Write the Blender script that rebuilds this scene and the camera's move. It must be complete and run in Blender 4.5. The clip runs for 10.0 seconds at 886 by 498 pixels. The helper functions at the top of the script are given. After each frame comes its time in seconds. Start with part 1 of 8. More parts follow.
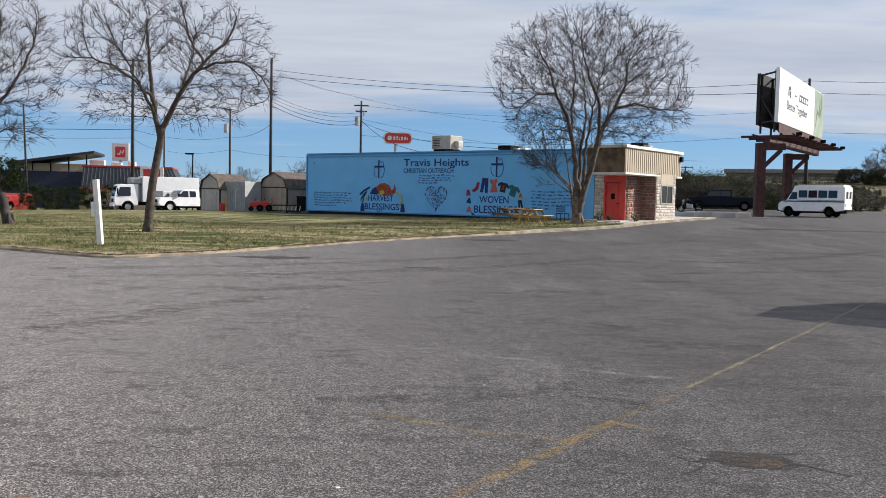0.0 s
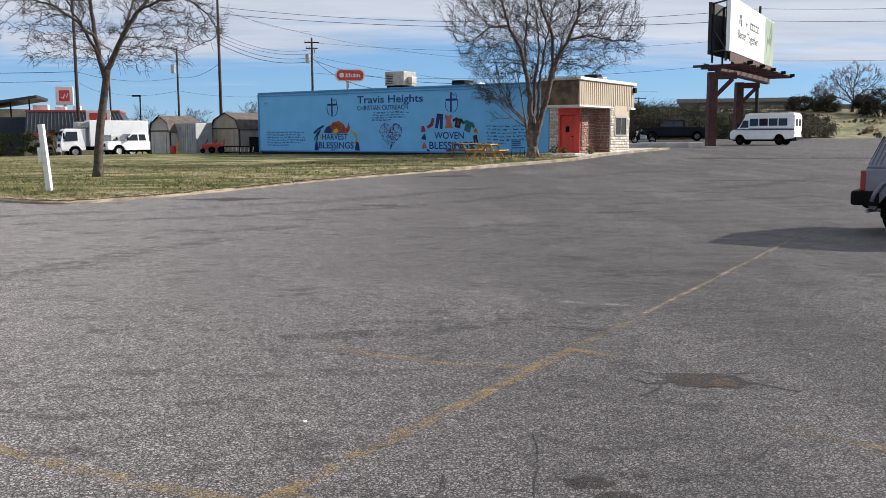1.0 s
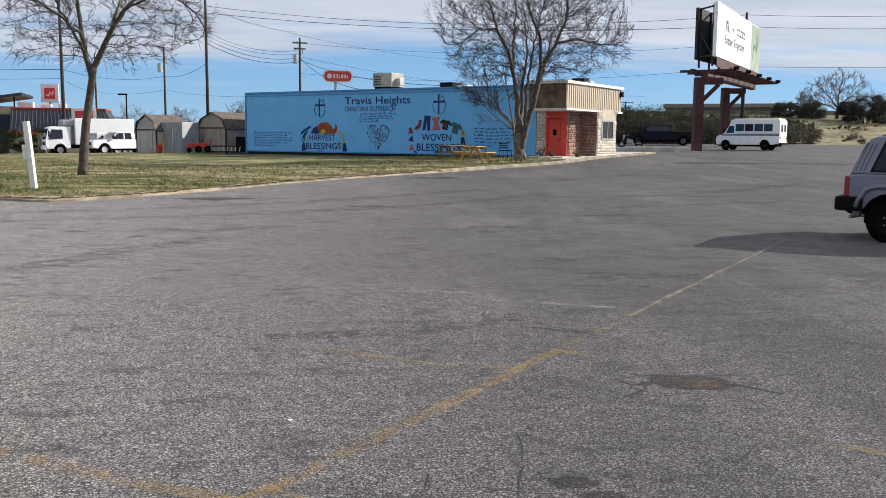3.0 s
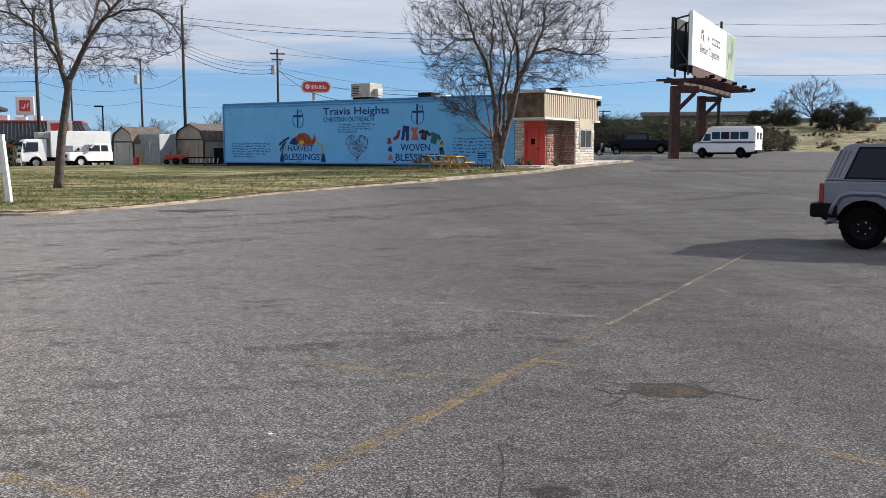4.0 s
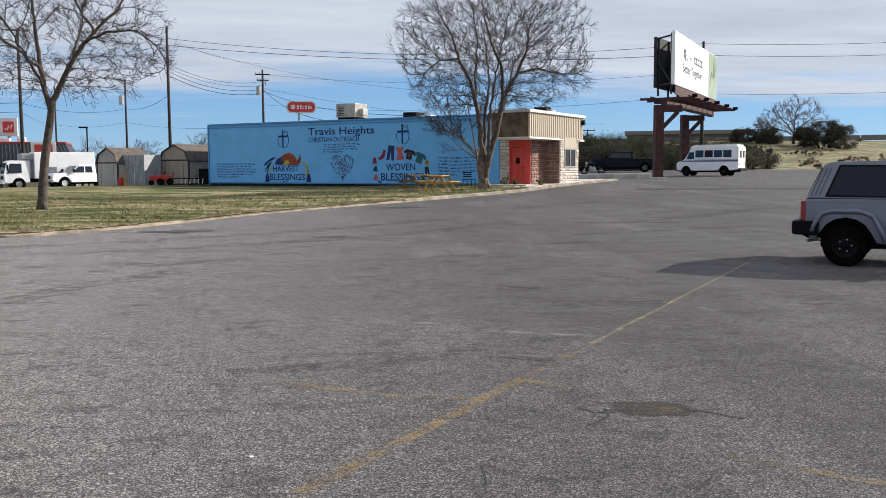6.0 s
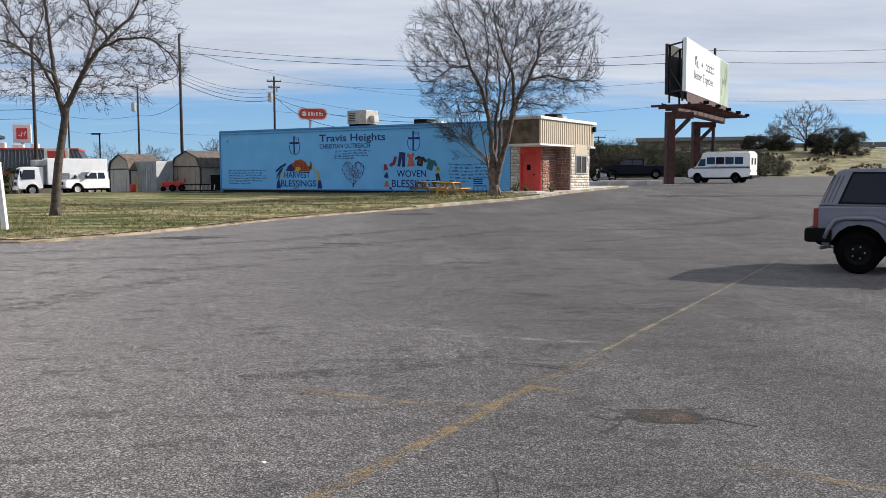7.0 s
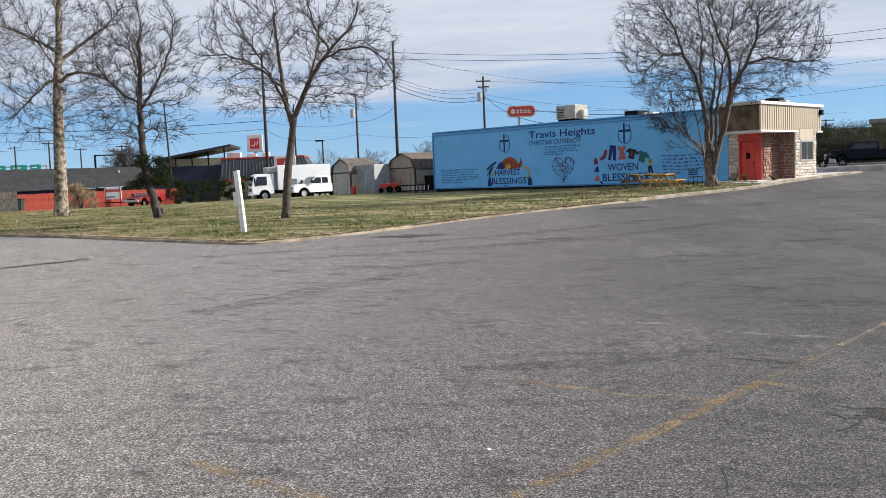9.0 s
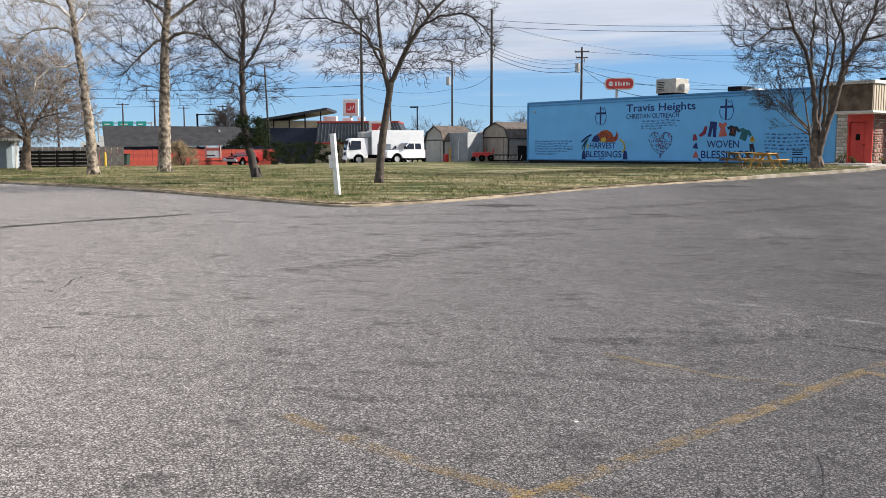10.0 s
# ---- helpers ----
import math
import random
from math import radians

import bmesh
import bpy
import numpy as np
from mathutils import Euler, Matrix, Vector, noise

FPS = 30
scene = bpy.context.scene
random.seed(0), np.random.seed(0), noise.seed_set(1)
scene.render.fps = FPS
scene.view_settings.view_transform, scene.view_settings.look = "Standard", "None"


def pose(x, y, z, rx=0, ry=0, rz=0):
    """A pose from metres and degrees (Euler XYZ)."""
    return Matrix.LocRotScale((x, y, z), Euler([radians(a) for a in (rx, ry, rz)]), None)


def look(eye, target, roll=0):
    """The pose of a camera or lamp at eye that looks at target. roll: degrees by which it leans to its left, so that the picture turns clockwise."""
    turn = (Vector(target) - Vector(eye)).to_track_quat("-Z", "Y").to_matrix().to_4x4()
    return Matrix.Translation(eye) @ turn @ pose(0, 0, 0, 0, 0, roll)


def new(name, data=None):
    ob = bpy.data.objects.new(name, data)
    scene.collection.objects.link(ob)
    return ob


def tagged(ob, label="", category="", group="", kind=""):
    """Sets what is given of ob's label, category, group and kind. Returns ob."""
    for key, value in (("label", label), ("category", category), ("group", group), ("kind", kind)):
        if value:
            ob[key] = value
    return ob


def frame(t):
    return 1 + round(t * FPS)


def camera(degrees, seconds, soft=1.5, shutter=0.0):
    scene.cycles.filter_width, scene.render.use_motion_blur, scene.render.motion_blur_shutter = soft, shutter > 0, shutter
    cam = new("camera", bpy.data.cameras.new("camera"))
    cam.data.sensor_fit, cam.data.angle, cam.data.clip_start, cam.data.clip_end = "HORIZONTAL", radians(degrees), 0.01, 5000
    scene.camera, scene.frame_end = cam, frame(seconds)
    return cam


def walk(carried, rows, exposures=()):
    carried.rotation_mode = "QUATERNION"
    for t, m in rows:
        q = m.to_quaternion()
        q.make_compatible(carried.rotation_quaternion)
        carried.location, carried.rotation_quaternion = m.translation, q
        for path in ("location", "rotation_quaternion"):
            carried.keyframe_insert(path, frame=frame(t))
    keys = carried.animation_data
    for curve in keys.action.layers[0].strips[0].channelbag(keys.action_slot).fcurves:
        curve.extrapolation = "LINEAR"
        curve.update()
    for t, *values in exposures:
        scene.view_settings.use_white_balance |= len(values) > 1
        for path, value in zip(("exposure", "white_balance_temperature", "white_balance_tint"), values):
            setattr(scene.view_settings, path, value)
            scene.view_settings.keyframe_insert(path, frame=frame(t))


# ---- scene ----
cam = camera(52.47, 10.0, soft=0.85)
PATH = [
    (0, (0.005, 0.051, 1.518), (0.004, 2.048, 1.408), 1.2),
    (0.5, (0.012, 0.075, 1.5), (0.1, 2.064, 1.312), 0.5),
    (1, (-0.007, 0.016, 1.502), (0.088, 1.998, 1.254), -0.2),
    (1.5, (-0.014, -0.006, 1.495), (0.066, 1.976, 1.24), 0.1),
    (2, (-0.005, -0.01, 1.5), (0.084, 1.972, 1.253), 0.2),
    (2.5, (-0.016, -0.001, 1.485), (0.079, 1.981, 1.235), 0.5),
    (3.8, (0.001, 0.008, 1.501), (0.176, 1.988, 1.276), -0.1),
    (4, (-0.006, -0.001, 1.501), (0.164, 1.979, 1.279), -0.0),
    (4.5, (0.006, -0.005, 1.501), (0.174, 1.976, 1.291), 0.1),
    (5, (0.028, -0.003, 1.505), (0.228, 1.977, 1.307), -0.1),
    (6.5, (0.013, -0.002, 1.506), (0.213, 1.98, 1.333), -0.3),
    (7, (0.008, -0.01, 1.507), (0.186, 1.976, 1.342), -0.2),
    (7.5, (0.012, -0.054, 1.527), (0.14, 1.936, 1.382), -1.8),
    (8, (0.005, -0.058, 1.521), (0.132, 1.934, 1.399), -3.6),
    (8.5, (-0.01, -0.082, 1.504), (0.01, 1.914, 1.384), -3.9),
    (9, (-0.038, -0.08, 1.494), (-0.325, 1.892, 1.331), -2.3),
    (9.5, (-0.038, -0.056, 1.471), (-0.387, 1.9, 1.247), -1.4),
    (10, (-0.076, -0.075, 1.48), (-0.556, 1.853, 1.254), -0.2),
]
walk(cam, [(t, look(eye, target, roll)) for t, eye, target, roll in PATH],
     exposures=((0, 0.42), (0.8, 0.54), (1.6, 0.58), (2.5, 0.58), (4.5, 0.53), (8, 0.53), (9, 0.60), (10, 0.64)))

# ---- light ----
SUN_AZ, SUN_EL = 79.0, 28.0        # degrees clockwise from +y, and above the horizon
sun_dir = Vector((math.sin(radians(SUN_AZ)) * math.cos(radians(SUN_EL)),
                  math.cos(radians(SUN_AZ)) * math.cos(radians(SUN_EL)), math.sin(radians(SUN_EL))))
lamp = bpy.data.lights.new("sun", "SUN")
lamp.energy, lamp.angle, lamp.color = 5.0, radians(0.6), (1.0, 0.93, 0.84)
sun = new("sun", lamp)
sun.matrix_world = look(sun_dir * 100, (0, 0, 0))

world = bpy.data.worlds.new("sky")
scene.world = world
world.use_nodes = True
wn, wl = world.node_tree.nodes, world.node_tree.links
wn.clear()
w_out, w_bg = wn.new("ShaderNodeOutputWorld"), wn.new("ShaderNodeBackground")
w_sky = wn.new("ShaderNodeTexSky")
w_sky.sky_type, w_sky.sun_disc = "NISHITA", False
w_sky.sun_elevation, w_sky.sun_rotation = radians(SUN_EL), radians(SUN_AZ)
w_sky.air_density, w_sky.dust_density, w_sky.ozone_density, w_sky.altitude = 0.8, 0.0, 5.0, 600
w_co = wn.new("ShaderNodeTexCoord")
w_sep = wn.new("ShaderNodeSeparateXYZ")
wl.new(w_co.outputs["Generated"], w_sep.inputs[0])


def w_math(op, a, b=None):
    n = wn.new("ShaderNodeMath")
    n.operation = op
    for i, v in enumerate((a, b)):
        if v is None:
            continue
        if isinstance(v, (int, float)):
            n.inputs[i].default_value = v
        else:
            wl.new(v, n.inputs[i])
    return n.outputs[0]


# a flat layer of cloud overhead, seen in perspective
w_up = w_math("ADD", w_math("MAXIMUM", w_sep.outputs[2], 0.0), 0.035)
w_vec = wn.new("ShaderNodeCombineXYZ")
wl.new(w_math("DIVIDE", w_sep.outputs[0], w_up), w_vec.inputs[0])
wl.new(w_math("DIVIDE", w_sep.outputs[1], w_up), w_vec.inputs[1])
w_map = wn.new("ShaderNodeMapping")
w_map.inputs["Scale"].default_value = (0.16, 0.34, 1)
w_map.inputs["Rotation"].default_value = (0, 0, radians(14))
w_map.inputs["Location"].default_value = (1.3, 0.4, 0)
wl.new(w_vec.outputs[0], w_map.inputs[0])
w_noise = wn.new("ShaderNodeTexNoise")
w_noise.inputs["Scale"].default_value, w_noise.inputs["Detail"].default_value = 1.0, 8.0
w_noise.inputs["Roughness"].default_value = 0.56
wl.new(w_map.outputs[0], w_noise.inputs["Vector"])
w_cover = wn.new("ShaderNodeMapRange")
w_cover.inputs["From Min"].default_value, w_cover.inputs["From Max"].default_value = 0.045, 0.135
w_cover.inputs["To Min"].default_value, w_cover.inputs["To Max"].default_value = -0.12, 0.24
wl.new(w_sep.outputs[2], w_cover.inputs["Value"])
w_ramp = wn.new("ShaderNodeMapRange")
w_ramp.interpolation_type = "SMOOTHSTEP"
w_ramp.inputs["From Min"].default_value, w_ramp.inputs["From Max"].default_value = 0.47, 0.66
wl.new(w_math("ADD", w_noise.outputs["Fac"], w_cover.outputs[0]), w_ramp.inputs["Value"])
w_shade = wn.new("ShaderNodeTexNoise")
w_shade.inputs["Scale"].default_value, w_shade.inputs["Detail"].default_value = 2.6, 8.0
w_shade.inputs["Roughness"].default_value = 0.62
wl.new(w_map.outputs[0], w_shade.inputs["Vector"])
w_cloud = wn.new("ShaderNodeMix")
w_cloud.data_type = "RGBA"
w_cloud.inputs[6].default_value, w_cloud.inputs[7].default_value = (3.0, 3.5, 4.5, 1), (7.9, 8.1, 8.7, 1)
wl.new(w_shade.outputs["Fac"], w_cloud.inputs[0])
w_mix = wn.new("ShaderNodeMix")
w_mix.data_type = "RGBA"
wl.new(w_math("MULTIPLY", w_ramp.outputs[0], 0.92), w_mix.inputs[0])
w_haze = wn.new("ShaderNodeMix")
w_haze.data_type = "RGBA"
w_haze.inputs[0].default_value, w_haze.inputs[7].default_value = 0.55, (1.9, 4.0, 7.0, 1)
wl.new(w_sky.outputs[0], w_haze.inputs[6])
wl.new(w_haze.outputs[2], w_mix.inputs[6])
wl.new(w_cloud.outputs[2], w_mix.inputs[7])
wl.new(w_mix.outputs[2], w_bg.inputs[0])
w_bg.inputs[1].default_value = 0.080
wl.new(w_bg.outputs[0], w_out.inputs[0])
scene.view_settings.exposure = 0.54


# ---- materials ----
def mat(name, base, rough=0.7, metal=0.0, var=0.12, scale=3.0, fine=60.0, bump=0.15, other=None, spots=0.5, spec=0.5):
    """A surface with grain at two scales; other: a second colour that shows in patches."""
    m = bpy.data.materials.new(name)
    m.use_nodes = True
    n, l = m.node_tree.nodes, m.node_tree.links
    b = n["Principled BSDF"]
    b.inputs["Metallic"].default_value = metal
    b.inputs["Specular IOR Level"].default_value = spec
    co = n.new("ShaderNodeTexCoord")
    big, small = n.new("ShaderNodeTexNoise"), n.new("ShaderNodeTexNoise")
    for t, s, d in ((big, scale, 4.0), (small, fine, 3.0)):
        t.inputs["Scale"].default_value, t.inputs["Detail"].default_value = s, d
        l.new(co.outputs["Object"], t.inputs["Vector"])
    ramp = n.new("ShaderNodeMapRange")
    ramp.inputs["From Min"].default_value, ramp.inputs["From Max"].default_value = spots - 0.12, spots + 0.12
    l.new(big.outputs["Fac"], ramp.inputs["Value"])
    c1 = n.new("ShaderNodeMix")
    c1.data_type = "RGBA"
    dark = tuple(c * (1 - 1.6 * var) for c in base)
    c1.inputs[6].default_value, c1.inputs[7].default_value = (*base, 1), (*(other or dark), 1)
    l.new(ramp.outputs[0], c1.inputs[0])
    g = n.new("ShaderNodeMapRange")
    g.inputs["From Min"].default_value, g.inputs["From Max"].default_value = 0.3, 0.7
    g.inputs["To Min"].default_value, g.inputs["To Max"].default_value = 1 - var, 1 + var
    l.new(small.outputs["Fac"], g.inputs["Value"])
    c2 = n.new("ShaderNodeMix")
    c2.data_type, c2.blend_type = "RGBA", "MULTIPLY"
    c2.inputs[0].default_value = 1.0
    l.new(c1.outputs[2], c2.inputs[6])
    l.new(g.outputs[0], c2.inputs[7])
    l.new(c2.outputs[2], b.inputs["Base Color"])
    r = n.new("ShaderNodeMapRange")
    r.inputs["To Min"].default_value, r.inputs["To Max"].default_value = max(rough - 0.1, 0.02), min(rough + 0.1, 1)
    l.new(big.outputs["Fac"], r.inputs["Value"])
    l.new(r.outputs[0], b.inputs["Roughness"])
    if bump:
        bp = n.new("ShaderNodeBump")
        bp.inputs["Strength"].default_value, bp.inputs["Distance"].default_value = bump, 0.01
        l.new(small.outputs["Fac"], bp.inputs["Height"])
        l.new(bp.outputs[0], b.inputs["Normal"])
    return m


def nodes_of(m):
    return m.node_tree.nodes, m.node_tree.links, m.node_tree.nodes["Principled BSDF"]


def n_noise(m, scale, detail=4.0, stretch=None, rough=0.5):
    n, l, b = nodes_of(m)
    co, t = n.new("ShaderNodeTexCoord"), n.new("ShaderNodeTexNoise")
    t.inputs["Scale"].default_value, t.inputs["Detail"].default_value, t.inputs["Roughness"].default_value = scale, detail, rough
    if stretch:
        mp = n.new("ShaderNodeMapping")
        mp.inputs["Scale"].default_value = stretch[:3]
        mp.inputs["Rotation"].default_value = (0, 0, radians(stretch[3]))
        l.new(co.outputs["Object"], mp.inputs[0])
        l.new(mp.outputs[0], t.inputs["Vector"])
    else:
        l.new(co.outputs["Object"], t.inputs["Vector"])
    return t.outputs["Fac"]


def n_range(m, value, a, b2, lo, hi, smooth=False):
    n, l, b = nodes_of(m)
    r = n.new("ShaderNodeMapRange")
    if smooth:
        r.interpolation_type = "SMOOTHSTEP"
    for key, v in (("From Min", a), ("From Max", b2), ("To Min", lo), ("To Max", hi)):
        r.inputs[key].default_value = v
    l.new(value, r.inputs["Value"])
    return r.outputs[0]


def n_mix(m, fac, a, b2, blend="MIX"):
    n, l, b = nodes_of(m)
    x = n.new("ShaderNodeMix")
    x.data_type, x.blend_type = "RGBA", blend
    for i, v in ((0, fac), (6, a), (7, b2)):
        if isinstance(v, (int, float)):
            x.inputs[i].default_value = v
        elif isinstance(v, tuple):
            x.inputs[i].default_value = (*v, 1)
        else:
            l.new(v, x.inputs[i])
    return x.outputs[2]


def asphalt_material():
    m = bpy.data.materials.new("worn_asphalt")
    m.use_nodes = True
    n, l, b = nodes_of(m)
    wide = n_noise(m, 0.10, 5.0, (1.0, 0.55, 1, 20), 0.55)
    mid = n_noise(m, 1.5, 7.0, (0.6, 1.2, 1, 32), 0.72)
    sweep = n_noise(m, 0.42, 6.0, (1.6, 0.35, 1, -28), 0.66)
    fleck = n_noise(m, 3.2, 8.0, (0.55, 1.0, 1, 12), 0.75)
    smallp = n_noise(m, 9.0, 6.0, None, 0.8)
    col = n_mix(m, n_range(m, wide, 0.34, 0.66, 0, 1, True), (0.176, 0.159, 0.155), (0.275, 0.250, 0.242))
    sep, cw = n.new("ShaderNodeSeparateXYZ"), n.new("ShaderNodeTexCoord")
    l.new(cw.outputs["Object"], sep.inputs[0])
    # paler towards negative x, the edge wandering with the wide noise
    left_pale = n.new("ShaderNodeMath")
    left_pale.operation = "MULTIPLY_ADD"
    left_pale.inputs[1].default_value = 7.0
    l.new(wide, left_pale.inputs[0])
    l.new(sep.outputs[0], left_pale.inputs[2])
    col = n_mix(m, n_range(m, mid, 0.47, 0.61, 0, 0.55, True), col, (0.105, 0.095, 0.092))
    col = n_mix(m, n_range(m, sweep, 0.48, 0.64, 0, 0.65, True), col, (0.360, 0.331, 0.322))
    col = n_mix(m, n_range(m, left_pale.outputs[0], -1.5, 7.2, 0.80, 0.0, True), col, (0.50, 0.468, 0.458))
    col = n_mix(m, n_range(m, fleck, 0.535, 0.64, 0, 0.65, True), col, (0.075, 0.068, 0.067))
    col = n_mix(m, 1.0, col, n_range(m, smallp, 0.34, 0.66, 0.64, 1.28), "MULTIPLY")
    # chippings: pale stones in dark tar, at two sizes
    for size, deep, wide_gap in ((48.0, 0.94, 0.25), (20.0, 0.50, 0.11)):
        co, v = n.new("ShaderNodeTexCoord"), n.new("ShaderNodeTexVoronoi")
        v.feature = "DISTANCE_TO_EDGE"
        v.inputs["Scale"].default_value = size
        warp = n.new("ShaderNodeMix")
        warp.data_type, warp.blend_type = "RGBA", "ADD"
        warp.inputs[0].default_value = 0.05
        wob = n.new("ShaderNodeTexNoise")
        wob.inputs["Scale"].default_value = 28.0
        l.new(co.outputs["Object"], wob.inputs["Vector"])
        l.new(co.outputs["Object"], warp.inputs[6])
        l.new(wob.outputs["Color"], warp.inputs[7])
        l.new(warp.outputs[2], v.inputs["Vector"])
        col = n_mix(m, n_range(m, v.outputs["Distance"], 0.02, wide_gap, deep, 0), col, (0.024, 0.022, 0.022))
    grain = n_noise(m, 75.0, 3.0, None, 0.75)
    col = n_mix(m, 1.0, col, n_range(m, grain, 0.36, 0.60, 0.68, 1.26), "MULTIPLY")
    l.new(col, b.inputs["Base Color"])
    b.inputs["Roughness"].default_value = 0.86
    b.inputs["Diffuse Roughness"].default_value = 1.0
    b.inputs["Specular IOR Level"].default_value = 0.35
    bp = n.new("ShaderNodeBump")
    bp.inputs["Strength"].default_value, bp.inputs["Distance"].default_value = 0.9, 0.008
    l.new(grain, bp.inputs["Height"])
    l.new(bp.outputs[0], b.inputs["Normal"])
    return m


def lawn_material():
    m = bpy.data.materials.new("winter_lawn")
    m.use_nodes = True
    n, l, b = nodes_of(m)
    streak = n_noise(m, 0.55, 5.0, (0.45, 1.6, 1, -10), 0.62)
    blotch = n_noise(m, 0.16, 4.0)
    tuft = n_noise(m, 7.0, 5.0, None, 0.7)
    # green and straw streaks; their contrast also stands in for branch shadows
    col = n_mix(m, n_range(m, streak, 0.42, 0.58, 0, 1, True), (0.052, 0.072, 0.023), (0.295, 0.25, 0.148))
    col = n_mix(m, n_range(m, blotch, 0.42, 0.62, 0, 0.6, True), col, (0.085, 0.095, 0.030))
    col = n_mix(m, 1.0, col, n_range(m, tuft, 0.34, 0.66, 0.25, 1.7), "MULTIPLY")
    l.new(col, b.inputs["Base Color"])
    b.inputs["Roughness"].default_value = 0.95
    b.inputs["Specular IOR Level"].default_value = 0.1
    bp = n.new("ShaderNodeBump")
    bp.inputs["Strength"].default_value, bp.inputs["Distance"].default_value = 0.8, 0.06
    l.new(tuft, bp.inputs["Height"])
    l.new(bp.outputs[0], b.inputs["Normal"])
    return m


def worn_paint(name, colour, cover, top=0.58):
    """Traffic paint worn through to the ground under it."""
    m = mat(name, colour, 0.8, var=0.2, fine=90)
    n, l, b = nodes_of(m)
    wear = n_noise(m, 5.0, 5.0, None, 0.75)
    grit = n_noise(m, 110.0, 2.0)
    t, mx = n.new("ShaderNodeBsdfTransparent"), n.new("ShaderNodeMixShader")
    add = n.new("ShaderNodeMath")
    add.operation = "MULTIPLY"
    l.new(n_range(m, wear, 0.25 + cover * 0.35, 0.45 + cover * 0.30, 1, 0.0, True), add.inputs[0])
    l.new(n_range(m, grit, 0.42, 0.58, 0.1 * top, top), add.inputs[1])
    l.new(add.outputs[0], mx.inputs[0])
    l.new(t.outputs[0], mx.inputs[1])
    l.new(b.outputs[0], mx.inputs[2])
    l.new(mx.outputs[0], n["Material Output"].inputs["Surface"])
    return m


def glass_material(name, tint, rough=0.05):
    m = bpy.data.materials.new(name)
    m.use_nodes = True
    n, l, b = nodes_of(m)
    b.inputs["Base Color"].default_value = (*tint, 1)
    b.inputs["Roughness"].default_value = rough
    b.inputs["Specular IOR Level"].default_value = 0.5
    b.inputs["Coat Weight"].default_value = 0.0
    return m


def striped_leaf(name, a, c):
    m = mat(name, a, 0.7, var=0.3, scale=2.0, fine=30, other=c, spec=0.05)
    n, l, b = nodes_of(m)
    b.inputs["Subsurface Weight"].default_value = 0.0
    return m


M_ASPHALT, M_LAWN = asphalt_material(), lawn_material()
M_DIRT = mat("dry_ground", (0.19, 0.16, 0.075), 0.95, var=0.5, scale=0.35, fine=1.6, bump=0.6, other=(0.075, 0.082, 0.030))
M_KERB = mat("old_concrete_kerb", (0.30, 0.27, 0.22), 0.9, var=0.28, scale=1.6, fine=30, other=(0.16, 0.13, 0.09))
M_KERB2 = mat("soil_covered_kerb", (0.34, 0.28, 0.20), 0.95, var=0.3, scale=2.0, fine=30, other=(0.16, 0.13, 0.09))
M_CONC = mat("concrete", (0.50, 0.46, 0.42), 0.9, var=0.15, scale=1.5, fine=40)
M_YELLOW = worn_paint("yellow_line_paint", (0.42, 0.275, 0.095), 0.56, 0.52)
M_YELLOW2 = worn_paint("faded_yellow_paint", (0.38, 0.27, 0.12), 0.42)
M_WHITE_L = worn_paint("faded_white_paint", (0.44, 0.43, 0.41), 0.50, 0.6)
M_PALE_L = worn_paint("pale_line_paint", (0.46, 0.42, 0.34), 0.52, 0.55)
M_SMEAR = worn_paint("dark_tyre_smear", (0.060, 0.056, 0.054), 0.50, 0.50)
M_STRAW = mat("dead_grass_edge", (0.42, 0.345, 0.235), 0.95, var=0.4, scale=4, fine=30, bump=0.8, other=(0.13, 0.10, 0.06))
M_OIL = worn_paint("oil_stain", (0.030, 0.026, 0.023), 1.0, 1.25)
M_CRACK = mat("crack_tar", (0.035, 0.033, 0.032), 0.9, var=0.3)
M_BLUE = mat("sky_blue_wall_paint", (0.15, 0.46, 0.82), 0.75, var=0.05, scale=0.8, fine=18, bump=0.1)
M_BLUE_D = mat("blue_trim_paint", (0.07, 0.25, 0.52), 0.7, var=0.08)
M_NAVY = mat("navy_mural_paint", (0.010, 0.026, 0.15), 0.75, var=0.15)
M_DARK = mat("dark_void", (0.015, 0.014, 0.014), 0.9, var=0.2)
M_STONE_W = mat("white_painted_stone", (0.78, 0.75, 0.70), 0.85, var=0.12, scale=4, fine=30, bump=0.4, other=(0.52, 0.46, 0.40))
M_STONE_B = mat("brown_field_stone", (0.25, 0.115, 0.088), 0.85, var=0.3, scale=5, fine=30, bump=0.4, other=(0.24, 0.105, 0.075))
M_STONE_C = mat("pinkish_tan_stone", (0.36, 0.22, 0.175), 0.85, var=0.25, scale=6, fine=30, bump=0.4)
M_STONE_T = mat("cream_tan_stone", (0.60, 0.52, 0.43), 0.85, var=0.2, scale=6, fine=30, bump=0.4)
M_MORTAR = mat("mortar", (0.46, 0.41, 0.36), 0.95, var=0.15)
M_BEIGE = mat("beige_metal_siding", (0.47, 0.40, 0.30), 0.55, var=0.08, scale=1.5, fine=25, bump=0.05)
M_WHITE = mat("white_trim_paint", (0.74, 0.73, 0.70), 0.6, var=0.07)
M_RED = mat("red_door_paint", (0.62, 0.055, 0.040), 0.5, var=0.1, scale=2)
M_ROOF = mat("flat_roof_membrane", (0.42, 0.41, 0.40), 0.9, var=0.15)
M_GLASS = glass_material("dark_glass", (0.012, 0.016, 0.028))
M_STEEL = mat("galvanised_steel", (0.45, 0.45, 0.44), 0.45, 0.7, var=0.15, scale=3)
M_RUST = mat("red_oxide_steel", (0.070, 0.016, 0.014), 0.75, var=0.25, scale=3, fine=20, other=(0.028, 0.012, 0.010))
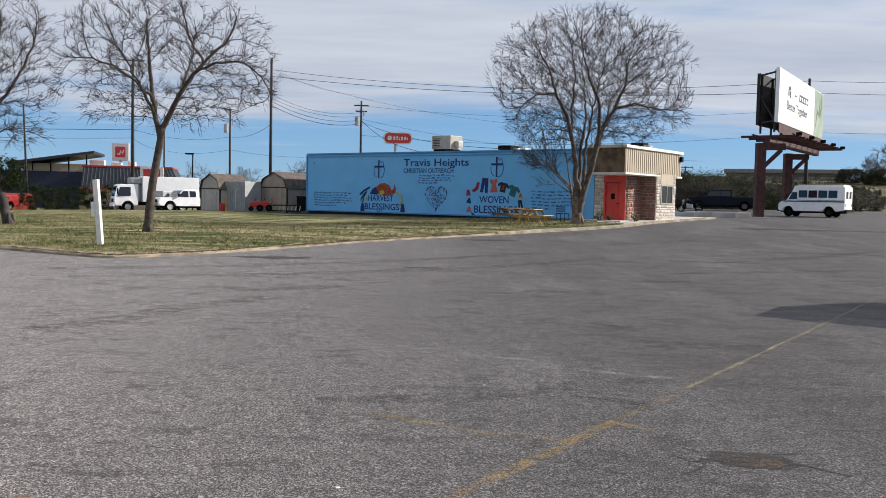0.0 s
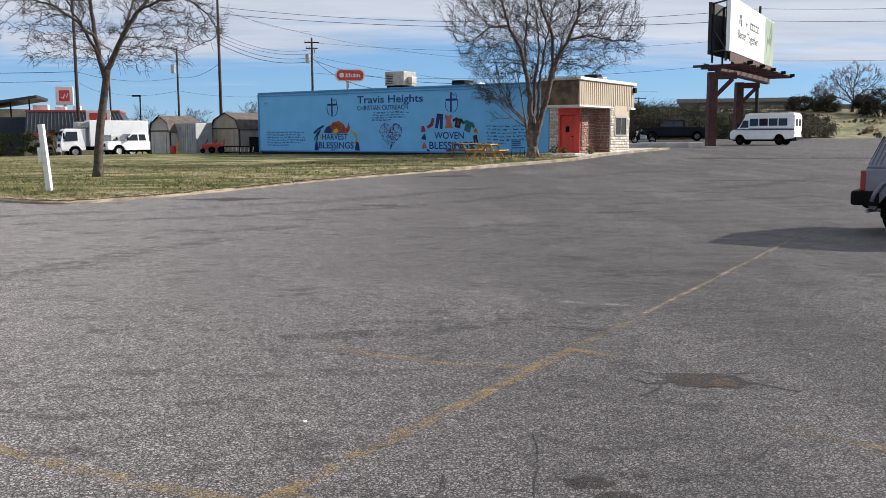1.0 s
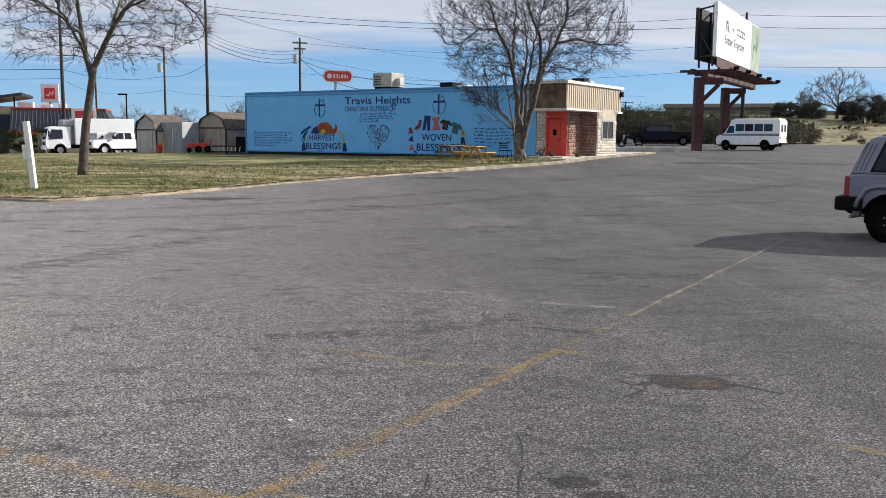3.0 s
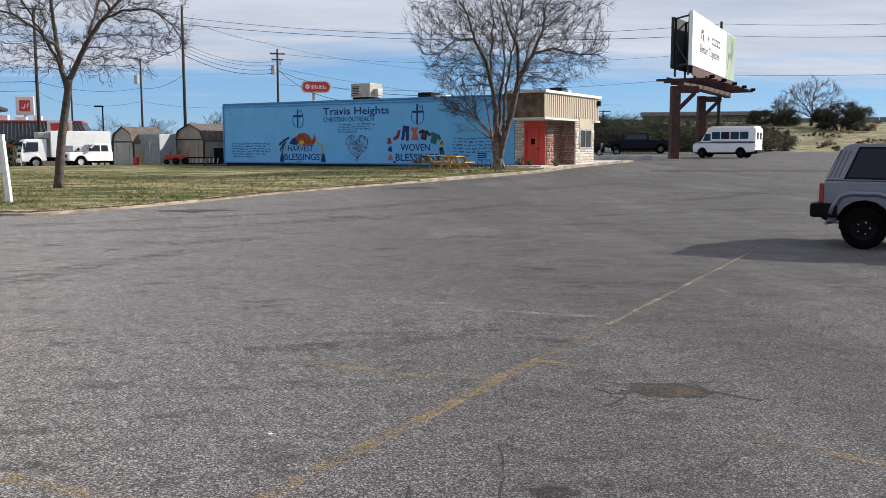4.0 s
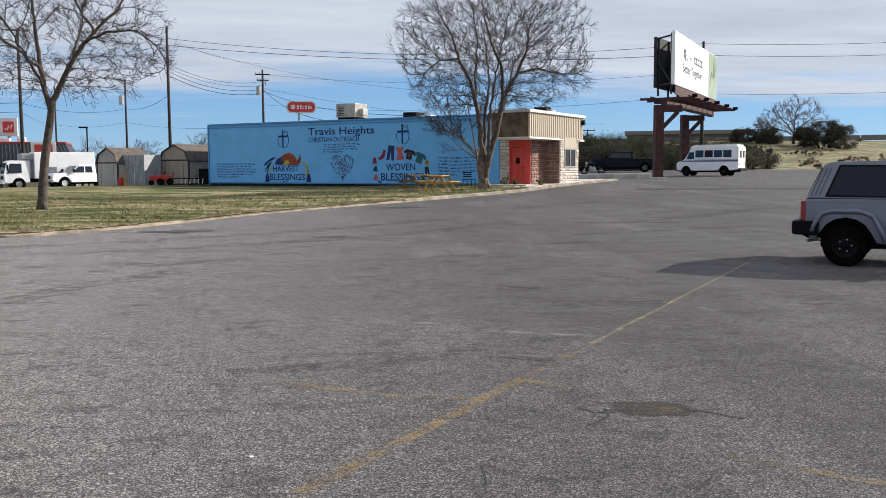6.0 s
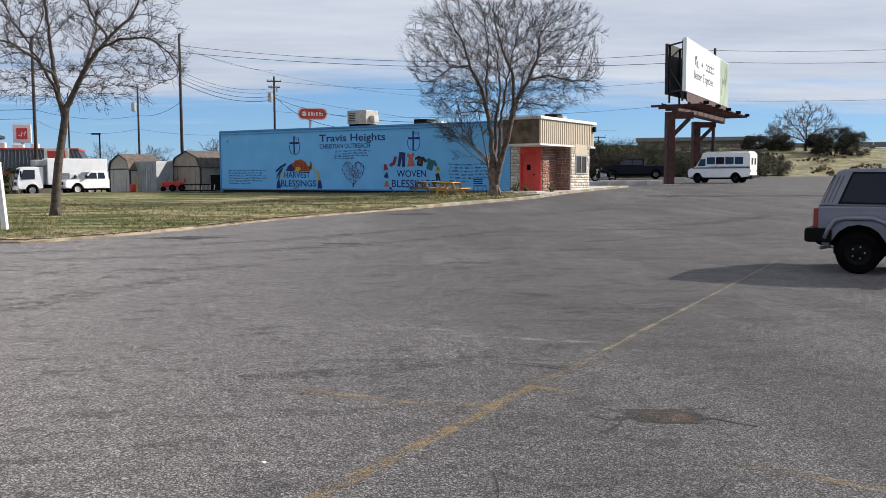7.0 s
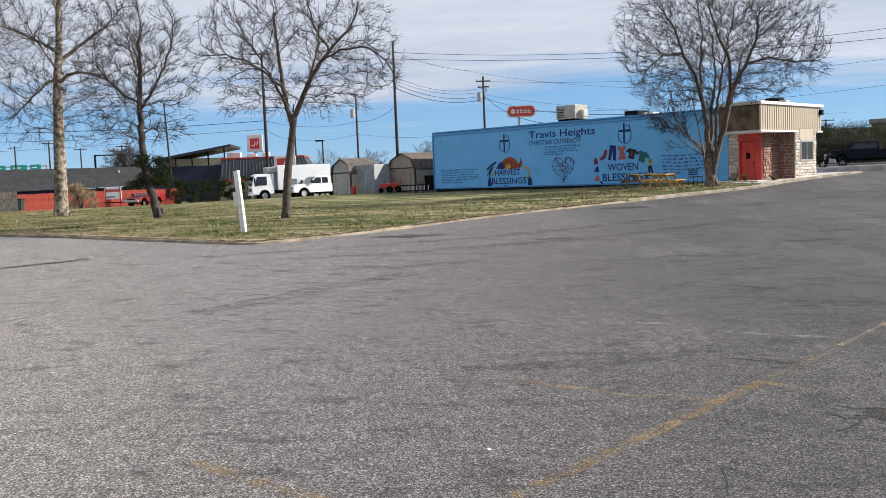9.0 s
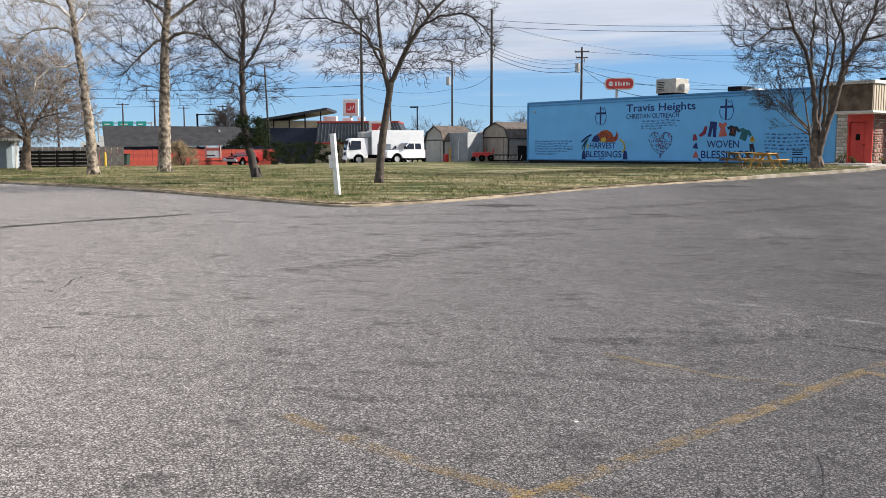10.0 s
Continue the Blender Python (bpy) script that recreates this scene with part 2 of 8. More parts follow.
M_BLACK = mat("black_plastic", (0.006, 0.006, 0.006), 0.65, var=0.2, spec=0.1)
M_RUBBER = mat("tyre_rubber", (0.006, 0.006, 0.006), 0.95, var=0.25, fine=80, spec=0.02)
M_PANEL = mat("billboard_white_vinyl", (0.80, 0.80, 0.79), 0.5, var=0.02, bump=0)
M_INK = mat("billboard_ink", (0.03, 0.035, 0.05), 0.6, var=0.05)
M_WOODY = mat("yellow_pine_timber", (0.50, 0.29, 0.075), 0.65, var=0.2, scale=6, fine=50)
M_POLE = mat("creosoted_pole", (0.034, 0.026, 0.023), 0.85, var=0.25, scale=2, fine=30)
M_BARK = mat("grey_brown_bark", (0.085, 0.066, 0.054), 0.9, var=0.35, scale=7, fine=40, bump=0.8, other=(0.045, 0.035, 0.028))
M_BARK2 = mat("tan_smooth_bark", (0.20, 0.145, 0.105), 0.85, var=0.28, scale=5, fine=30, bump=0.6, other=(0.080, 0.060, 0.047))
M_TWIG = mat("dark_twig", (0.038, 0.030, 0.027), 0.9, var=0.25)
M_TWIG2 = mat("brown_twig", (0.058, 0.046, 0.042), 0.9, var=0.25)
M_TWIG3 = mat("pale_brown_twig", (0.21, 0.165, 0.14), 0.9, var=0.25)
M_BOUGH = mat("dusky_bough_bark", (0.115, 0.085, 0.068), 0.9, var=0.3, scale=5, fine=30, bump=0.5, other=(0.055, 0.042, 0.034))
M_SYC = mat("sycamore_bark", (0.34, 0.285, 0.22), 0.8, var=0.3, scale=5.5, fine=26, bump=0.9, other=(0.070, 0.052, 0.040), spots=0.49)
M_SYCW = mat("white_sycamore_bark", (0.66, 0.62, 0.56), 0.8, var=0.2, scale=3.0, fine=30, bump=0.4, other=(0.20, 0.15, 0.11), spots=0.58)
M_SYCB = mat("mottled_sycamore_bough", (0.34, 0.29, 0.235), 0.85, var=0.3, scale=3, fine=22, bump=0.5, other=(0.13, 0.10, 0.08))
M_SYCT = mat("pale_twig", (0.34, 0.30, 0.25), 0.85, var=0.2)
M_SILVER = mat("pewter_car_paint", (0.165, 0.170, 0.215), 0.4, 0.2, var=0.05, bump=0, spec=0.6)
M_CARWHITE = mat("white_car_paint", (0.82, 0.83, 0.84), 0.5, var=0.04, bump=0)


# ---- mesh helpers ----
class Mesher:
    """Collects faces, and turns them into one mesh."""

    def __init__(self):
        self.v, self.f = [], []

    def add(self, verts, faces):
        o = len(self.v)
        self.v.extend(tuple(p) for p in verts)
        self.f.extend(tuple(i + o for i in q) for q in faces)
        return self

    def bm(self, bm):
        bm.verts.ensure_lookup_table()
        for i, v in enumerate(bm.verts):
            v.index = i
        self.add([v.co.copy() for v in bm.verts], [[v.index for v in f.verts] for f in bm.faces])
        bm.free()
        return self

    def box(self, lo, hi, bevel=0.0, m=None):
        (a, b, c), (d, e, f) = lo, hi
        if bevel:
            bm = bmesh.new()
            bmesh.ops.create_cube(bm, size=1.0, matrix=Matrix.Translation(((a + d) / 2, (b + e) / 2, (c + f) / 2)) @ Matrix.Diagonal((abs(d - a), abs(e - b), abs(f - c), 1)))
            bmesh.ops.bevel(bm, geom=list(bm.edges), offset=bevel, segments=2, affect="EDGES", profile=0.6)
            if m:
                bm.transform(m)
            return self.bm(bm)
        v = [Vector(p) for p in ((a, b, c), (d, b, c), (d, e, c), (a, e, c), (a, b, f), (d, b, f), (d, e, f), (a, e, f))]
        if m:
            v = [m @ p for p in v]
        return self.add(v, [(0, 3, 2, 1), (4, 5, 6, 7), (0, 1, 5, 4), (1, 2, 6, 5), (2, 3, 7, 6), (3, 0, 4, 7)])

    def beam(self, p, q, w, h, up=(0, 0, 1)):
        """A square bar from p to q."""
        p, q = Vector(p), Vector(q)
        d = (q - p).normalized()
        s = d.cross(Vector(up))
        s = s.normalized() if s.length > 1e-4 else Vector((1, 0, 0))
        t = s.cross(d)
        v = [e + s * a * w / 2 + t * b * h / 2 for e in (p, q) for a, b in ((-1, -1), (1, -1), (1, 1), (-1, 1))]
        return self.add(v, [(0, 1, 2, 3), (7, 6, 5, 4), (0, 4, 5, 1), (1, 5, 6, 2), (2, 6, 7, 3), (3, 7, 4, 0)])

    def tube(self, pts, rad, n=8, cap=True):
        """A round bar along pts, with a radius for each point."""
        pts = [Vector(p) for p in pts]
        if isinstance(rad, (int, float)):
            rad = [rad] * len(pts)
        o = len(self.v)
        side = None
        for i, p in enumerate(pts):
            d = (pts[min(i + 1, len(pts) - 1)] - pts[max(i - 1, 0)]).normalized()
            if side is None:
                side = d.orthogonal().normalized()
            side = (side - d * side.dot(d)).normalized()
            t = d.cross(side)
            for k in range(n):
                a = 2 * math.pi * k / n
                self.v.append(tuple(p + (side * math.cos(a) + t * math.sin(a)) * rad[i]))
        for i in range(len(pts) - 1):
            for k in range(n):
                a, b = o + i * n + k, o + i * n + (k + 1) % n
                self.f.append((a, b, b + n, a + n))
        if cap:
            self.f.append(tuple(o + k for k in reversed(range(n))))
            self.f.append(tuple(o + (len(pts) - 1) * n + k for k in range(n)))
        return self

    def prism(self, outline, axis, lo, hi):
        """An outline of (a, b) pairs drawn out along axis 0, 1 or 2 from lo to hi."""
        def at(a, b, c):
            return ((c, a, b), (a, c, b), (a, b, c))[axis]
        k = len(outline)
        self.add([at(a, b, c) for c in (lo, hi) for a, b in outline],
                 [tuple(reversed(range(k))), tuple(range(k, 2 * k))] + [(i, (i + 1) % k, (i + 1) % k + k, i + k) for i in range(k)])
        return self

    def mesh(self, name, material, smooth=False):
        me = bpy.data.meshes.new(name)
        me.from_pydata(self.v, [], self.f)
        me.materials.append(material)
        bm = bmesh.new()
        bm.from_mesh(me)
        bmesh.ops.recalc_face_normals(bm, faces=bm.faces)
        bm.to_mesh(me)
        bm.free()
        if smooth:
            me.shade_smooth()
        return me


def part(name, ms, material, parent, label="", smooth=False):
    ob = new(name, ms if isinstance(ms, bpy.types.Mesh) else ms.mesh(name, material, smooth))
    ob.parent = parent
    if label:
        ob["label"] = label
    return ob


def empty(name, m, label, category, group="", kind=""):
    ob = new(name)
    ob.matrix_world = m
    return tagged(ob, label, category, group, kind)


def polar(az, d, z=None):
    x, y = d * math.sin(radians(az)), d * math.cos(radians(az))
    return Vector((x, y, ground_z(x, y) if z is None else z))


def step(a, b, v):
    t = min(max((v - a) / (b - a), 0), 1)
    return t * t * (3 - 2 * t)


def ground_z(x, y):
    """Height of the lot: level near by, rising gently to the far side and more so to the right; a bank far right."""
    s = 0.0118 + 0.00026 * min(max(x, -28), 30)
    u = 3 * math.log1p(math.exp(min((y - 12) / 3, 30)))
    u = u if u < 38 else 38 + 8 * math.tanh((u - 38) / 8)
    z = s * u
    d = math.hypot(x, y)
    z -= 0.5 * step(60, 95, d) * step(2, -8, x)
    z += 0.3 * step(60, 78, y) * step(4, 12, x)
    z += 4.4 * step(84, 138, y) * step(8, 30, x)
    return z


def text_mesh(body, size, align="LEFT", extrude=0.004, bold=0.0):
    cu = bpy.data.curves.new("lettering", "FONT")
    cu.body, cu.size, cu.align_x, cu.extrude, cu.offset = body, size, align, extrude, bold
    cu.resolution_u = 3
    ob = new("lettering", cu)
    me = bpy.data.meshes.new_from_object(ob.evaluated_get(bpy.context.evaluated_depsgraph_get()))
    bpy.data.objects.remove(ob)
    bpy.data.curves.remove(cu)
    return me


# ---- ground, lot, lawn ----
def sheet(name, xs, ys, zf, material):
    ms = Mesher()
    k = len(ys)
    ms.v = [(x, y, zf(x, y)) for x in xs for y in ys]
    ms.f = [(i * k + j, (i + 1) * k + j, (i + 1) * k + j + 1, i * k + j + 1) for i in range(len(xs) - 1) for j in range(k - 1)]
    return new(name, ms.mesh(name, material, True))


def spread(lo, hi, fine_lo, fine_hi, fine, coarse):
    out, v = [], lo
    while v < hi:
        out.append(v)
        v += fine if fine_lo <= v < fine_hi else min(coarse, max(fine, 0.25 * min(abs(v - fine_lo), abs(v - fine_hi)) + fine))
    return out + [hi]


def kerb_y(x):
    """The line of the kerb in front of the lawn."""
    pts = ((-90, 58), (-60, 46.5), (-40, 37.3), (-25.6, 30.2), (-19.9, 27.4), (-14.9, 24.5), (-11.8, 22.4), (-9.0, 20.6), (-7.9, 19.9), (-7.2, 19.75),
           (-6.7, 20.0), (-6.3, 20.6), (-5.3, 21.9), (-4.2, 23.8), (-3.0, 26.2), (-1.5, 28.6), (0.2, 30.8), (2.2, 33.2), (5.1, 36.9), (7.9, 40.6), (10.5, 45.6), (13.3, 50.0), (16.6, 54.7))
    for (a, b), (c, d) in zip(pts, pts[1:]):
        if x <= c:
            return b + (d - b) * (x - a) / (c - a)
    return pts[-1][1]


def lawn_back(x):
    if x > -10:
        return 66.0
    if x > -25:
        return 66.0 + (x + 10) * 0.45
    return 59.2 + (x + 25) * 0.62


def lawn_z(x, y):
    t = step(0.0, 3.0, y - kerb_y(x))
    return ground_z(x, y) + 0.05 + 0.06 * t - 0.15 * step(11, 22, y - kerb_y(x)) * step(-14, -9, x) + 0.025 * noise.noise((x * 0.35, y * 0.35, 0)) * t


tagged(sheet("ground", spread(-1500, 1500, -60, 70, 4, 150), spread(-400, 2600, 20, 150, 3, 150), lambda x, y: ground_z(x, y) - 0.07, M_DIRT),
       "dry grassy ground reaching to the horizon", "ground", kind="structure")
tagged(sheet("parking_lot", spread(-95, 75, -40, 45, 1.0, 3), spread(-30, 84, -10, 72, 1.0, 3), lambda x, y: ground_z(x, y) - 0.3 * step(1.2, 2.6, y - kerb_y(x)) * step(0.2, 2.0, lawn_back(x) - y) * step(9.6, 8.6, x), M_ASPHALT),
       "worn grey asphalt parking lot with stains and cracks", "parking lot", kind="structure")
ms = Mesher()
lx = [-88 + i * 2.0 for i in range(24)] + [-40 + i * 0.5 for i in range(105)]
for x in lx:
    a, b = kerb_y(x) + 0.10, lawn_back(x)
    for j in range(41):
        y = a + (b - a) * (j / 40) ** 1.6
        ms.v.append((x, y, lawn_z(x, y)))
ms.f = [(i * 41 + j, i * 41 + 41 + j, i * 41 + 42 + j, i * 41 + j + 1) for i in range(len(lx) - 1) for j in range(40)]
lawn = tagged(new("lawn", ms.mesh("lawn", M_LAWN, True)), "patchy winter lawn, green and straw-coloured", "lawn", kind="structure")


# ---- trees ----
def limb(ms, tw, rng, p, d, r, length, level, top, wig, up, kids, droop=0.0, twig_r=0.011, first=0.28, fork=(0.45, 0.95), shrink=(0.38, 0.60), crook=1.2):
    """A branch with its own branches; thick wood goes into ms, thin twigs into tw."""
    n = 5 if level < 2 else 4 if level < 3 else 3
    pts, rad, d = [p.copy()], [r], d.normalized()
    for i in range(n):
        d = (d + Vector((rng.gauss(0, wig), rng.gauss(0, wig), rng.gauss(0, wig) + up - droop * level * i / n))).normalized()
        p = p + d * length / n
        pts.append(p.copy())
        rad.append(max(r * (1 - 0.75 * (i + 1) / n), twig_r * 0.55))
    (tw if r < 0.03 else ms).tube(pts, rad, 7 if r > 0.09 else 5 if r > 0.03 else 3, cap=False)
    if level >= top:
        return
    count = kids[min(level, len(kids) - 1)]
    for k in range(count):
        lo = first if level == 0 else 0.3
        f = lo + (1 - lo) * (k + rng.random()) / count
        i = min(int(f * n), n - 1)
        q = pts[i].lerp(pts[i + 1], f * n - i)
        along = (pts[i + 1] - pts[i]).normalized()
        side = Vector((rng.gauss(0, 1), rng.gauss(0, 1), rng.gauss(0, 0.7))).cross(along).normalized()
        a = rng.uniform(*fork)
        limb(ms, tw, rng, q, along * math.cos(a) + side * math.sin(a), max(rad[i] * rng.uniform(0.42, 0.66), twig_r),
             length * rng.uniform(*shrink), level + 1, top, wig * crook, up, kids, droop, twig_r, first, fork, shrink, crook)


def bare_tree(base, seed, trunk, limbs, top, wig, up, kids, bark, twig, label, droop=0.0, twig_r=0.011, flare=1.5, first=0.28, fork=(0.45, 0.95), shrink=(0.38, 0.60), crook=1.2, bough=None):
    """trunk: points from the foot (relative) and radii; limbs: (height along the trunk 0..1, direction, radius, length)."""
    rng = random.Random(seed)
    root = empty("tree", Matrix.Translation(base), label, "tree", "bare trees")
    ms, tw = Mesher(), Mesher()
    pts, rad = [Vector(p) for p, r in trunk], [r for p, r in trunk]
    ms.tube([pts[0] + Vector((0, 0, -0.25))] + [pts[0] + Vector((0, 0, 0.03))] + [pts[0].lerp(pts[1], 0.25)] + pts[1:], [rad[0] * flare, rad[0] * (0.45 + 0.55 * flare), rad[0] * 1.03] + rad[1:], 12)
    for k in range(5):
        a = k * 1.26 + rng.random()
        e = Vector((math.cos(a), math.sin(a), 0))
        ms.tube([pts[0] + e * rad[0] * 0.6 + Vector((0, 0, 0.35)), pts[0] + e * rad[0] * 1.08 + Vector((0, 0, 0.10)), pts[0] + e * rad[0] * 1.5 + Vector((0, 0, -0.10))],
                [rad[0] * 0.34, rad[0] * 0.24, rad[0] * 0.10], 6)
    crown = Mesher()
    for h, d, r, length in limbs:
        f = h * (len(pts) - 1)
        i = min(int(f), len(pts) - 2)
        limb(crown, tw, rng, pts[i].lerp(pts[i + 1], f - i), Vector(d), r, length, 0, top, wig, up, kids, droop, twig_r, first, fork, shrink, crook)
    part("trunk", ms, bark, root, smooth=True)
    part("bough", crown, bough or bark, root, smooth=True)
    part("crown", tw, twig, root, "fine leafless twigs")
    return root


def foliage(base, size, count, leaf, seed, material, label, name="shrub", category="shrub", hollow=0.35, group="", stems=True):
    """A shrub: stems, and leaves strewn in uneven clumps through its volume."""
    rng = random.Random(seed)
    root = empty(name, Matrix.Translation(base), label, category, group)
    sx, sy, sz = size
    clumps = []
    for k in range(max(7, count // 130)):
        while True:
            p = Vector((rng.uniform(-1, 1), rng.uniform(-1, 1), rng.uniform(0, 1)))
            if hollow < p.x * p.x + p.y * p.y + (p.z - 0.35) ** 2 * 1.6 < 1:
                break
        clumps.append((Vector((p.x * sx, p.y * sy, p.z * sz)), rng.uniform(0.16, 0.34) * min(sx, sz * 1.2)))
    lv = Mesher()
    for k in range(count):
        c, r = rng.choice(clumps)
        p = c + Vector((rng.gauss(0, 0.5), rng.gauss(0, 0.5), rng.gauss(0, 0.42))) * r
        p.z = max(p.z, 0.03)
        a = Vector((rng.gauss(0, 1), rng.gauss(0, 1), rng.gauss(0, 0.7))).normalized() * leaf * rng.uniform(0.6, 1.3)
        b = a.orthogonal().normalized() * leaf * rng.uniform(0.3, 0.6)
        lv.add([p - a * 0.5, p + b * 0.5, p + a * 0.5, p - b * 0.5], [(0, 1, 2, 3)])
    part("leaves", lv, material, root)
    if stems:
        st = Mesher()
        for c, r in clumps[:14]:
            st.tube([Vector((c.x * 0.12, c.y * 0.12, -0.05)), Vector((c.x * 0.5, c.y * 0.5, c.z * 0.6)), c], [0.035, 0.022, 0.008], 4)
        part("stems", st, M_TWIG, root)["kind"] = "stuff"
    return root


def envelope_points(rows, count, depth, rng, shell):
    """Points strewn through a crown; rows: height, left and right reach; shell < 1 crowds them towards the outside."""
    zs = [r[0] for r in rows]
    out = []
    while len(out) < count:
        z = rng.uniform(zs[0], zs[-1])
        k = max(i for i in range(len(rows) - 1) if zs[i] <= z)
        f = (z - zs[k]) / (zs[k + 1] - zs[k])
        lo, hi = rows[k][1] + (rows[k + 1][1] - rows[k][1]) * f, rows[k][2] + (rows[k + 1][2] - rows[k][2]) * f
        widest = max(r[2] - r[1] for r in rows)
        if rng.random() > ((hi - lo) / widest) ** 2:
            continue
        a, r = rng.uniform(0, 2 * math.pi), rng.random() ** shell
        r *= 1 + 0.07 * noise.noise((2.0 * math.cos(a), 2.0 * math.sin(a), z * 0.9))
        out.append(((lo + hi) / 2 + (hi - lo) / 2 * r * math.cos(a), depth * (hi - lo) / 2 * r * math.sin(a), z))
    return np.array(out)


def grown_tree(base, seed, limbs, rows, count, bark, twig, label, bough=None, step=0.26, reach=2.2, kill=0.42, depth=0.9, shell=0.45,
               tip=0.007, swell=2.35, twigs=2, twig_len=0.5, curl=0.5, hang=0.0, flare=1.4, thin=0.035, group="bare trees"):
    """A leafless tree whose branches grow from its main limbs towards points strewn through the crown.
    limbs: (points, first radius, last radius), the trunk first, each beginning on an earlier one."""
    rng = random.Random(seed)
    goal = envelope_points(rows, count, depth, rng, shell)
    pos, parent, given = [], [], []
    for pts, r0, r1 in limbs:
        pts = [Vector(p) for p in pts]
        total = sum((b - a).length for a, b in zip(pts, pts[1:]))
        if pos:
            last = min(range(len(pos)), key=lambda i: (pos[i] - pts[0]).length)
        else:
            pos.append(pts[0])
            parent.append(-1)
            given.append(r0)
            last = 0
        gone = 0.0
        for a, b in zip(pts, pts[1:]):
            n = max(1, round((b - a).length / step))
            for i in range(1, n + 1):
                gone += (b - a).length / n
                w = 0.022 * (r1 < 0.1)
                pos.append(a.lerp(b, i / n) + Vector((rng.gauss(0, w), rng.gauss(0, w), rng.gauss(0, w * 0.6))))
                parent.append(last)
                given.append(r0 + (r1 - r0) * gone / total)
                last = len(pos) - 1
    made = len(pos)
    heart = np.array(((rows[1][1] + rows[1][2]) / 2 * 0.6, 0.0, rows[0][0]))
    P = np.array([tuple(p) for p in pos])
    near = np.full(len(goal), 1e9)
    who = np.zeros(len(goal), int)
    kids = [0] * made
    for i in range(made):
        if P[i, 2] < rows[0][0] * 0.75:
            continue
        d = np.linalg.norm(goal - P[i], axis=1)
        better = d < near
        near[better], who[better] = d[better], i
    alive = near > kill
    for _ in range(90):
        act = alive & (near < reach)
        if not act.any():
            reach *= 1.4
            if reach > 9:
                break
            continue
        pull = {}
        idx = np.nonzero(act)[0]
        dirs = goal[idx] - P[who[idx]]
        dirs /= np.linalg.norm(dirs, axis=1)[:, None]
        for k, i in enumerate(who[idx]):
            pull.setdefault(int(i), []).append(dirs[k])
        fresh = []
        for i, ds in pull.items():
            if kids[i] >= 4:
                near[idx[who[idx] == i]] = 1e9
                continue
            d = np.mean(ds, axis=0) + np.array([rng.gauss(0, 0.10), rng.gauss(0, 0.10), rng.gauss(0, 0.10) + 0.10 - hang])
            away = P[i] - heart
            d = d + 0.40 * away / max(np.linalg.norm(away), 1e-6)
            if parent[i] >= 0:
                back = P[i] - P[parent[i]]
                d = d + 0.75 * back / max(np.linalg.norm(back), 1e-6)
            d /= np.linalg.norm(d)
            fresh.append(P[i] + d * step)
            parent.append(i)
            kids[i] += 1
            kids.append(0)
            given.append(0.0)
        if not fresh:
            break
        start = len(P)
        P = np.vstack([P, fresh])
        dd = np.linalg.norm(goal[:, None] - np.array(fresh)[None], axis=2)
        k = dd.argmin(axis=1)
        m = dd[np.arange(len(goal)), k]
        better = m < near
        near[better], who[better] = m[better], start + k[better]
        alive &= near > kill
    n = len(P)
    pos = [Vector(p) for p in P]
    sons = [[] for _ in range(n)]
    for i in range(1, n):
        sons[parent[i]].append(i)
    power = [0.0] * n
    order = sorted(range(n), key=lambda i: -i)
    for i in order:
        if not sons[i]:
            power[i] = tip ** swell
        if parent[i] >= 0:
            power[parent[i]] += power[i]
    rad = [max(power[i] ** (1 / swell), given[i]) if given[i] else power[i] ** (1 / swell) for i in range(n)]
    for i in range(made):
        rad[i] = given[i]
    for i in range(made, n):
        rad[i] = min(rad[i], rad[parent[i]] * 0.9)
    root = empty("tree", Matrix.Translation(base), label, "tree", group)
    trunk, wood, fine = Mesher(), Mesher(), Mesher()
    stem_end = sum(max(1, round((Vector(b) - Vector(a)).length / step)) for a, b in zip(limbs[0][0], limbs[0][0][1:]))
    stem, radii = [pos[0] + Vector((0, 0, -0.25))] + pos[:stem_end + 1], [given[0] * flare] + rad[:stem_end + 1]
    radii[1], radii[2] = given[0] * (0.5 + 0.5 * flare), given[1] * 1.06
    trunk.tube(stem, radii, 14)
    for k in range(5):
        a = k * 1.26 + rng.random()
        e = Vector((math.cos(a), math.sin(a), 0))
        trunk.tube([e * given[0] * 0.55 + Vector((0, 0, 0.4)), e * given[0] * 1.05 + Vector((0, 0, 0.10)), e * given[0] * 1.5 + Vector((0, 0, -0.10))],
                   [given[0] * 0.36, given[0] * 0.26, given[0] * 0.1], 6)
    todo = [(0, True)]
    while todo:
        i, on_stem = todo.pop()
        for s in sons[i]:
            if on_stem and s <= stem_end:
                todo.append((s, True))
                continue
            line, rr = [i, s], [min(rad[i], rad[s] * 1.25), rad[s]]
            while sons[line[-1]]:
                c = max(sons[line[-1]], key=lambda q: rad[q])
                for q in sons[line[-1]]:
                    if q != c:
                        todo.append((line[-1], False)) if (line[-1], False) not in todo[-6:] else None
                        break
                line.append(c)
                rr.append(rad[c])
            seen = set(zip(line, line[1:]))
            for a, b in seen:
                sons[a].remove(b)
            cut = next((k for k, r in enumerate(rr) if r < thin), len(rr))
            if cut > 1:
                wood.tube([pos[k] for k in line[:cut + 1]], rr[:cut + 1], 8 if rr[0] > 0.08 else 6, cap=False)
            if cut < len(line) - 1:
                k0 = max(cut - 1, 0) if cut > 1 else 0
                fine.tube([pos[k] for k in line[k0:]], rr[k0:], 4, cap=False)
            todo.append((i, on_stem))
            break
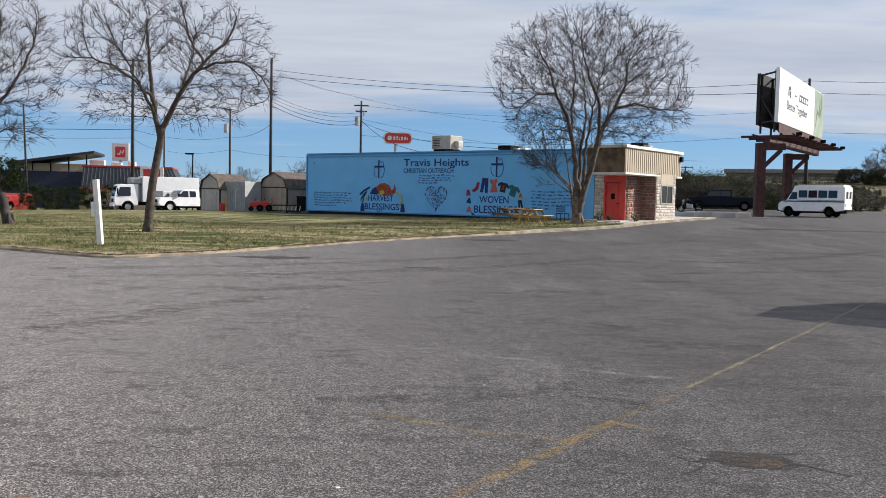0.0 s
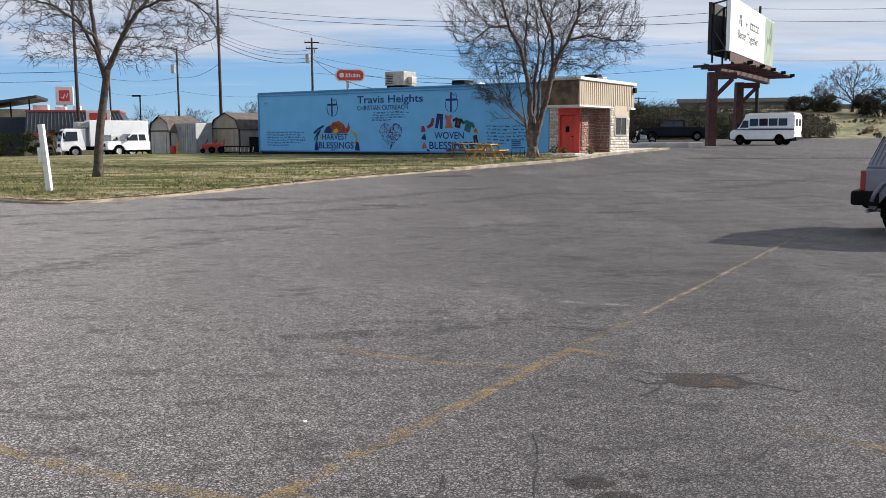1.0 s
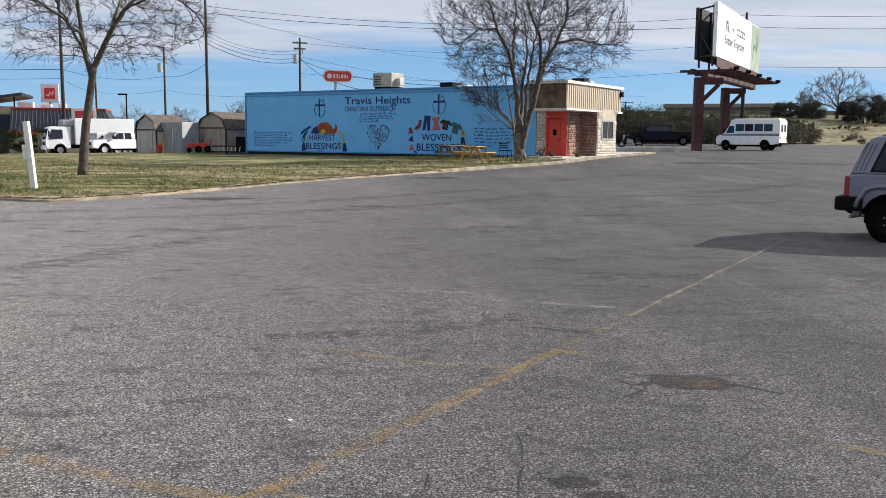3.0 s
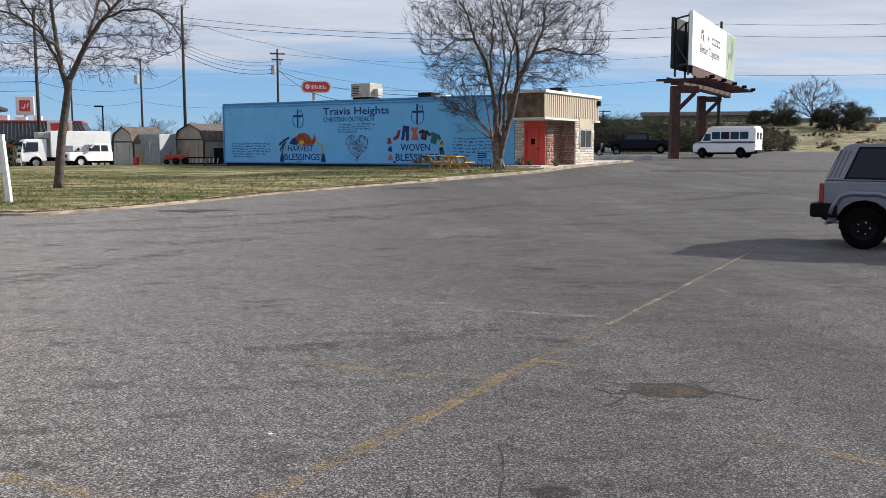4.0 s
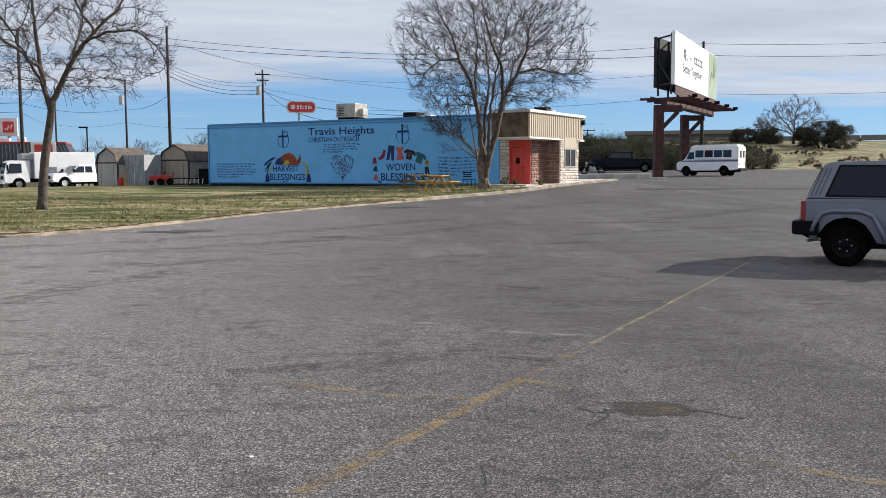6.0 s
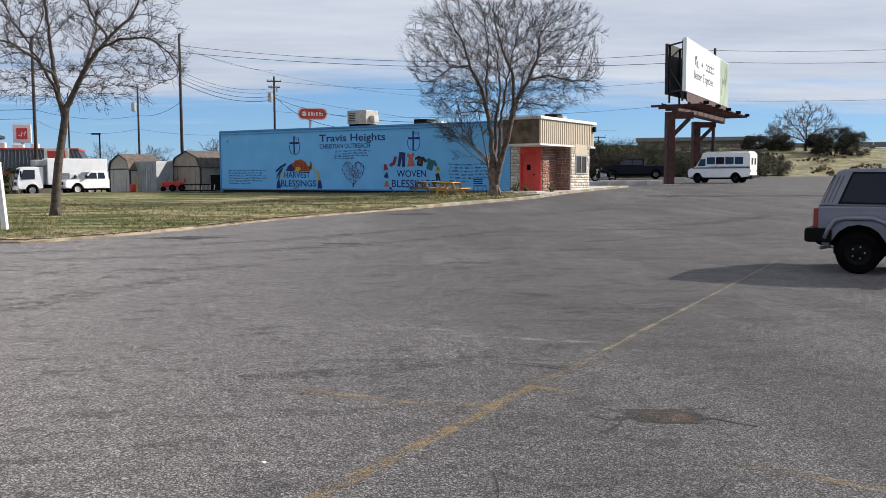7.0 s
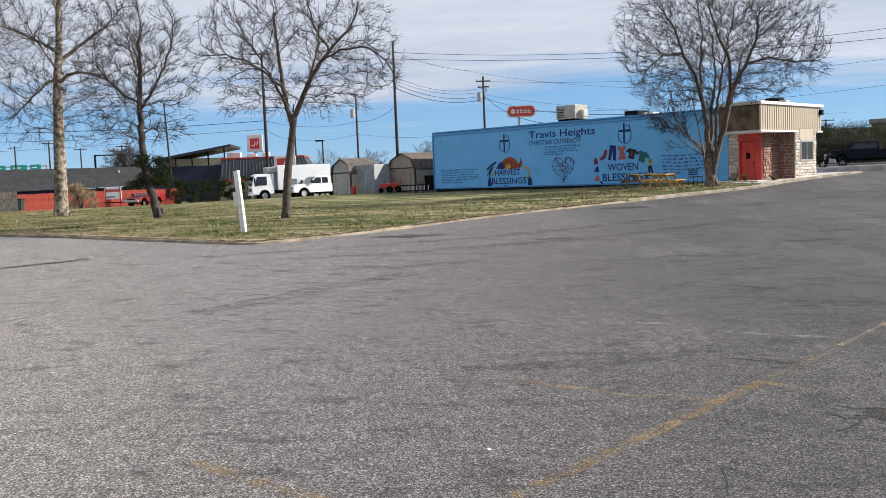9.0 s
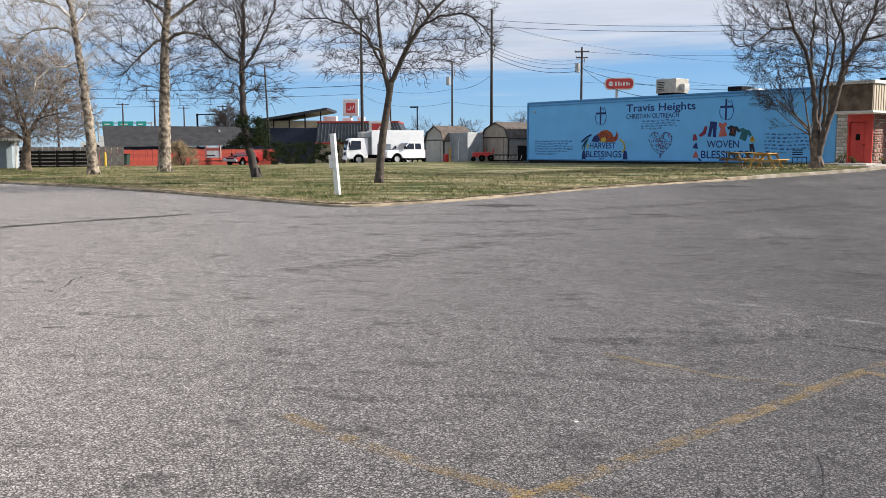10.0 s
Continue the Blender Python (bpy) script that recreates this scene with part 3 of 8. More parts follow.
    for i in range(made // 3, n):
        if rad[i] > 0.03 or pos[i].z < rows[0][0] * 0.8:
            continue
        d0 = (pos[i] - pos[parent[i]]).normalized()
        for _ in range(twigs if rng.random() < 0.75 else twigs + 1):
            side = Vector((rng.gauss(0, 1), rng.gauss(0, 1), rng.gauss(0, 1))).cross(d0).normalized()
            away = (pos[i] - Vector(heart)).normalized()
            d = (d0 * rng.uniform(0.4, 0.9) + away * 0.45 + side * rng.uniform(0.35, 0.8) + Vector((0, 0, 0.15 - hang))).normalized()
            p, line, length = pos[i], [pos[i]], twig_len * rng.uniform(0.45, 1.3)
            for _ in range(4):
                d = (d + Vector((rng.gauss(0, curl), rng.gauss(0, curl), rng.gauss(0, curl) - hang)) * 0.5).normalized()
                p = p + d * length / 4
                line.append(p)
            fine.tube(line, [tip, tip * 0.85, tip * 0.75, tip * 0.65, tip * 0.5], 3, cap=False)
            if rng.random() < 0.6:
                e = (d0 + side * -0.9 + Vector((rng.gauss(0, 0.4), rng.gauss(0, 0.4), rng.gauss(0, 0.4)))).normalized()
                fine.tube([line[2], line[2] + e * length * 0.25, line[2] + e * length * 0.4 + Vector((0, 0, 0.04))], [tip * 0.7, tip * 0.6, tip * 0.4], 3, cap=False)
    part("trunk", trunk, bark, root, smooth=True)
    part("bough", wood, bough or bark, root, smooth=True)
    part("crown", fine, twig, root, "fine leafless twigs")
    return root


def on_lawn(az, d):
    p = polar(az, d)
    p.z = lawn_z(p.x, p.y) - 0.02
    return p


# multi-stemmed tree by the kerb in front of the building
T2 = polar(8.45, 42.2)
T2.z += 0.09
grown_tree(T2, 5, [([(0, 0, 0), (-0.06, 0, 0.7), (-0.12, 0, 1.3)], 0.27, 0.17),
                   ([(-0.12, 0, 1.3), (-0.16, 0.05, 2.7), (-0.38, 0.1, 4.0), (-0.65, 0.0, 5.0), (-1.2, -0.1, 6.0), (-1.5, -0.2, 7.0), (-2.1, -0.3, 8.0)], 0.14, 0.03),
                   ([(0.0, 0, 0.5), (0.20, -0.1, 1.5), (0.58, -0.15, 2.75), (0.87, -0.1, 4.2), (1.6, 0.1, 5.4), (2.05, 0.2, 6.5), (2.2, 0.2, 7.8)], 0.17, 0.03),
                   ([(0.02, 0.05, 0.9), (0.06, 0.3, 2.0), (0.12, 0.6, 3.5), (0.4, 1.0, 5.0), (0.3, 1.5, 6.8)], 0.10, 0.03),
                   ([(0.87, -0.1, 4.2), (0.76, -0.4, 5.6), (0.32, -0.6, 6.4), (0.0, -0.9, 7.4), (-0.3, -1.0, 8.4)], 0.085, 0.025),
                   ([(1.6, 0.1, 5.4), (2.5, 0.0, 5.6), (3.5, -0.2, 5.35), (4.5, -0.3, 5.3)], 0.06, 0.02),
                   ([(-0.38, 0.1, 4.0), (-0.35, 0.5, 5.4), (-0.2, 0.6, 6.9), (-0.45, 0.4, 8.2)], 0.075, 0.02),
                   ([(-1.2, -0.1, 6.0), (-2.1, -0.4, 5.9), (-2.8, -0.6, 5.3), (-3.5, -0.8, 5.2)], 0.05, 0.02),
                   ([(0.2, -0.1, 1.5), (0.1, -0.7, 3.2), (0.3, -1.6, 5.2), (0.6, -2.2, 7.0)], 0.08, 0.025),
                   ([(0.58, -0.15, 2.75), (1.2, 0.9, 4.3), (1.7, 1.8, 6.0), (2.6, 2.4, 7.4)], 0.07, 0.02)],
           [(3.6, -2.2, 2.0), (4.5, -3.4, 4.6), (5.4, -3.8, 4.95), (6.8, -4.15, 4.6), (7.9, -4.0, 4.7), (8.8, -3.0, 3.8), (9.35, -1.6, 2.3), (9.65, -0.4, 1.0)],
           2600, M_BARK2, M_TWIG2, "bare multi-stemmed tree with tan bark and fine rounded crown", M_BOUGH, step=0.21, twigs=2, twig_len=0.42, curl=0.25, tip=0.0066, shell=0.42, kill=0.27, reach=1.6)
# low spray of thin shoots against the wall
bare_tree(T2 + Vector((-0.1, 0.4, 0)), 6, [((0, 0, 0), 0.06), ((-0.1, 0, 0.8), 0.055), ((-0.2, 0, 1.7), 0.05)],
          [(1.0, (-0.75, 0.1, 0.8), 0.04, 2.6), (0.9, (-0.5, 0.1, 1.0), 0.04, 3.0), (0.95, (0.5, 0.3, 1.0), 0.035, 2.6), (0.85, (-1.0, 0, 0.55), 0.035, 2.2), (1.0, (-0.2, 0.3, 1.0), 0.04, 3.2), (0.9, (-0.9, -0.2, 0.9), 0.035, 2.4)],
          3, 0.10, 0.05, (9, 7, 5), M_BARK2, M_TWIG2, "thin leafless shoots beside the multi-stemmed tree", 0.0, 0.008, 1.2, 0.3, (0.4, 0.8), (0.32, 0.5), 1.2)

# leaning tree on the lawn near the post
TB = on_lawn(-18.2, 30.8)
grown_tree(TB, 11, [([(0, 0, 0), (0.05, 0, 0.7), (0.15, 0, 1.6), (0.38, 0, 2.9), (0.46, 0, 3.4)], 0.145, 0.105),
                    ([(0.46, 0, 3.4), (0.75, -0.1, 3.9), (1.08, -0.2, 4.4), (1.4, -0.2, 4.95), (1.8, -0.1, 5.5), (2.5, 0.1, 6.2), (2.8, 0.2, 7.0)], 0.10, 0.025),
                    ([(0.40, 0, 3.1), (0.2, 0.1, 3.8), (0.05, 0.2, 4.6), (-0.05, 0.2, 5.7), (-0.15, 0.3, 6.8)], 0.095, 0.03),
                    ([(0.1, 0.1, 4.3), (-0.3, -0.2, 4.8), (-0.9, -0.4, 5.25), (-1.6, -0.5, 5.5), (-2.3, -0.6, 5.5)], 0.06, 0.02),
                    ([(1.5, -0.2, 5.1), (2.3, -0.5, 5.45), (3.2, -0.7, 5.45), (3.8, -0.8, 5.0), (4.1, -0.8, 4.5)], 0.05, 0.015),
                    ([(0.75, -0.1, 3.9), (0.9, 0.7, 4.8), (1.0, 1.4, 5.8), (1.1, 1.7, 6.9)], 0.065, 0.02),
                    ([(1.8, -0.1, 5.5), (1.5, -0.6, 6.2), (1.3, -0.8, 7.2)], 0.05, 0.018),
                    ([(0.2, 0.1, 3.8), (0.0, -0.9, 4.7), (-0.3, -1.7, 5.6)], 0.055, 0.018)],
           [(3.4, -1.7, 2.2), (4.1, -2.5, 4.1), (5.0, -2.9, 4.3), (6.0, -2.9, 4.1), (6.8, -2.4, 3.6), (7.3, -1.4, 2.6), (7.65, -0.3, 1.5)],
           900, M_BARK, M_TWIG, "bare grey leaning tree with crooked spreading limbs on the lawn", step=0.2, twigs=2, twig_len=0.36, curl=0.34, tip=0.0072, shell=0.5, kill=0.29, hang=0.02, reach=1.5)

# slim dark tree, two sycamores and a small brown tree further along the lawn
TC = on_lawn(-25.8, 37.1)
grown_tree(TC, 21, [([(0, 0, 0), (-0.2, 0, 0.7), (-0.37, 0, 1.4), (-0.52, 0, 2.8), (-0.49, 0, 4.5), (-0.45, 0.05, 5.8), (-0.37, 0.1, 7.2)], 0.175, 0.06),
                    ([(-0.49, 0, 4.3), (0.0, 0.1, 4.9), (0.4, 0.1, 5.6), (0.8, 0.2, 6.6), (1.0, 0.3, 7.6)], 0.07, 0.02),
                    ([(-0.49, 0, 4.5), (-1.0, -0.1, 4.8), (-1.6, -0.2, 5.4), (-2.1, -0.2, 6.1)], 0.06, 0.02),
                    ([(-0.47, 0, 5.3), (-0.9, 0.5, 6.2), (-1.2, 0.7, 7.3)], 0.05, 0.02),
                    ([(-0.5, 0, 3.8), (-0.2, -0.8, 4.6), (0.2, -1.4, 5.4)], 0.05, 0.02)],
           [(3.0, -1.9, 1.2), (4.4, -2.5, 1.6), (5.8, -2.6, 1.8), (7.0, -2.2, 1.7), (8.2, -1.5, 1.1), (8.8, -0.8, 0.4)],
           850, M_TWIG2, M_TWIG, "slim dark bare tree with a leaning trunk", step=0.2, reach=1.5, twigs=2, twig_len=0.38, curl=0.34, tip=0.0080, shell=0.5, kill=0.29, hang=0.02)
TD = on_lawn(-31.25, 47.5)
grown_tree(TD, 31, [([(0, 0, 0), (0.08, 0, 1.5), (0.13, 0.03, 3.4), (0.33, -0.04, 6.6), (0.52, 0, 8.1), (0.6, 0, 9.6), (0.8, 0, 11.2)], 0.34, 0.10),
                    ([(0.36, 0, 6.4), (0.9, -0.1, 6.75), (1.6, -0.1, 6.85), (2.7, -0.2, 6.6), (3.7, -0.2, 5.8)], 0.10, 0.025),
                    ([(0.45, 0, 7.4), (1.1, 0.2, 7.9), (1.8, 0.3, 8.4), (2.8, 0.4, 9.0), (3.6, 0.4, 9.8)], 0.11, 0.03),
                    ([(0.33, 0, 6.6), (-0.3, 0.1, 6.5), (-0.8, 0.2, 6.1), (-1.7, 0.3, 5.5), (-2.3, 0.3, 4.9)], 0.08, 0.02),
                    ([(0.5, 0, 7.8), (-0.2, -0.2, 8.3), (-1.2, -0.3, 8.8), (-2.4, -0.4, 9.3)], 0.09, 0.025),
                    ([(0.55, 0, 9.0), (0.2, 0.5, 10.2), (-0.3, 0.8, 11.6)], 0.08, 0.03),
                    ([(0.4, 0, 7.0), (0.6, -1.2, 7.5), (0.8, -2.4, 8.2)], 0.07, 0.02)],
           [(3.6, -2.3, 2.4), (5.0, -3.3, 3.8), (7.0, -3.5, 4.2), (9.0, -3.6, 4.3), (11.0, -2.8, 3.8), (12.4, -1.4, 2.2), (13.0, -0.4, 1.0)],
           1400, M_SYC, M_TWIG, "tall bare sycamore with flaking tan and grey bark", M_SYCB, twigs=2, twig_len=0.45, curl=0.4, tip=0.0085, step=0.25, kill=0.36, hang=0.05, flare=1.3)
TE = on_lawn(-35.3, 45.4)
grown_tree(TE, 41, [([(0, 0, 0), (-0.06, 0, 1.4), (-0.13, 0, 2.9), (-0.44, 0, 5.7), (-0.68, 0, 7.3), (-1.04, 0, 8.9), (-1.2, 0, 10.6)], 0.26, 0.07),
                    ([(-0.5, 0, 6.2), (-1.0, 0.1, 6.65), (-1.7, 0.2, 6.85), (-2.8, 0.2, 6.8), (-3.9, 0.2, 6.4)], 0.085, 0.025),
                    ([(-0.66, 0, 7.2), (-1.2, -0.2, 7.7), (-1.9, -0.3, 7.95), (-3.0, -0.3, 8.15), (-4.1, -0.3, 8.5)], 0.085, 0.025),
                    ([(-0.4, 0, 5.3), (-0.9, -0.3, 5.0), (-1.6, -0.6, 4.95), (-2.2, -0.8, 4.4), (-2.3, -0.9, 3.8), (-3.2, -0.9, 3.4)], 0.06, 0.02),
                    ([(-0.8, 0, 7.9), (-0.3, 0.2, 8.5), (0.1, 0.3, 9.2), (0.3, 0.4, 10.2)], 0.08, 0.03),
                    ([(-0.6, 0, 6.8), (-0.7, 1.0, 7.6), (-0.9, 2.0, 8.6)], 0.06, 0.02)],
           [(3.4, -3.6, -0.6), (4.6, -4.6, 0.8), (6.8, -5.0, 1.2), (8.8, -5.0, 1.6), (10.6, -3.6, 1.4), (11.8, -1.8, 0.4)],
           1300, M_SYC, M_SYCT, "bare sycamore with white upper bark and pale twigs", M_SYCW, twigs=2, twig_len=0.45, curl=0.4, tip=0.0085, step=0.25, kill=0.36, hang=0.05, flare=1.25)
TF = on_lawn(-38.9, 56.0)
grown_tree(TF, 51, [([(0, 0, 0), (0.1, 0, 0.9), (0.25, 0, 1.9)], 0.28, 0.20),
                    ([(0.25, 0, 1.9), (-0.3, 0, 2.9), (-1.0, 0.2, 4.2), (-1.4, 0.2, 5.6)], 0.13, 0.04),
                    ([(0.25, 0, 1.9), (0.8, 0.1, 2.8), (1.6, 0.2, 3.8), (2.3, 0.2, 4.8)], 0.12, 0.035),
                    ([(0.25, 0, 1.9), (0.4, -0.5, 3.0), (0.3, -0.9, 4.6), (0.2, -1.0, 6.0)], 0.12, 0.035),
                    ([(0.2, 0, 1.6), (-0.8, -0.2, 2.3), (-2.0, -0.4, 3.0), (-3.2, -0.4, 3.6)], 0.10, 0.03),
                    ([(0.6, 0.1, 2.5), (1.4, -0.4, 2.9), (2.6, -0.6, 3.1)], 0.08, 0.03)],
           [(1.7, -2.8, 3.2), (3.0, -4.4, 3.9), (4.6, -4.4, 3.6), (6.0, -3.0, 2.4), (7.1, -0.9, 0.7)],
           3000, M_BARK2, M_TWIG3, "broad low tree with a dense brown bare crown", twigs=3, twig_len=0.5, curl=0.4, tip=0.011, step=0.25, kill=0.30, shell=0.4)

# ---- the blue building ----
BA, BB = Vector((-9.17, 60.3, 0)), Vector((7.92, 47.85, 0))
WALL_L = (BB - BA).length
WALL_TURN = math.degrees(math.atan2(BB.y - BA.y, BB.x - BA.x))
M_B = Matrix.Translation(BA) @ pose(0, 0, 0, 0, 0, WALL_TURN)
building = empty("church_building", M_B, "single-storey flat-roofed building with a sky-blue painted mural wall", "building")
DEPTH, TOP, U1 = 5.3, 4.32, 22.95
ms = Mesher().box((0, 0, 0.62), (WALL_L, 0.3, TOP))
mural_wall = part("mural_wall", ms, M_BLUE, building, "sky-blue painted wall")
ms = Mesher().box((0, 0.3, 0.3), (0.3, DEPTH, TOP)).box((0.3, DEPTH - 0.3, 0.3), (U1, DEPTH, TOP)).box((U1 - 0.3, 0.4, 0.3), (U1, DEPTH - 0.3, TOP))
part("rear_wall", ms, M_BLUE_D, building, "blue painted end wall")
# solid near-black fill: the shade of the gap is put into its colour
part("gap_shade_panel", Mesher().box((0.06, 0.06, 0.0), (WALL_L - 0.1, 0.28, 0.62)), M_DARK, building, "near-black panel standing in for the shaded gap under the wall")
part("sill_board", Mesher().box((-0.05, -0.04, 0.58), (WALL_L, 0.0, 0.66), 0.01), M_BLUE_D, building, "blue base board")
ms = Mesher().box((-0.06, -0.07, TOP - 0.04), (WALL_L + 0.02, 0.35, TOP + 0.07), 0.015)
part("roof_coping", ms, M_BLUE_D, building, "blue metal roof edge")
ms = Mesher().box((-0.05, -0.035, TOP - 0.20), (WALL_L, 0.0, TOP - 0.16))
part("drip_rail", ms, M_BLUE_D, building)
part("roof", Mesher().box((0.31, 0.36, TOP - 0.14), (U1 - 0.31, DEPTH - 0.31, TOP - 0.04)), M_ROOF, building, "flat pale roof")
ms = Mesher().box((-0.10, -0.05, 0.5), (0.0, 0.06, TOP - 0.05), 0.01)
part("corner_trim", ms, M_BLUE_D, building)
ms = Mesher().box((0.5, -0.10, 3.70), (0.66, 0.0, 3.80), 0.02)
part("flood_light", ms, M_STEEL, building)


def stones(name, parent, u0, u1, z0, z1, y, face, seed, colours, thick=0.05):
    """A rubble-stone facing of pieces on the plane y (face 0) or on the plane u (face 1)."""
    rng = random.Random(seed)
    z, made = z0, {}
    while z < z1 - 0.04:
        h = min(rng.choice((0.11, 0.14, 0.17, 0.21)), z1 - z)
        u = u0
        while u < u1 - 0.02:
            w = min(rng.choice((0.16, 0.24, 0.32, 0.42)), u1 - u)
            if u1 - u - w < 0.08:
                w = u1 - u
            g, t = 0.012, rng.choice((0.6, 0.8, 1.0)) * thick
            key = (round(w, 2), round(h, 2), t, rng.randrange(3))
            if key not in made:
                ms = Mesher()
                a, b, c = w / 2 - g, h / 2 - g, min(0.02, h / 4)
                j = [rng.uniform(0, 0.22) for _ in range(6)]
                ms.add([(-a, 0, -b * (1 - j[0])), (a * (1 - j[1] * 0.6), 0, -b), (a, 0, b * (1 - j[2])), (-a * (1 - j[3] * 0.6), 0, b), (-a + c, -t, (-b + c) * (1 - j[0])), ((a - c) * (1 - j[1] * 0.6), -t, -b + c * 0.7), (a - c * 0.8, -t, (b - c) * (1 - j[2])), ((-a + c) * (1 - j[3] * 0.6), -t, b - c)],
                       [(4, 5, 6, 7), (0, 1, 5, 4), (1, 2, 6, 5), (2, 3, 7, 6), (3, 0, 4, 7)])
                made[key] = [ms.mesh("stone", cm) for cm in colours]
            ob = new("stone", rng.choice(made[key]))
            ob.parent = parent
            if face == 0:
                ob.matrix_basis = pose(u + w / 2, y, z + h / 2, rng.uniform(-2, 2), 0, rng.uniform(-1, 1))
            else:
                ob.matrix_basis = pose(y, u + w / 2, z + h / 2, 0, 0, 90 + rng.uniform(-1, 1))
            u += w
        z += h


# stone end with the red door, the brown side under the canopy and the white bay
entry = part("entry_wall", Mesher().box((WALL_L, 0.06, 0.35), (21.75, 0.4, 3.2)).box((21.75, 0.06, 2.62), (U1, 0.4, 3.2)).box((22.90, 0.06, 0.35), (U1, 0.4, 2.62)), M_MORTAR, building, "stone entry wall")
side = part("side_wall", Mesher().box((U1 - 0.06, 0.4, 0.35), (U1 + 0.03, 1.86, 3.2)), M_MORTAR, building)
bay = part("front_bay", Mesher().box((U1, 1.86, 0.35), (23.85, 4.5, 3.16)), M_MORTAR, building, "white painted stone bay")
part("lintel_board", Mesher().box((21.70, 0.0, 2.60), (U1, 0.07, 3.0), 0.01), M_RED, building, "red painted board over the door")
door = part("door", Mesher().box((21.80, 0.10, 0.66), (22.62, 0.16, 2.58), 0.008), M_RED, building, "red painted entrance door")
ms = Mesher()
for a, b, c, d in ((21.9, 22.17, 0.85, 1.5), (22.25, 22.52, 0.85, 1.5), (21.9, 22.17, 1.62, 2.4), (22.25, 22.52, 1.62, 2.4)):
    ms.box((a, 0.085, c), (b, 0.10, d), 0.006)
part("door_panel", ms, M_RED, door)
part("door_handle", Mesher().tube([(22.55, 0.10, 1.5), (22.55, 0.03, 1.5), (22.46, 0.03, 1.5)], 0.018, 8), M_BLACK, door, "black door handle")
part("door_plaque", Mesher().box((22.10, 0.078, 1.72), (22.32, 0.088, 2.02), 0.004), M_BLACK, door)
part("door_jamb", Mesher().box((21.74, 0.0, 0.6), (21.81, 0.16, 2.62), 0.008).box((22.62, 0.0, 0.6), (22.95, 0.12, 2.62), 0.008), M_RED, building, "red door frame")
part("porch_step", Mesher().box((21.3, -1.9, 0.1), (23.6, 0.06, 0.64), 0.02), M_CONC, building, "concrete porch step")
part("window_frame", Mesher().box((23.84, 2.45, 1.50), (23.90, 4.05, 1.58)).box((23.84, 2.45, 2.48), (23.90, 4.05, 2.56)).box((23.84, 2.45, 1.58), (23.90, 2.53, 2.48)).box((23.84, 3.97, 1.58), (23.90, 4.05, 2.48)).box((23.84, 3.2, 1.58), (23.90, 3.26, 2.48)), M_STEEL, building)
part("window_pane", Mesher().box((23.852, 2.53, 1.58), (23.872, 3.2, 2.48)).box((23.852, 3.26, 1.58), (23.872, 3.97, 2.48)), M_GLASS, building, "dark window glass")
part("window_panel", Mesher().box((23.84, 2.4, 2.56), (23.89, 4.1, 3.12), 0.008), M_BEIGE, building, "beige panel over the window")

# ribbed canopy round the corner
# a thin panel makes the canopy's front a darker, mottled brown
M_FRONT = mat("mottled_brown_board", (0.20, 0.145, 0.10), 0.9, var=0.3, scale=2.5, fine=20, other=(0.10, 0.07, 0.05))
part("canopy_front", Mesher().box((21.78, -2.125, 3.06), (23.84, -2.104, 4.26)), M_FRONT, building, "darker mottled brown boarding on the canopy's front")
canopy = part("canopy", Mesher().box((21.75, -2.1, 3.02), (23.85, 5.2, 4.28)), M_BEIGE, building, "beige ribbed metal canopy")
part("canopy_coping", Mesher().box((21.68, -2.2, 4.27), (23.97, 5.3, 4.42), 0.02), M_WHITE, building, "white roof edge")
part("canopy_lower_edge", Mesher().box((21.72, -2.16, 2.96), (23.92, 1.80, 3.05), 0.01).box((22.0, 4.56, 2.96), (23.92, 5.26, 3.05), 0.01), M_WHITE, building, "white lower canopy edge")
rib = Mesher().box((-0.018, -0.05, 3.06), (0.018, 0.05, 4.26), 0.008).mesh("siding_rib", M_BEIGE)
for k in range(29):
    ob = part("siding_rib", rib, None, canopy)
    ob.matrix_basis = pose(23.86, -2.0 + k * 0.252, 0)
part("canopy_lamp", Mesher().box((23.86, 4.9, 3.88), (24.02, 5.15, 4.16), 0.02), M_BLACK, building, "black canopy flood light")

# roof plant
M_HVAC = mat("pale_grey_casing", (0.36, 0.345, 0.31), 0.5, 0.2, var=0.15, scale=3)
def roof_unit(p, w, d, h, curb, label, material):
    u = empty("roof_unit", Matrix.Translation(p) @ pose(0, 0, 0, 0, 0, WALL_TURN), label, "air conditioner", "rooftop plant")
    part("curb", Mesher().box((-w / 2 + 0.08, -d / 2 + 0.08, -0.1), (w / 2 - 0.08, d / 2 - 0.08, curb), 0.01), M_BLACK, u)
    part("casing", Mesher().box((-w / 2, -d / 2, curb), (w / 2, d / 2, curb + h), 0.02), material, u)
    ms = Mesher()
    for k in range(6):
        ms.box((-w / 2 + 0.1, -d / 2 - 0.015, curb + 0.12 + k * (h - 0.24) / 6), (-0.1, -d / 2 - 0.002, curb + 0.16 + k * (h - 0.24) / 6))
    part("louvre", ms, M_BLACK, u)
    part("duct", Mesher().box((w / 2, -0.25, curb + 0.1), (w / 2 + 0.35, 0.25, curb + h * 0.6), 0.02), M_STEEL, u)
    return u


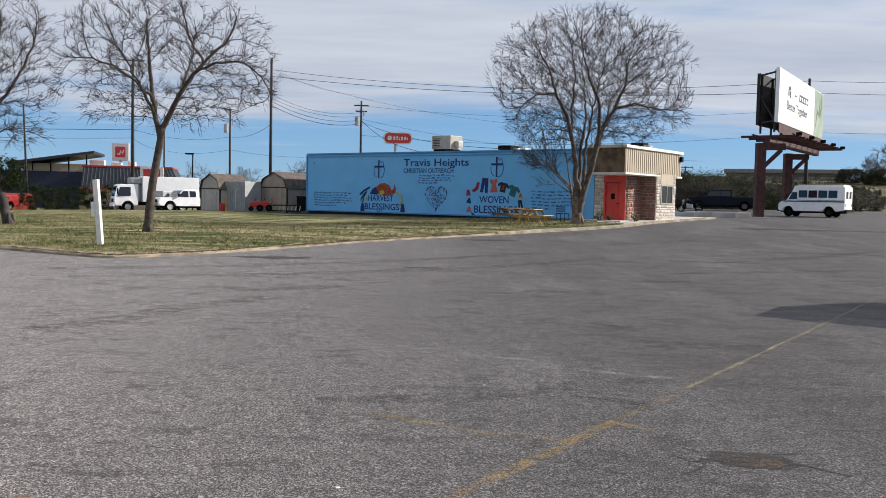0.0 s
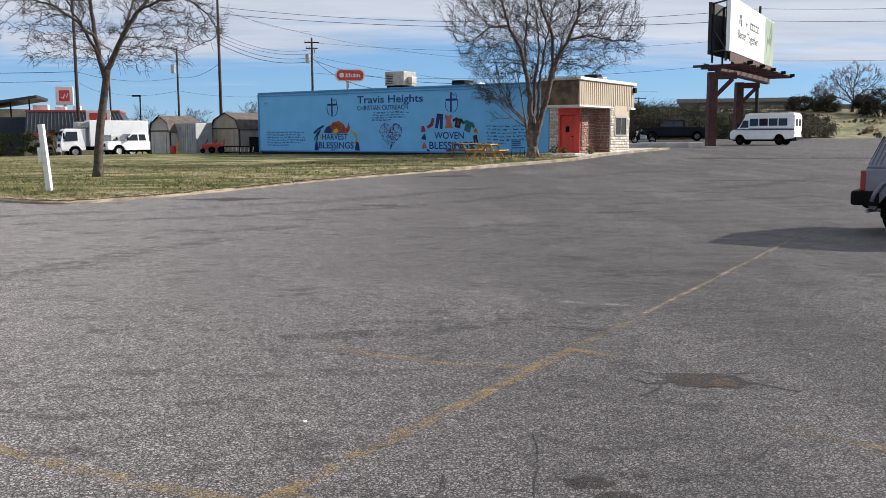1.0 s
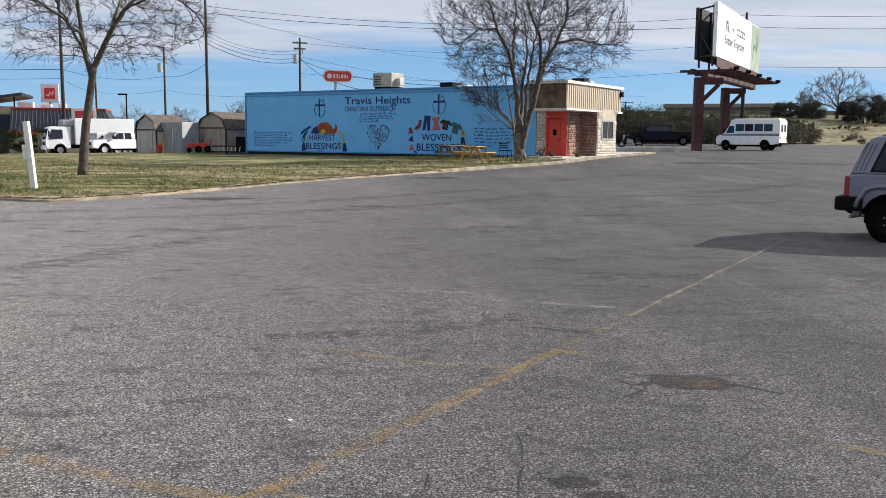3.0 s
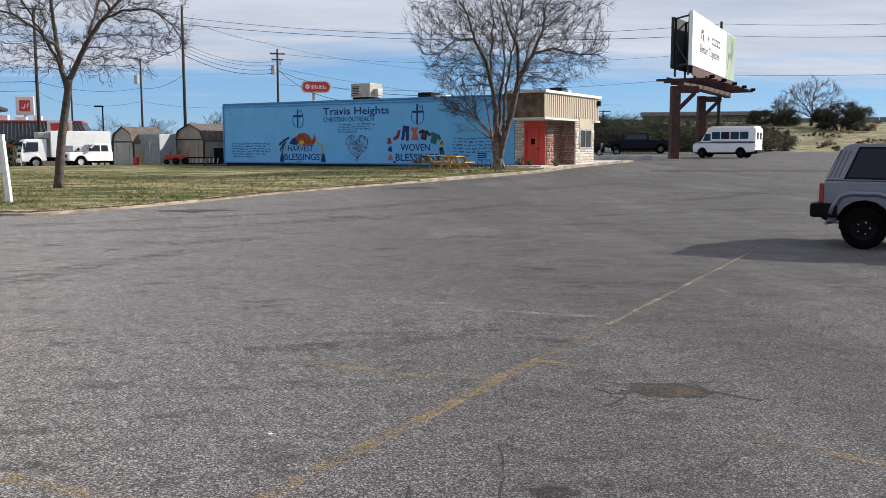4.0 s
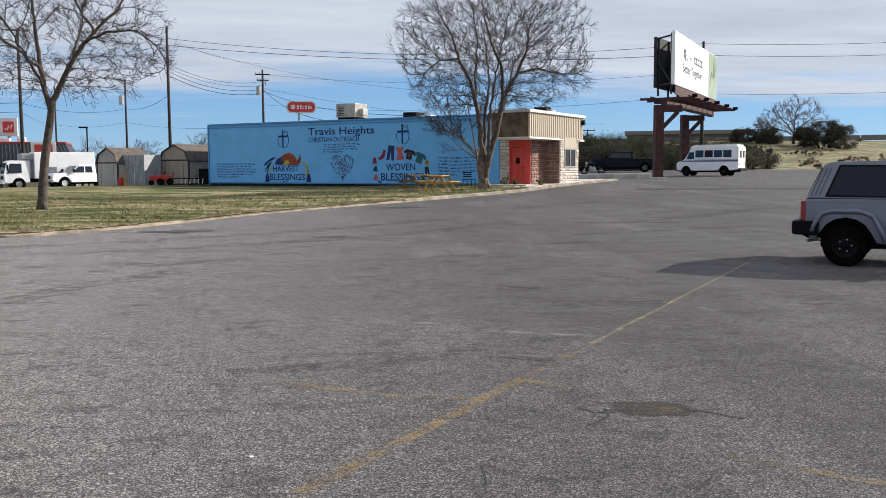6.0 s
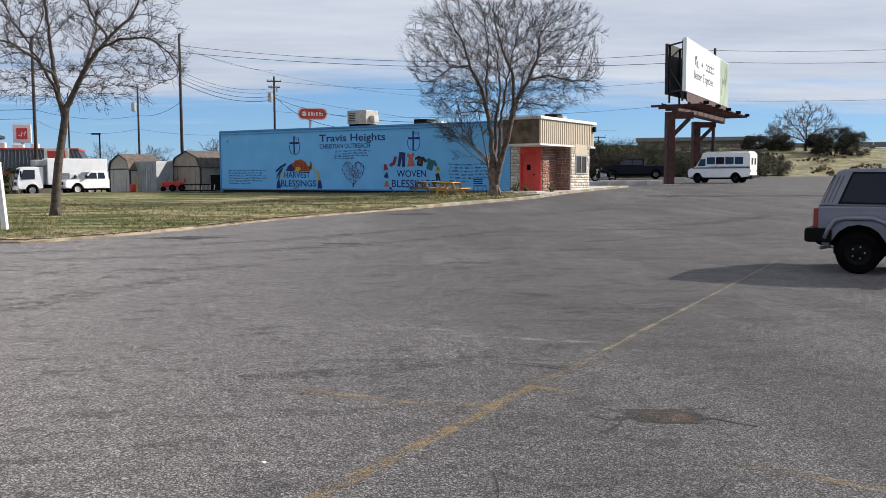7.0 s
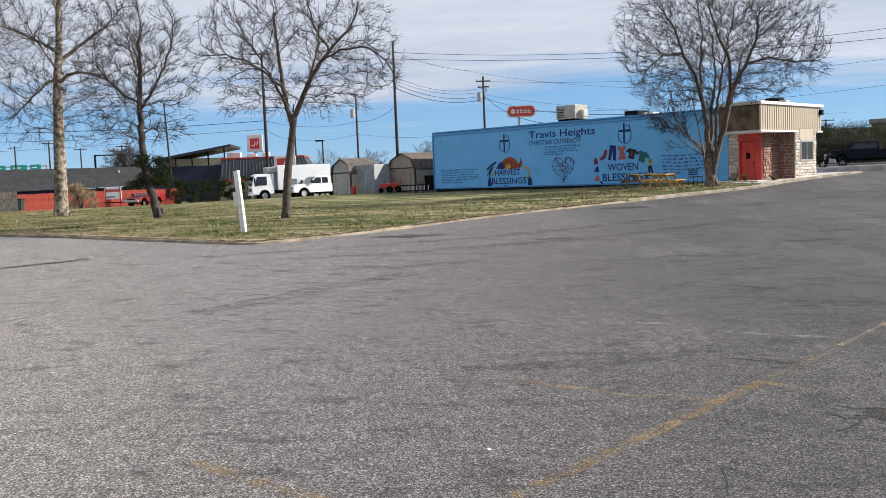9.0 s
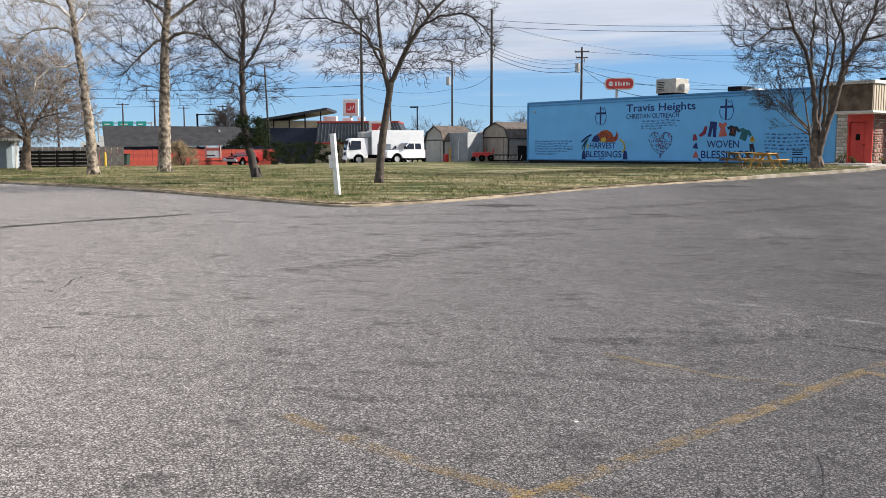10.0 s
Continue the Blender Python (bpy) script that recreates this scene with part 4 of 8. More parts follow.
roof_unit(polar(0.1, 57.6, TOP - 0.05), 1.45, 1.3, 0.85, 0.42, "galvanised air-conditioning unit on the flat roof", M_HVAC)
roof_unit(polar(4.0, 55.0, TOP - 0.05), 0.9, 1.0, 0.42, 0.16, "low dark vent unit on the flat roof", M_BLACK)
roof_unit(polar(4.9, 55.5, TOP - 0.05), 0.8, 0.8, 0.36, 0.1, "white roof vent box on the flat roof", M_WHITE)
roof_unit(polar(12.1, 52.0, TOP - 0.05), 0.75, 0.7, 0.40, 0.25, "dark roof vent on the flat roof", M_BLACK)
roof_unit(polar(-2.9, 60.2, TOP - 0.05), 0.9, 0.7, 0.22, 0.1, "white low roof hatch on the flat roof", M_WHITE)

# mural
M_MORANGE = mat("mural_rust_paint", (0.36, 0.075, 0.022), 0.75, var=0.3, scale=6, other=(0.17, 0.03, 0.012))
M_MYELLOW = mat("mural_yellow_paint", (0.50, 0.38, 0.05), 0.75)
M_MGREEN = mat("mural_teal_paint", (0.02, 0.13, 0.16), 0.75)
M_MPINK = mat("mural_coral_paint", (0.46, 0.12, 0.10), 0.75)
M_MRED = mat("mural_crimson_paint", (0.22, 0.02, 0.045), 0.75)
M_MBLACK = mat("mural_black_paint", (0.012, 0.012, 0.025), 0.75)


def letters_of(me):
    """One mesh for each letter of a line of text."""
    bm = bmesh.new()
    bm.from_mesh(me)
    bmesh.ops.remove_doubles(bm, verts=bm.verts, dist=1e-5)
    seen, islands = set(), []
    for f in bm.faces:
        if f in seen:
            continue
        todo, isl = [f], []
        seen.add(f)
        while todo:
            g = todo.pop()
            isl.append(g)
            for e in g.edges:
                for h in e.link_faces:
                    if h not in seen:
                        seen.add(h)
                        todo.append(h)
        xs = [v.co.x for g in isl for v in g.verts]
        islands.append([min(xs), max(xs), isl])
    islands.sort(key=lambda i: i[0])
    merged = []
    for a, b, isl in islands:
        if merged and min(b, merged[-1][1]) - max(a, merged[-1][0]) > 0.6 * min(b - a, merged[-1][1] - merged[-1][0]):
            merged[-1][1] = max(b, merged[-1][1])
            merged[-1][2] = merged[-1][2] + isl
        else:
            merged.append([a, b, isl])
    out = []
    for a, b, isl in merged:
        ms = Mesher()
        for g in isl:
            ms.add([v.co.copy() for v in g.verts], [tuple(range(len(g.verts)))])
        out.append(ms.mesh("letter", me.materials[0]))
    bm.free()
    return out


def lettering(body, u, z, width, size, bold=0.004, label=""):
    me = text_mesh(body, size, "LEFT", 0.002, bold)
    xs = [v.co.x for v in me.vertices]
    k = width / (max(xs) - min(xs))
    me.transform(Matrix.Diagonal((k, 1, 1, 1)))
    me.materials.append(M_NAVY)
    for piece in letters_of(me):
        ob = part("letter", piece, None, mural_wall, label)
        ob.matrix_basis = pose(u, -0.006, z, 90, 0, 0)


lettering("Travis Heights", 8.2, 3.52, 4.85, 0.62, 0.008, "navy hand-painted lettering")
lettering("CHRISTIAN OUTREACH", 8.2, 3.10, 3.75, 0.40, 0.004, "navy hand-painted lettering")
lettering("HARVEST", 5.35, 1.34, 2.05, 0.52, 0.006, "navy hand-painted lettering")
lettering("BLESSINGS", 5.05, 0.80, 2.8, 0.56, 0.007, "navy hand-painted lettering")
lettering("WOVEN", 13.85, 1.38, 2.0, 0.56, 0.006, "navy hand-painted lettering")
lettering("BLESSINGS", 13.45, 0.80, 2.95, 0.60, 0.007, "navy hand-painted lettering")


def flat(name, outline, material, label="", y=-0.004, t=0.004):
    """A painted shape on the wall from an outline of (u, z)."""
    ms = Mesher()
    k = len(outline)
    ms.add([(u, y - t, z) for u, z in outline] + [(u, y, z) for u, z in outline], [tuple(range(k))] + [(i, (i + 1) % k, (i + 1) % k + k, i + k) for i in range(k)])
    return part(name, ms, material, mural_wall, label)


def script_lines(u, z, width, rows, gap, seed):
    """Writing too small to read, as strokes."""
    rng = random.Random(seed)
    ms = Mesher()
    for r in range(rows):
        a = u + rng.uniform(0, 0.1)
        end = u + width * (rng.uniform(0.85, 1.0) if r < rows - 1 else rng.uniform(0.4, 0.6))
        while a < end:
            w = rng.uniform(0.12, 0.34)
            zz = z - r * gap + 0.02 * math.sin(a * 3)
            b = min(a + w, end)
            while a < b:
                h = rng.uniform(0.045, 0.095)
                ms.box((a, -0.006, zz), (a + 0.035, -0.001, zz + h))
                if rng.random() < 0.6:
                    k = rng.choice((0.0, h * 0.7))
                    ms.box((a, -0.0062, zz + k), (a + 0.07, -0.0012, zz + k + 0.025))
                a += 0.065
            a += 0.09
    part("small_writing", ms, M_NAVY, mural_wall, "small navy handwriting")["kind"] = "stuff"


script_lines(0.62, 1.78, 3.4, 6, 0.165, 1)
script_lines(9.3, 2.90, 2.75, 4, 0.145, 2)
script_lines(17.3, 2.02, 2.7, 6, 0.185, 3)
script_lines(6.1, 0.68, 0.9, 1, 0.1, 4)
script_lines(14.6, 0.66, 0.8, 1, 0.1, 5)


def cross(u, z):
    ms = Mesher().box((u - 0.05, -0.008, z - 0.55), (u + 0.06, -0.002, z + 0.58)).box((u - 0.36, -0.009, z + 0.10), (u + 0.40, -0.003, z + 0.22))
    part("painted_cross", ms, M_NAVY, mural_wall, "navy painted cross")
    ms = Mesher()
    arc = [(u + 0.12 + 0.34 * math.cos(a), z - 0.05 + 0.5 * math.sin(a)) for a in [0.5 - 0.28 * i for i in range(9)]]
    arc2 = [(u - 0.10 - 0.28 * math.cos(a), z - 0.08 + 0.42 * math.sin(a)) for a in [0.3 - 0.25 * i for i in range(8)]]
    arc3 = [(u + 0.1, z + 0.5), (u + 0.22, z + 0.38), (u + 0.34, z + 0.52), (u + 0.38, z + 0.3), (u + 0.44, z + 0.1)]
    for line in (arc, arc2, arc3):
        ms.tube([(a, -0.004, b) for a, b in line], 0.022, 4)
    part("painted_dove", ms, M_NAVY, mural_wall, "navy outline of a dove")


cross(6.20, 3.33)
cross(14.98, 3.42)

rng = random.Random(8)
ms, ms2 = Mesher(), Mesher()
for k in range(230):
    a = rng.uniform(0, 2 * math.pi)
    while rng.random() > 0.12 + 0.88 * abs(math.sin(a)):
        a = rng.uniform(0, 2 * math.pi)
    f = rng.choice((1.0, 1.0, 0.97, 0.8, 0.6, 0.4, 0.2))
    p = (10.72 + f * 0.050 * 16 * math.sin(a) ** 3 + rng.gauss(0, 0.02), 1.66 + f * 0.050 * (13 * math.cos(a) - 5 * math.cos(2 * a) - 2 * math.cos(3 * a) - math.cos(4 * a)) + rng.gauss(0, 0.02))
    w = rng.uniform(0.028, 0.042)
    m = pose(p[0], -0.004, p[1], 0, rng.uniform(0, 180), 0)
    (ms if rng.random() < 0.72 else ms2).box((-w, -0.004, -w * 0.6), (w, 0.002, w * 0.6), 0, m)
part("heart_of_handprints", ms, M_NAVY, mural_wall, "heart made of small navy prints")["kind"] = "stuff"
part("heart_accents", ms2, M_MRED, mural_wall)["kind"] = "stuff"

flat("cornucopia", [(5.55, 1.80), (5.9, 2.15), (6.3, 2.42), (6.75, 2.48), (7.1, 2.30), (7.28, 2.02), (7.42, 2.10), (7.50, 2.42), (7.62, 2.10), (7.55, 1.85), (7.30, 1.72), (6.9, 1.74), (6.5, 1.70), (6.0, 1.82)], M_MORANGE, "rust-coloured painted horn of plenty")
flat("painted_fruit", [(5.5, 1.78), (5.7, 2.08), (5.98, 2.22), (6.2, 1.95), (6.1, 1.72)], M_NAVY, y=-0.010)
flat("painted_fruit", [(6.25, 1.78), (6.35, 2.0), (6.6, 2.02), (6.72, 1.84), (6.5, 1.72)], M_MYELLOW, y=-0.010)
for pts, cm, w in (([(4.7, 1.75), (5.05, 2.0), (5.5, 2.2)], M_NAVY, 0.06), ([(4.9, 1.2), (5.0, 1.6), (5.25, 1.95)], M_MGREEN, 0.05), ([(5.2, 1.35), (5.25, 1.6)], M_MYELLOW, 0.06), ([(7.7, 1.9), (8.05, 1.7), (8.15, 1.35), (7.95, 1.1)], M_MYELLOW, 0.06), ([(4.85, 1.5), (4.98, 1.75), (5.2, 1.9)], M_NAVY, 0.05), ([(4.75, 1.3), (4.8, 1.55)], M_MGREEN, 0.04)):
    part("painted_stalk", Mesher().tube([(a, -0.004, b) for a, b in pts], w, 5), cm, mural_wall)
for u in (4.72, 8.0):
    flat("painted_figure", [(u, 0.68), (u + 0.02, 0.95), (u + 0.1, 1.18), (u + 0.25, 1.2), (u + 0.33, 0.95), (u + 0.36, 0.68)], M_NAVY)


def garment(kind, u, z, s, cm, turn=0.0):
    shapes = {
        "shirt": [(-0.2, -0.3), (0.2, -0.3), (0.2, 0.08), (0.34, -0.02), (0.42, 0.12), (0.18, 0.3), (0.06, 0.26), (-0.06, 0.26), (-0.18, 0.3), (-0.42, 0.12), (-0.34, -0.02), (-0.2, 0.08)],
        "trousers": [(-0.2, 0.4), (0.2, 0.4), (0.24, -0.4), (0.06, -0.4), (0.0, 0.12), (-0.08, -0.4), (-0.26, -0.4)],
        "dress": [(-0.25, -0.36), (0.25, -0.36), (0.12, 0.05), (0.24, 0.2), (0.18, 0.36), (0.06, 0.28), (-0.06, 0.28), (-0.18, 0.36), (-0.24, 0.2), (-0.12, 0.05)],
        "skirt": [(-0.26, -0.28), (0.26, -0.28), (0.14, 0.28), (-0.14, 0.28)],
        "sock": [(-0.28, -0.28), (-0.08, -0.34), (0.16, -0.1), (0.16, 0.36), (-0.04, 0.36), (-0.06, 0.0)],
        "hat": [(-0.24, -0.18), (0.24, -0.18), (0.16, 0.08), (0.08, 0.2), (0.0, 0.32), (-0.08, 0.2), (-0.16, 0.08)]}
    c, n = math.cos(turn), math.sin(turn)
    flat("painted_" + kind, [(u + s * (a * c - b * n), z + s * (a * n + b * c)) for a, b in shapes[kind]], cm, y=-0.005)


for row in (("skirt", 13.06, 1.95, 0.62, M_MRED, 0.1), ("sock", 13.62, 2.25, 0.95, M_MRED, -0.3), ("trousers", 14.2, 2.38, 1.05, M_NAVY, -0.1), ("dress", 14.82, 2.38, 1.1, M_MPINK, 0.05),
            ("shirt", 15.46, 2.28, 0.95, M_MBLACK, -0.2), ("shirt", 16.14, 2.08, 1.05, M_MGREEN, -0.35), ("hat", 16.62, 1.80, 0.70, M_MYELLOW, 0.0), ("trousers", 16.62, 1.34, 0.6, M_MBLACK, 0.2),
            ("hat", 13.12, 1.46, 0.72, M_NAVY, -0.2), ("hat", 13.14, 0.96, 0.78, M_MPINK, 0.0), ("sock", 16.80, 0.96, 0.45, M_MPINK, 0.4), ("sock", 13.45, 0.66, 0.5, M_NAVY, 1.0),
            ("dress", 15.46, 2.28, 0.4, M_MORANGE, -0.2), ("hat", 16.62, 1.84, 0.40, M_MORANGE, 0.0)):
    garment(*row)

# ---- billboard ----
PB = polar(19.25, 62.0)
bb = empty("billboard", Matrix.Translation((PB.x, PB.y, PB.z)), "two-post steel billboard with a white advertisement panel", "billboard")
# the panel's foot corners, from the near left to the far right
P0, P1 = polar(20.02, 61.0, 0) - PB, polar(22.5, 77.0, 0) - PB
P0.z = P1.z = 0
along = (P1 - P0).normalized()
face = Vector((along.y, -along.x, 0))
Z0, Z1 = 6.86 - PB.z, 10.30 - PB.z
plen = (P1 - P0).length
M_P = Matrix.Translation(P0) @ Matrix((( along.x, -face.x, 0, 0), (along.y, -face.y, 0, 0), (0, 0, 1, 0), (0, 0, 0, 1)))


def on_panel(name, ms, cm, label="", smooth=False, parent=None):
    ob = part(name, ms, cm, parent or bb, label, smooth)
    if parent is None:
        ob.matrix_basis = M_P
    return ob


panel = on_panel("panel", Mesher().box((0, -0.12, Z0), (plen, 0.12, Z1), 0.02), M_PANEL, "white printed advertisement panel")
M_SAGE = mat("pale_sage_print", (0.20, 0.27, 0.20), 0.6, var=0.15, scale=0.5, other=(0.30, 0.36, 0.29))
M_SAGE2 = mat("sage_print_figure", (0.10, 0.155, 0.10), 0.6, var=0.2, scale=1.2)
M_BACK = mat("dark_framework", (0.02, 0.02, 0.022), 0.8, var=0.2)
on_panel("printed_band", Mesher().box((plen * 0.76, -0.126, Z0 + 0.03), (plen - 0.02, -0.1225, Z1 - 0.03)), M_SAGE, "pale green printed end of the panel", parent=panel)
ms = Mesher()
ms.tube([(plen * 0.80, -0.13, Z0 + 0.7), (plen * 0.83, -0.13, Z0 + 1.9), (plen * 0.88, -0.13, Z0 + 1.7), (plen * 0.90, -0.13, Z0 + 2.9)], [0.10, 0.22, 0.25, 0.14], 8)
ms.tube([(plen * 0.90, -0.13, Z0 + 1.6), (plen * 0.94, -0.13, Z0 + 2.4), (plen * 0.92, -0.13, Z0 + 3.2)], [0.25, 0.2, 0.1], 8)
for i, v in enumerate(ms.v):
    ms.v[i] = (v[0], -0.130 + (v[1] + 0.13) * 0.01, v[2])
on_panel("printed_shape", ms, M_SAGE2, "green printed figure shape", parent=panel)
me = text_mesh("Better Together", 0.80, "LEFT", 0.002, 0.012)
me.materials.append(M_INK)
k = plen * 0.44 / max(v.co.x for v in me.vertices)
ob = part("slogan", me, None, panel, "dark printed slogan")
ob.matrix_basis = pose(plen * 0.15, -0.125, Z0 + 1.05, 90) @ Matrix.Diagonal((k, 1, 1, 1))
ms = Mesher()
for a, b, c, d in ((0.17, 0.19, 1.95, 2.55), (0.20, 0.225, 1.85, 2.3), (0.19, 0.215, 2.35, 2.6), (0.24, 0.25, 1.8, 2.0), (0.30, 0.345, 2.13, 2.2), (0.317, 0.328, 1.98, 2.35)):
    ms.box((plen * a, -0.128, Z0 + c), (plen * b, -0.1225, Z0 + d))
for i in range(5):
    a = 0.40 + i * 0.042
    ms.box((plen * a, -0.128, Z0 + 2.30), (plen * (a + 0.034), -0.1225, Z0 + 2.42)).box((plen * a, -0.128, Z0 + 1.92), (plen * (a + 0.034), -0.1225, Z0 + 2.04)).box((plen * a, -0.128, Z0 + 2.04), (plen * (a + 0.012), -0.1225, Z0 + 2.30))
part("emblem", ms, M_INK, panel, "dark printed emblem shapes")["kind"] = "stuff"
# second panel at the back, opening away, and the framework between
Q0 = polar(19.05, 62.6, 0) - PB
Q0.z = 0
ms = Mesher()
q1 = P1 - face * 0.45
ms.add([Q0 + Vector((0, 0, Z0 - 0.05)), q1 + Vector((0, 0, Z0)), q1 + Vector((0, 0, Z1)), Q0 + Vector((0, 0, Z1 - 0.15)),
        Q0 - face * 0.2 + Vector((0, 0, Z0 - 0.05)), q1 - face * 0.2 + Vector((0, 0, Z0)), q1 - face * 0.2 + Vector((0, 0, Z1)), Q0 - face * 0.2 + Vector((0, 0, Z1 - 0.15))],
       [(0, 1, 2, 3), (7, 6, 5, 4), (0, 4, 5, 1), (1, 5, 6, 2), (2, 6, 7, 3), (3, 7, 4, 0)])
part("rear_panel", ms, M_BACK, bb, "dark back of the second panel")
for k in range(7):
    f = k / 6
    a, b = P0.lerp(P1, f * 0.97 + 0.015) - face * 0.15, Q0.lerp(q1, f * 0.97 + 0.015)
    ms = Mesher()
    for z in (Z0 + 0.1, Z1 - 0.25):
        ms.beam(a + Vector((0, 0, z)), b + Vector((0, 0, z)), 0.08, 0.10)
    ms.beam(a + Vector((0, 0, Z0 + 0.1)), b + Vector((0, 0, (Z0 + Z1) / 2)), 0.06, 0.06)
    ms.beam(a + Vector((0, 0, Z0 - 0.6)), a + Vector((0, 0, Z1 - 0.1)), 0.10, 0.14)
    ms.beam(b + face * 0.05 + Vector((0, 0, Z0 - 0.6)), b + face * 0.05 + Vector((0, 0, Z1 - 0.3)), 0.10, 0.14)
    part("frame_upright", ms, M_BACK, bb)
# deck of joists with lamps on their ends
C0, C1 = (P0 + Q0) / 2, (P1 + q1) / 2
for k in range(9):
    c = C0.lerp(C1, k / 8 * 0.96 + 0.02)
    ms = Mesher().beam(c - face * 1.7 + Vector((0, 0, 6.02 - PB.z)), c + face * 1.9 + Vector((0, 0, 6.02 - PB.z)), 0.10, 0.16)
    j = part("deck_joist", ms, M_RUST, bb)
    if k % 2 == 0:
        part("panel_lamp", Mesher().box(tuple(c + face * 1.9 + Vector((-0.16, -0.12, 6.04 - PB.z))), tuple(c + face * 1.9 + Vector((0.16, 0.12, 6.26 - PB.z))), 0.03), M_BLACK, bb, "black flood lamp")
ms = Mesher()
for f in (-0.9, 0.9, 1.6):
    ms.beam(C0 + face * f + Vector((0, 0, 6.14 - PB.z)), C1 + face * f + Vector((0, 0, 6.14 - PB.z)), 0.12, 0.06)
part("walkway", ms, M_RUST, bb, "red-brown steel walkway")
part("apron", Mesher().beam(P0 + face * 0.05 + along * 0.5 + Vector((0, 0, 6.55 - PB.z)), P1 + face * 0.05 + Vector((0, 0, 6.55 - PB.z)), 0.06, 0.60), M_RUST, bb, "red-brown apron under the panel")
ms = Mesher().beam(C0 + Vector((0, 0, 5.75 - PB.z)), C1 + Vector((0, 0, 5.75 - PB.z)), 0.35, 0.42)
part("main_girder", ms, M_RUST, bb)
for q, d in ((polar(19.22, 62.0, 0), 0), (polar(20.76, 74.5, 0), 1)):
    g = ground_z(q.x, q.y) - PB.z
    c = Vector((q.x - PB.x, q.y - PB.y, 0))
    head = c + Vector((0.966, -0.26, 0)).normalized() * 1.5
    part("post", Mesher().beam(c + Vector((0, 0, g - 0.3)), c + Vector((0, 0, 5.60 - PB.z)), 0.55, 0.55), M_RUST, bb, "red-brown steel post")
    part("cantilever_arm", Mesher().beam(c + Vector((-0.25, 0.05, 5.35 - PB.z)), head + Vector((0, 0, 5.35 - PB.z)), 0.42, 0.42), M_RUST, bb)
    part("brace", Mesher().beam(c + Vector((0.05, 0, 3.9 - PB.z)), head + Vector((-0.25, 0.05, 5.15 - PB.z)), 0.24, 0.28), M_RUST, bb)
    part("base_plate", Mesher().box((c.x - 0.5, c.y - 0.5, g - 0.1), (c.x + 0.5, c.y + 0.5, g + 0.06), 0.02), M_CONC, bb)


# ---- vehicles ----
def slab(outline, half, bevel=0.03):
    """A side outline (x, z) drawn out across y, half(z) wide each way, with rounded rims."""
    bm = bmesh.new()
    a = [bm.verts.new((x, -half(z), z)) for x, z in outline]
    b = [bm.verts.new((x, half(z), z)) for x, z in outline]
    k = len(outline)
    f1, f2 = bm.faces.new(a), bm.faces.new(list(reversed(b)))
    for i in range(k):
        bm.faces.new((a[(i + 1) % k], a[i], b[i], b[(i + 1) % k]))
    if bevel:
        bmesh.ops.bevel(bm, geom=list(set(list(f1.edges) + list(f2.edges))), offset=bevel, segments=2, affect="EDGES", profile=0.6)
    return Mesher().bm(bm)


def arch(cx, r, z0, n=9):
    """Points of a wheel arch from behind to in front, for an outline that runs forward along the sill."""
    return [(cx + r * math.cos(math.pi - math.pi * i / (n - 1)), z0 + (r * 0.98) * math.sin(math.pi * i / (n - 1))) for i in range(n)]


def lathe_y(profile, n=24):
    """A ring of (radius, y) pairs turned round the y axis."""
    ms = Mesher()
    k = len(profile)
    ms.v = [(r * math.cos(2 * math.pi * i / n), y, r * math.sin(2 * math.pi * i / n)) for i in range(n) for r, y in profile]
    ms.f = [(i * k + j, i * k + j + 1, ((i + 1) % n) * k + j + 1, ((i + 1) % n) * k + j) for i in range(n) for j in range(k - 1)]
    return ms


def wheel(parent, x, y, r, w, rim_mat):
    s = 1 if y > 0 else -1
    hub = part("wheel", lathe_y([(0.0, s * w * 0.2), (r * 0.2, s * w * 0.22), (r * 0.2, -s * w * 0.4)], 10), M_BLACK, parent)
    hub.location = (x, y, r)
    h = w / 2
    part("tyre", lathe_y([(r * 0.58, -h * 0.9), (r * 0.80, -h), (r * 0.95, -h * 0.9), (r, -h * 0.6), (r, h * 0.6), (r * 0.95, h * 0.9), (r * 0.80, h), (r * 0.58, h * 0.9)]), M_RUBBER, hub, smooth=True)
    rim = part("rim", lathe_y([(r * 0.60, -h * 0.85), (r * 0.60, s * h * 0.92), (r * 0.54, s * h * 0.80), (r * 0.42, s * h * 0.45), (r * 0.30, s * h * 0.55), (r * 0.16, s * h * 0.66), (0.0, s * h * 0.68)]), rim_mat, hub, smooth=True)
    for k in range(5):
        a = k * 1.2566
        ms = Mesher().tube([(r * 0.28 * math.cos(a), s * h * 0.5, r * 0.28 * math.sin(a)), (r * 0.28 * math.cos(a), s * h * 0.72, r * 0.28 * math.sin(a))], r * 0.035, 6)
        part("wheel_nut", ms, M_STEEL, hub)


def pane(parent, outline, half, side, name="side_window", material=None, out=0.008, label=""):
    """A glass pane that lies on the side of the body."""
    k = len(outline)
    ms = Mesher().add([(x, side * (half(z) + o), z) for o in (out, -0.004) for x, z in outline],
                      [tuple(range(k))] + [(i, (i + 1) % k, (i + 1) % k + k, i + k) for i in range(k)])
    return part(name, ms, material or M_GLASS, parent, label)


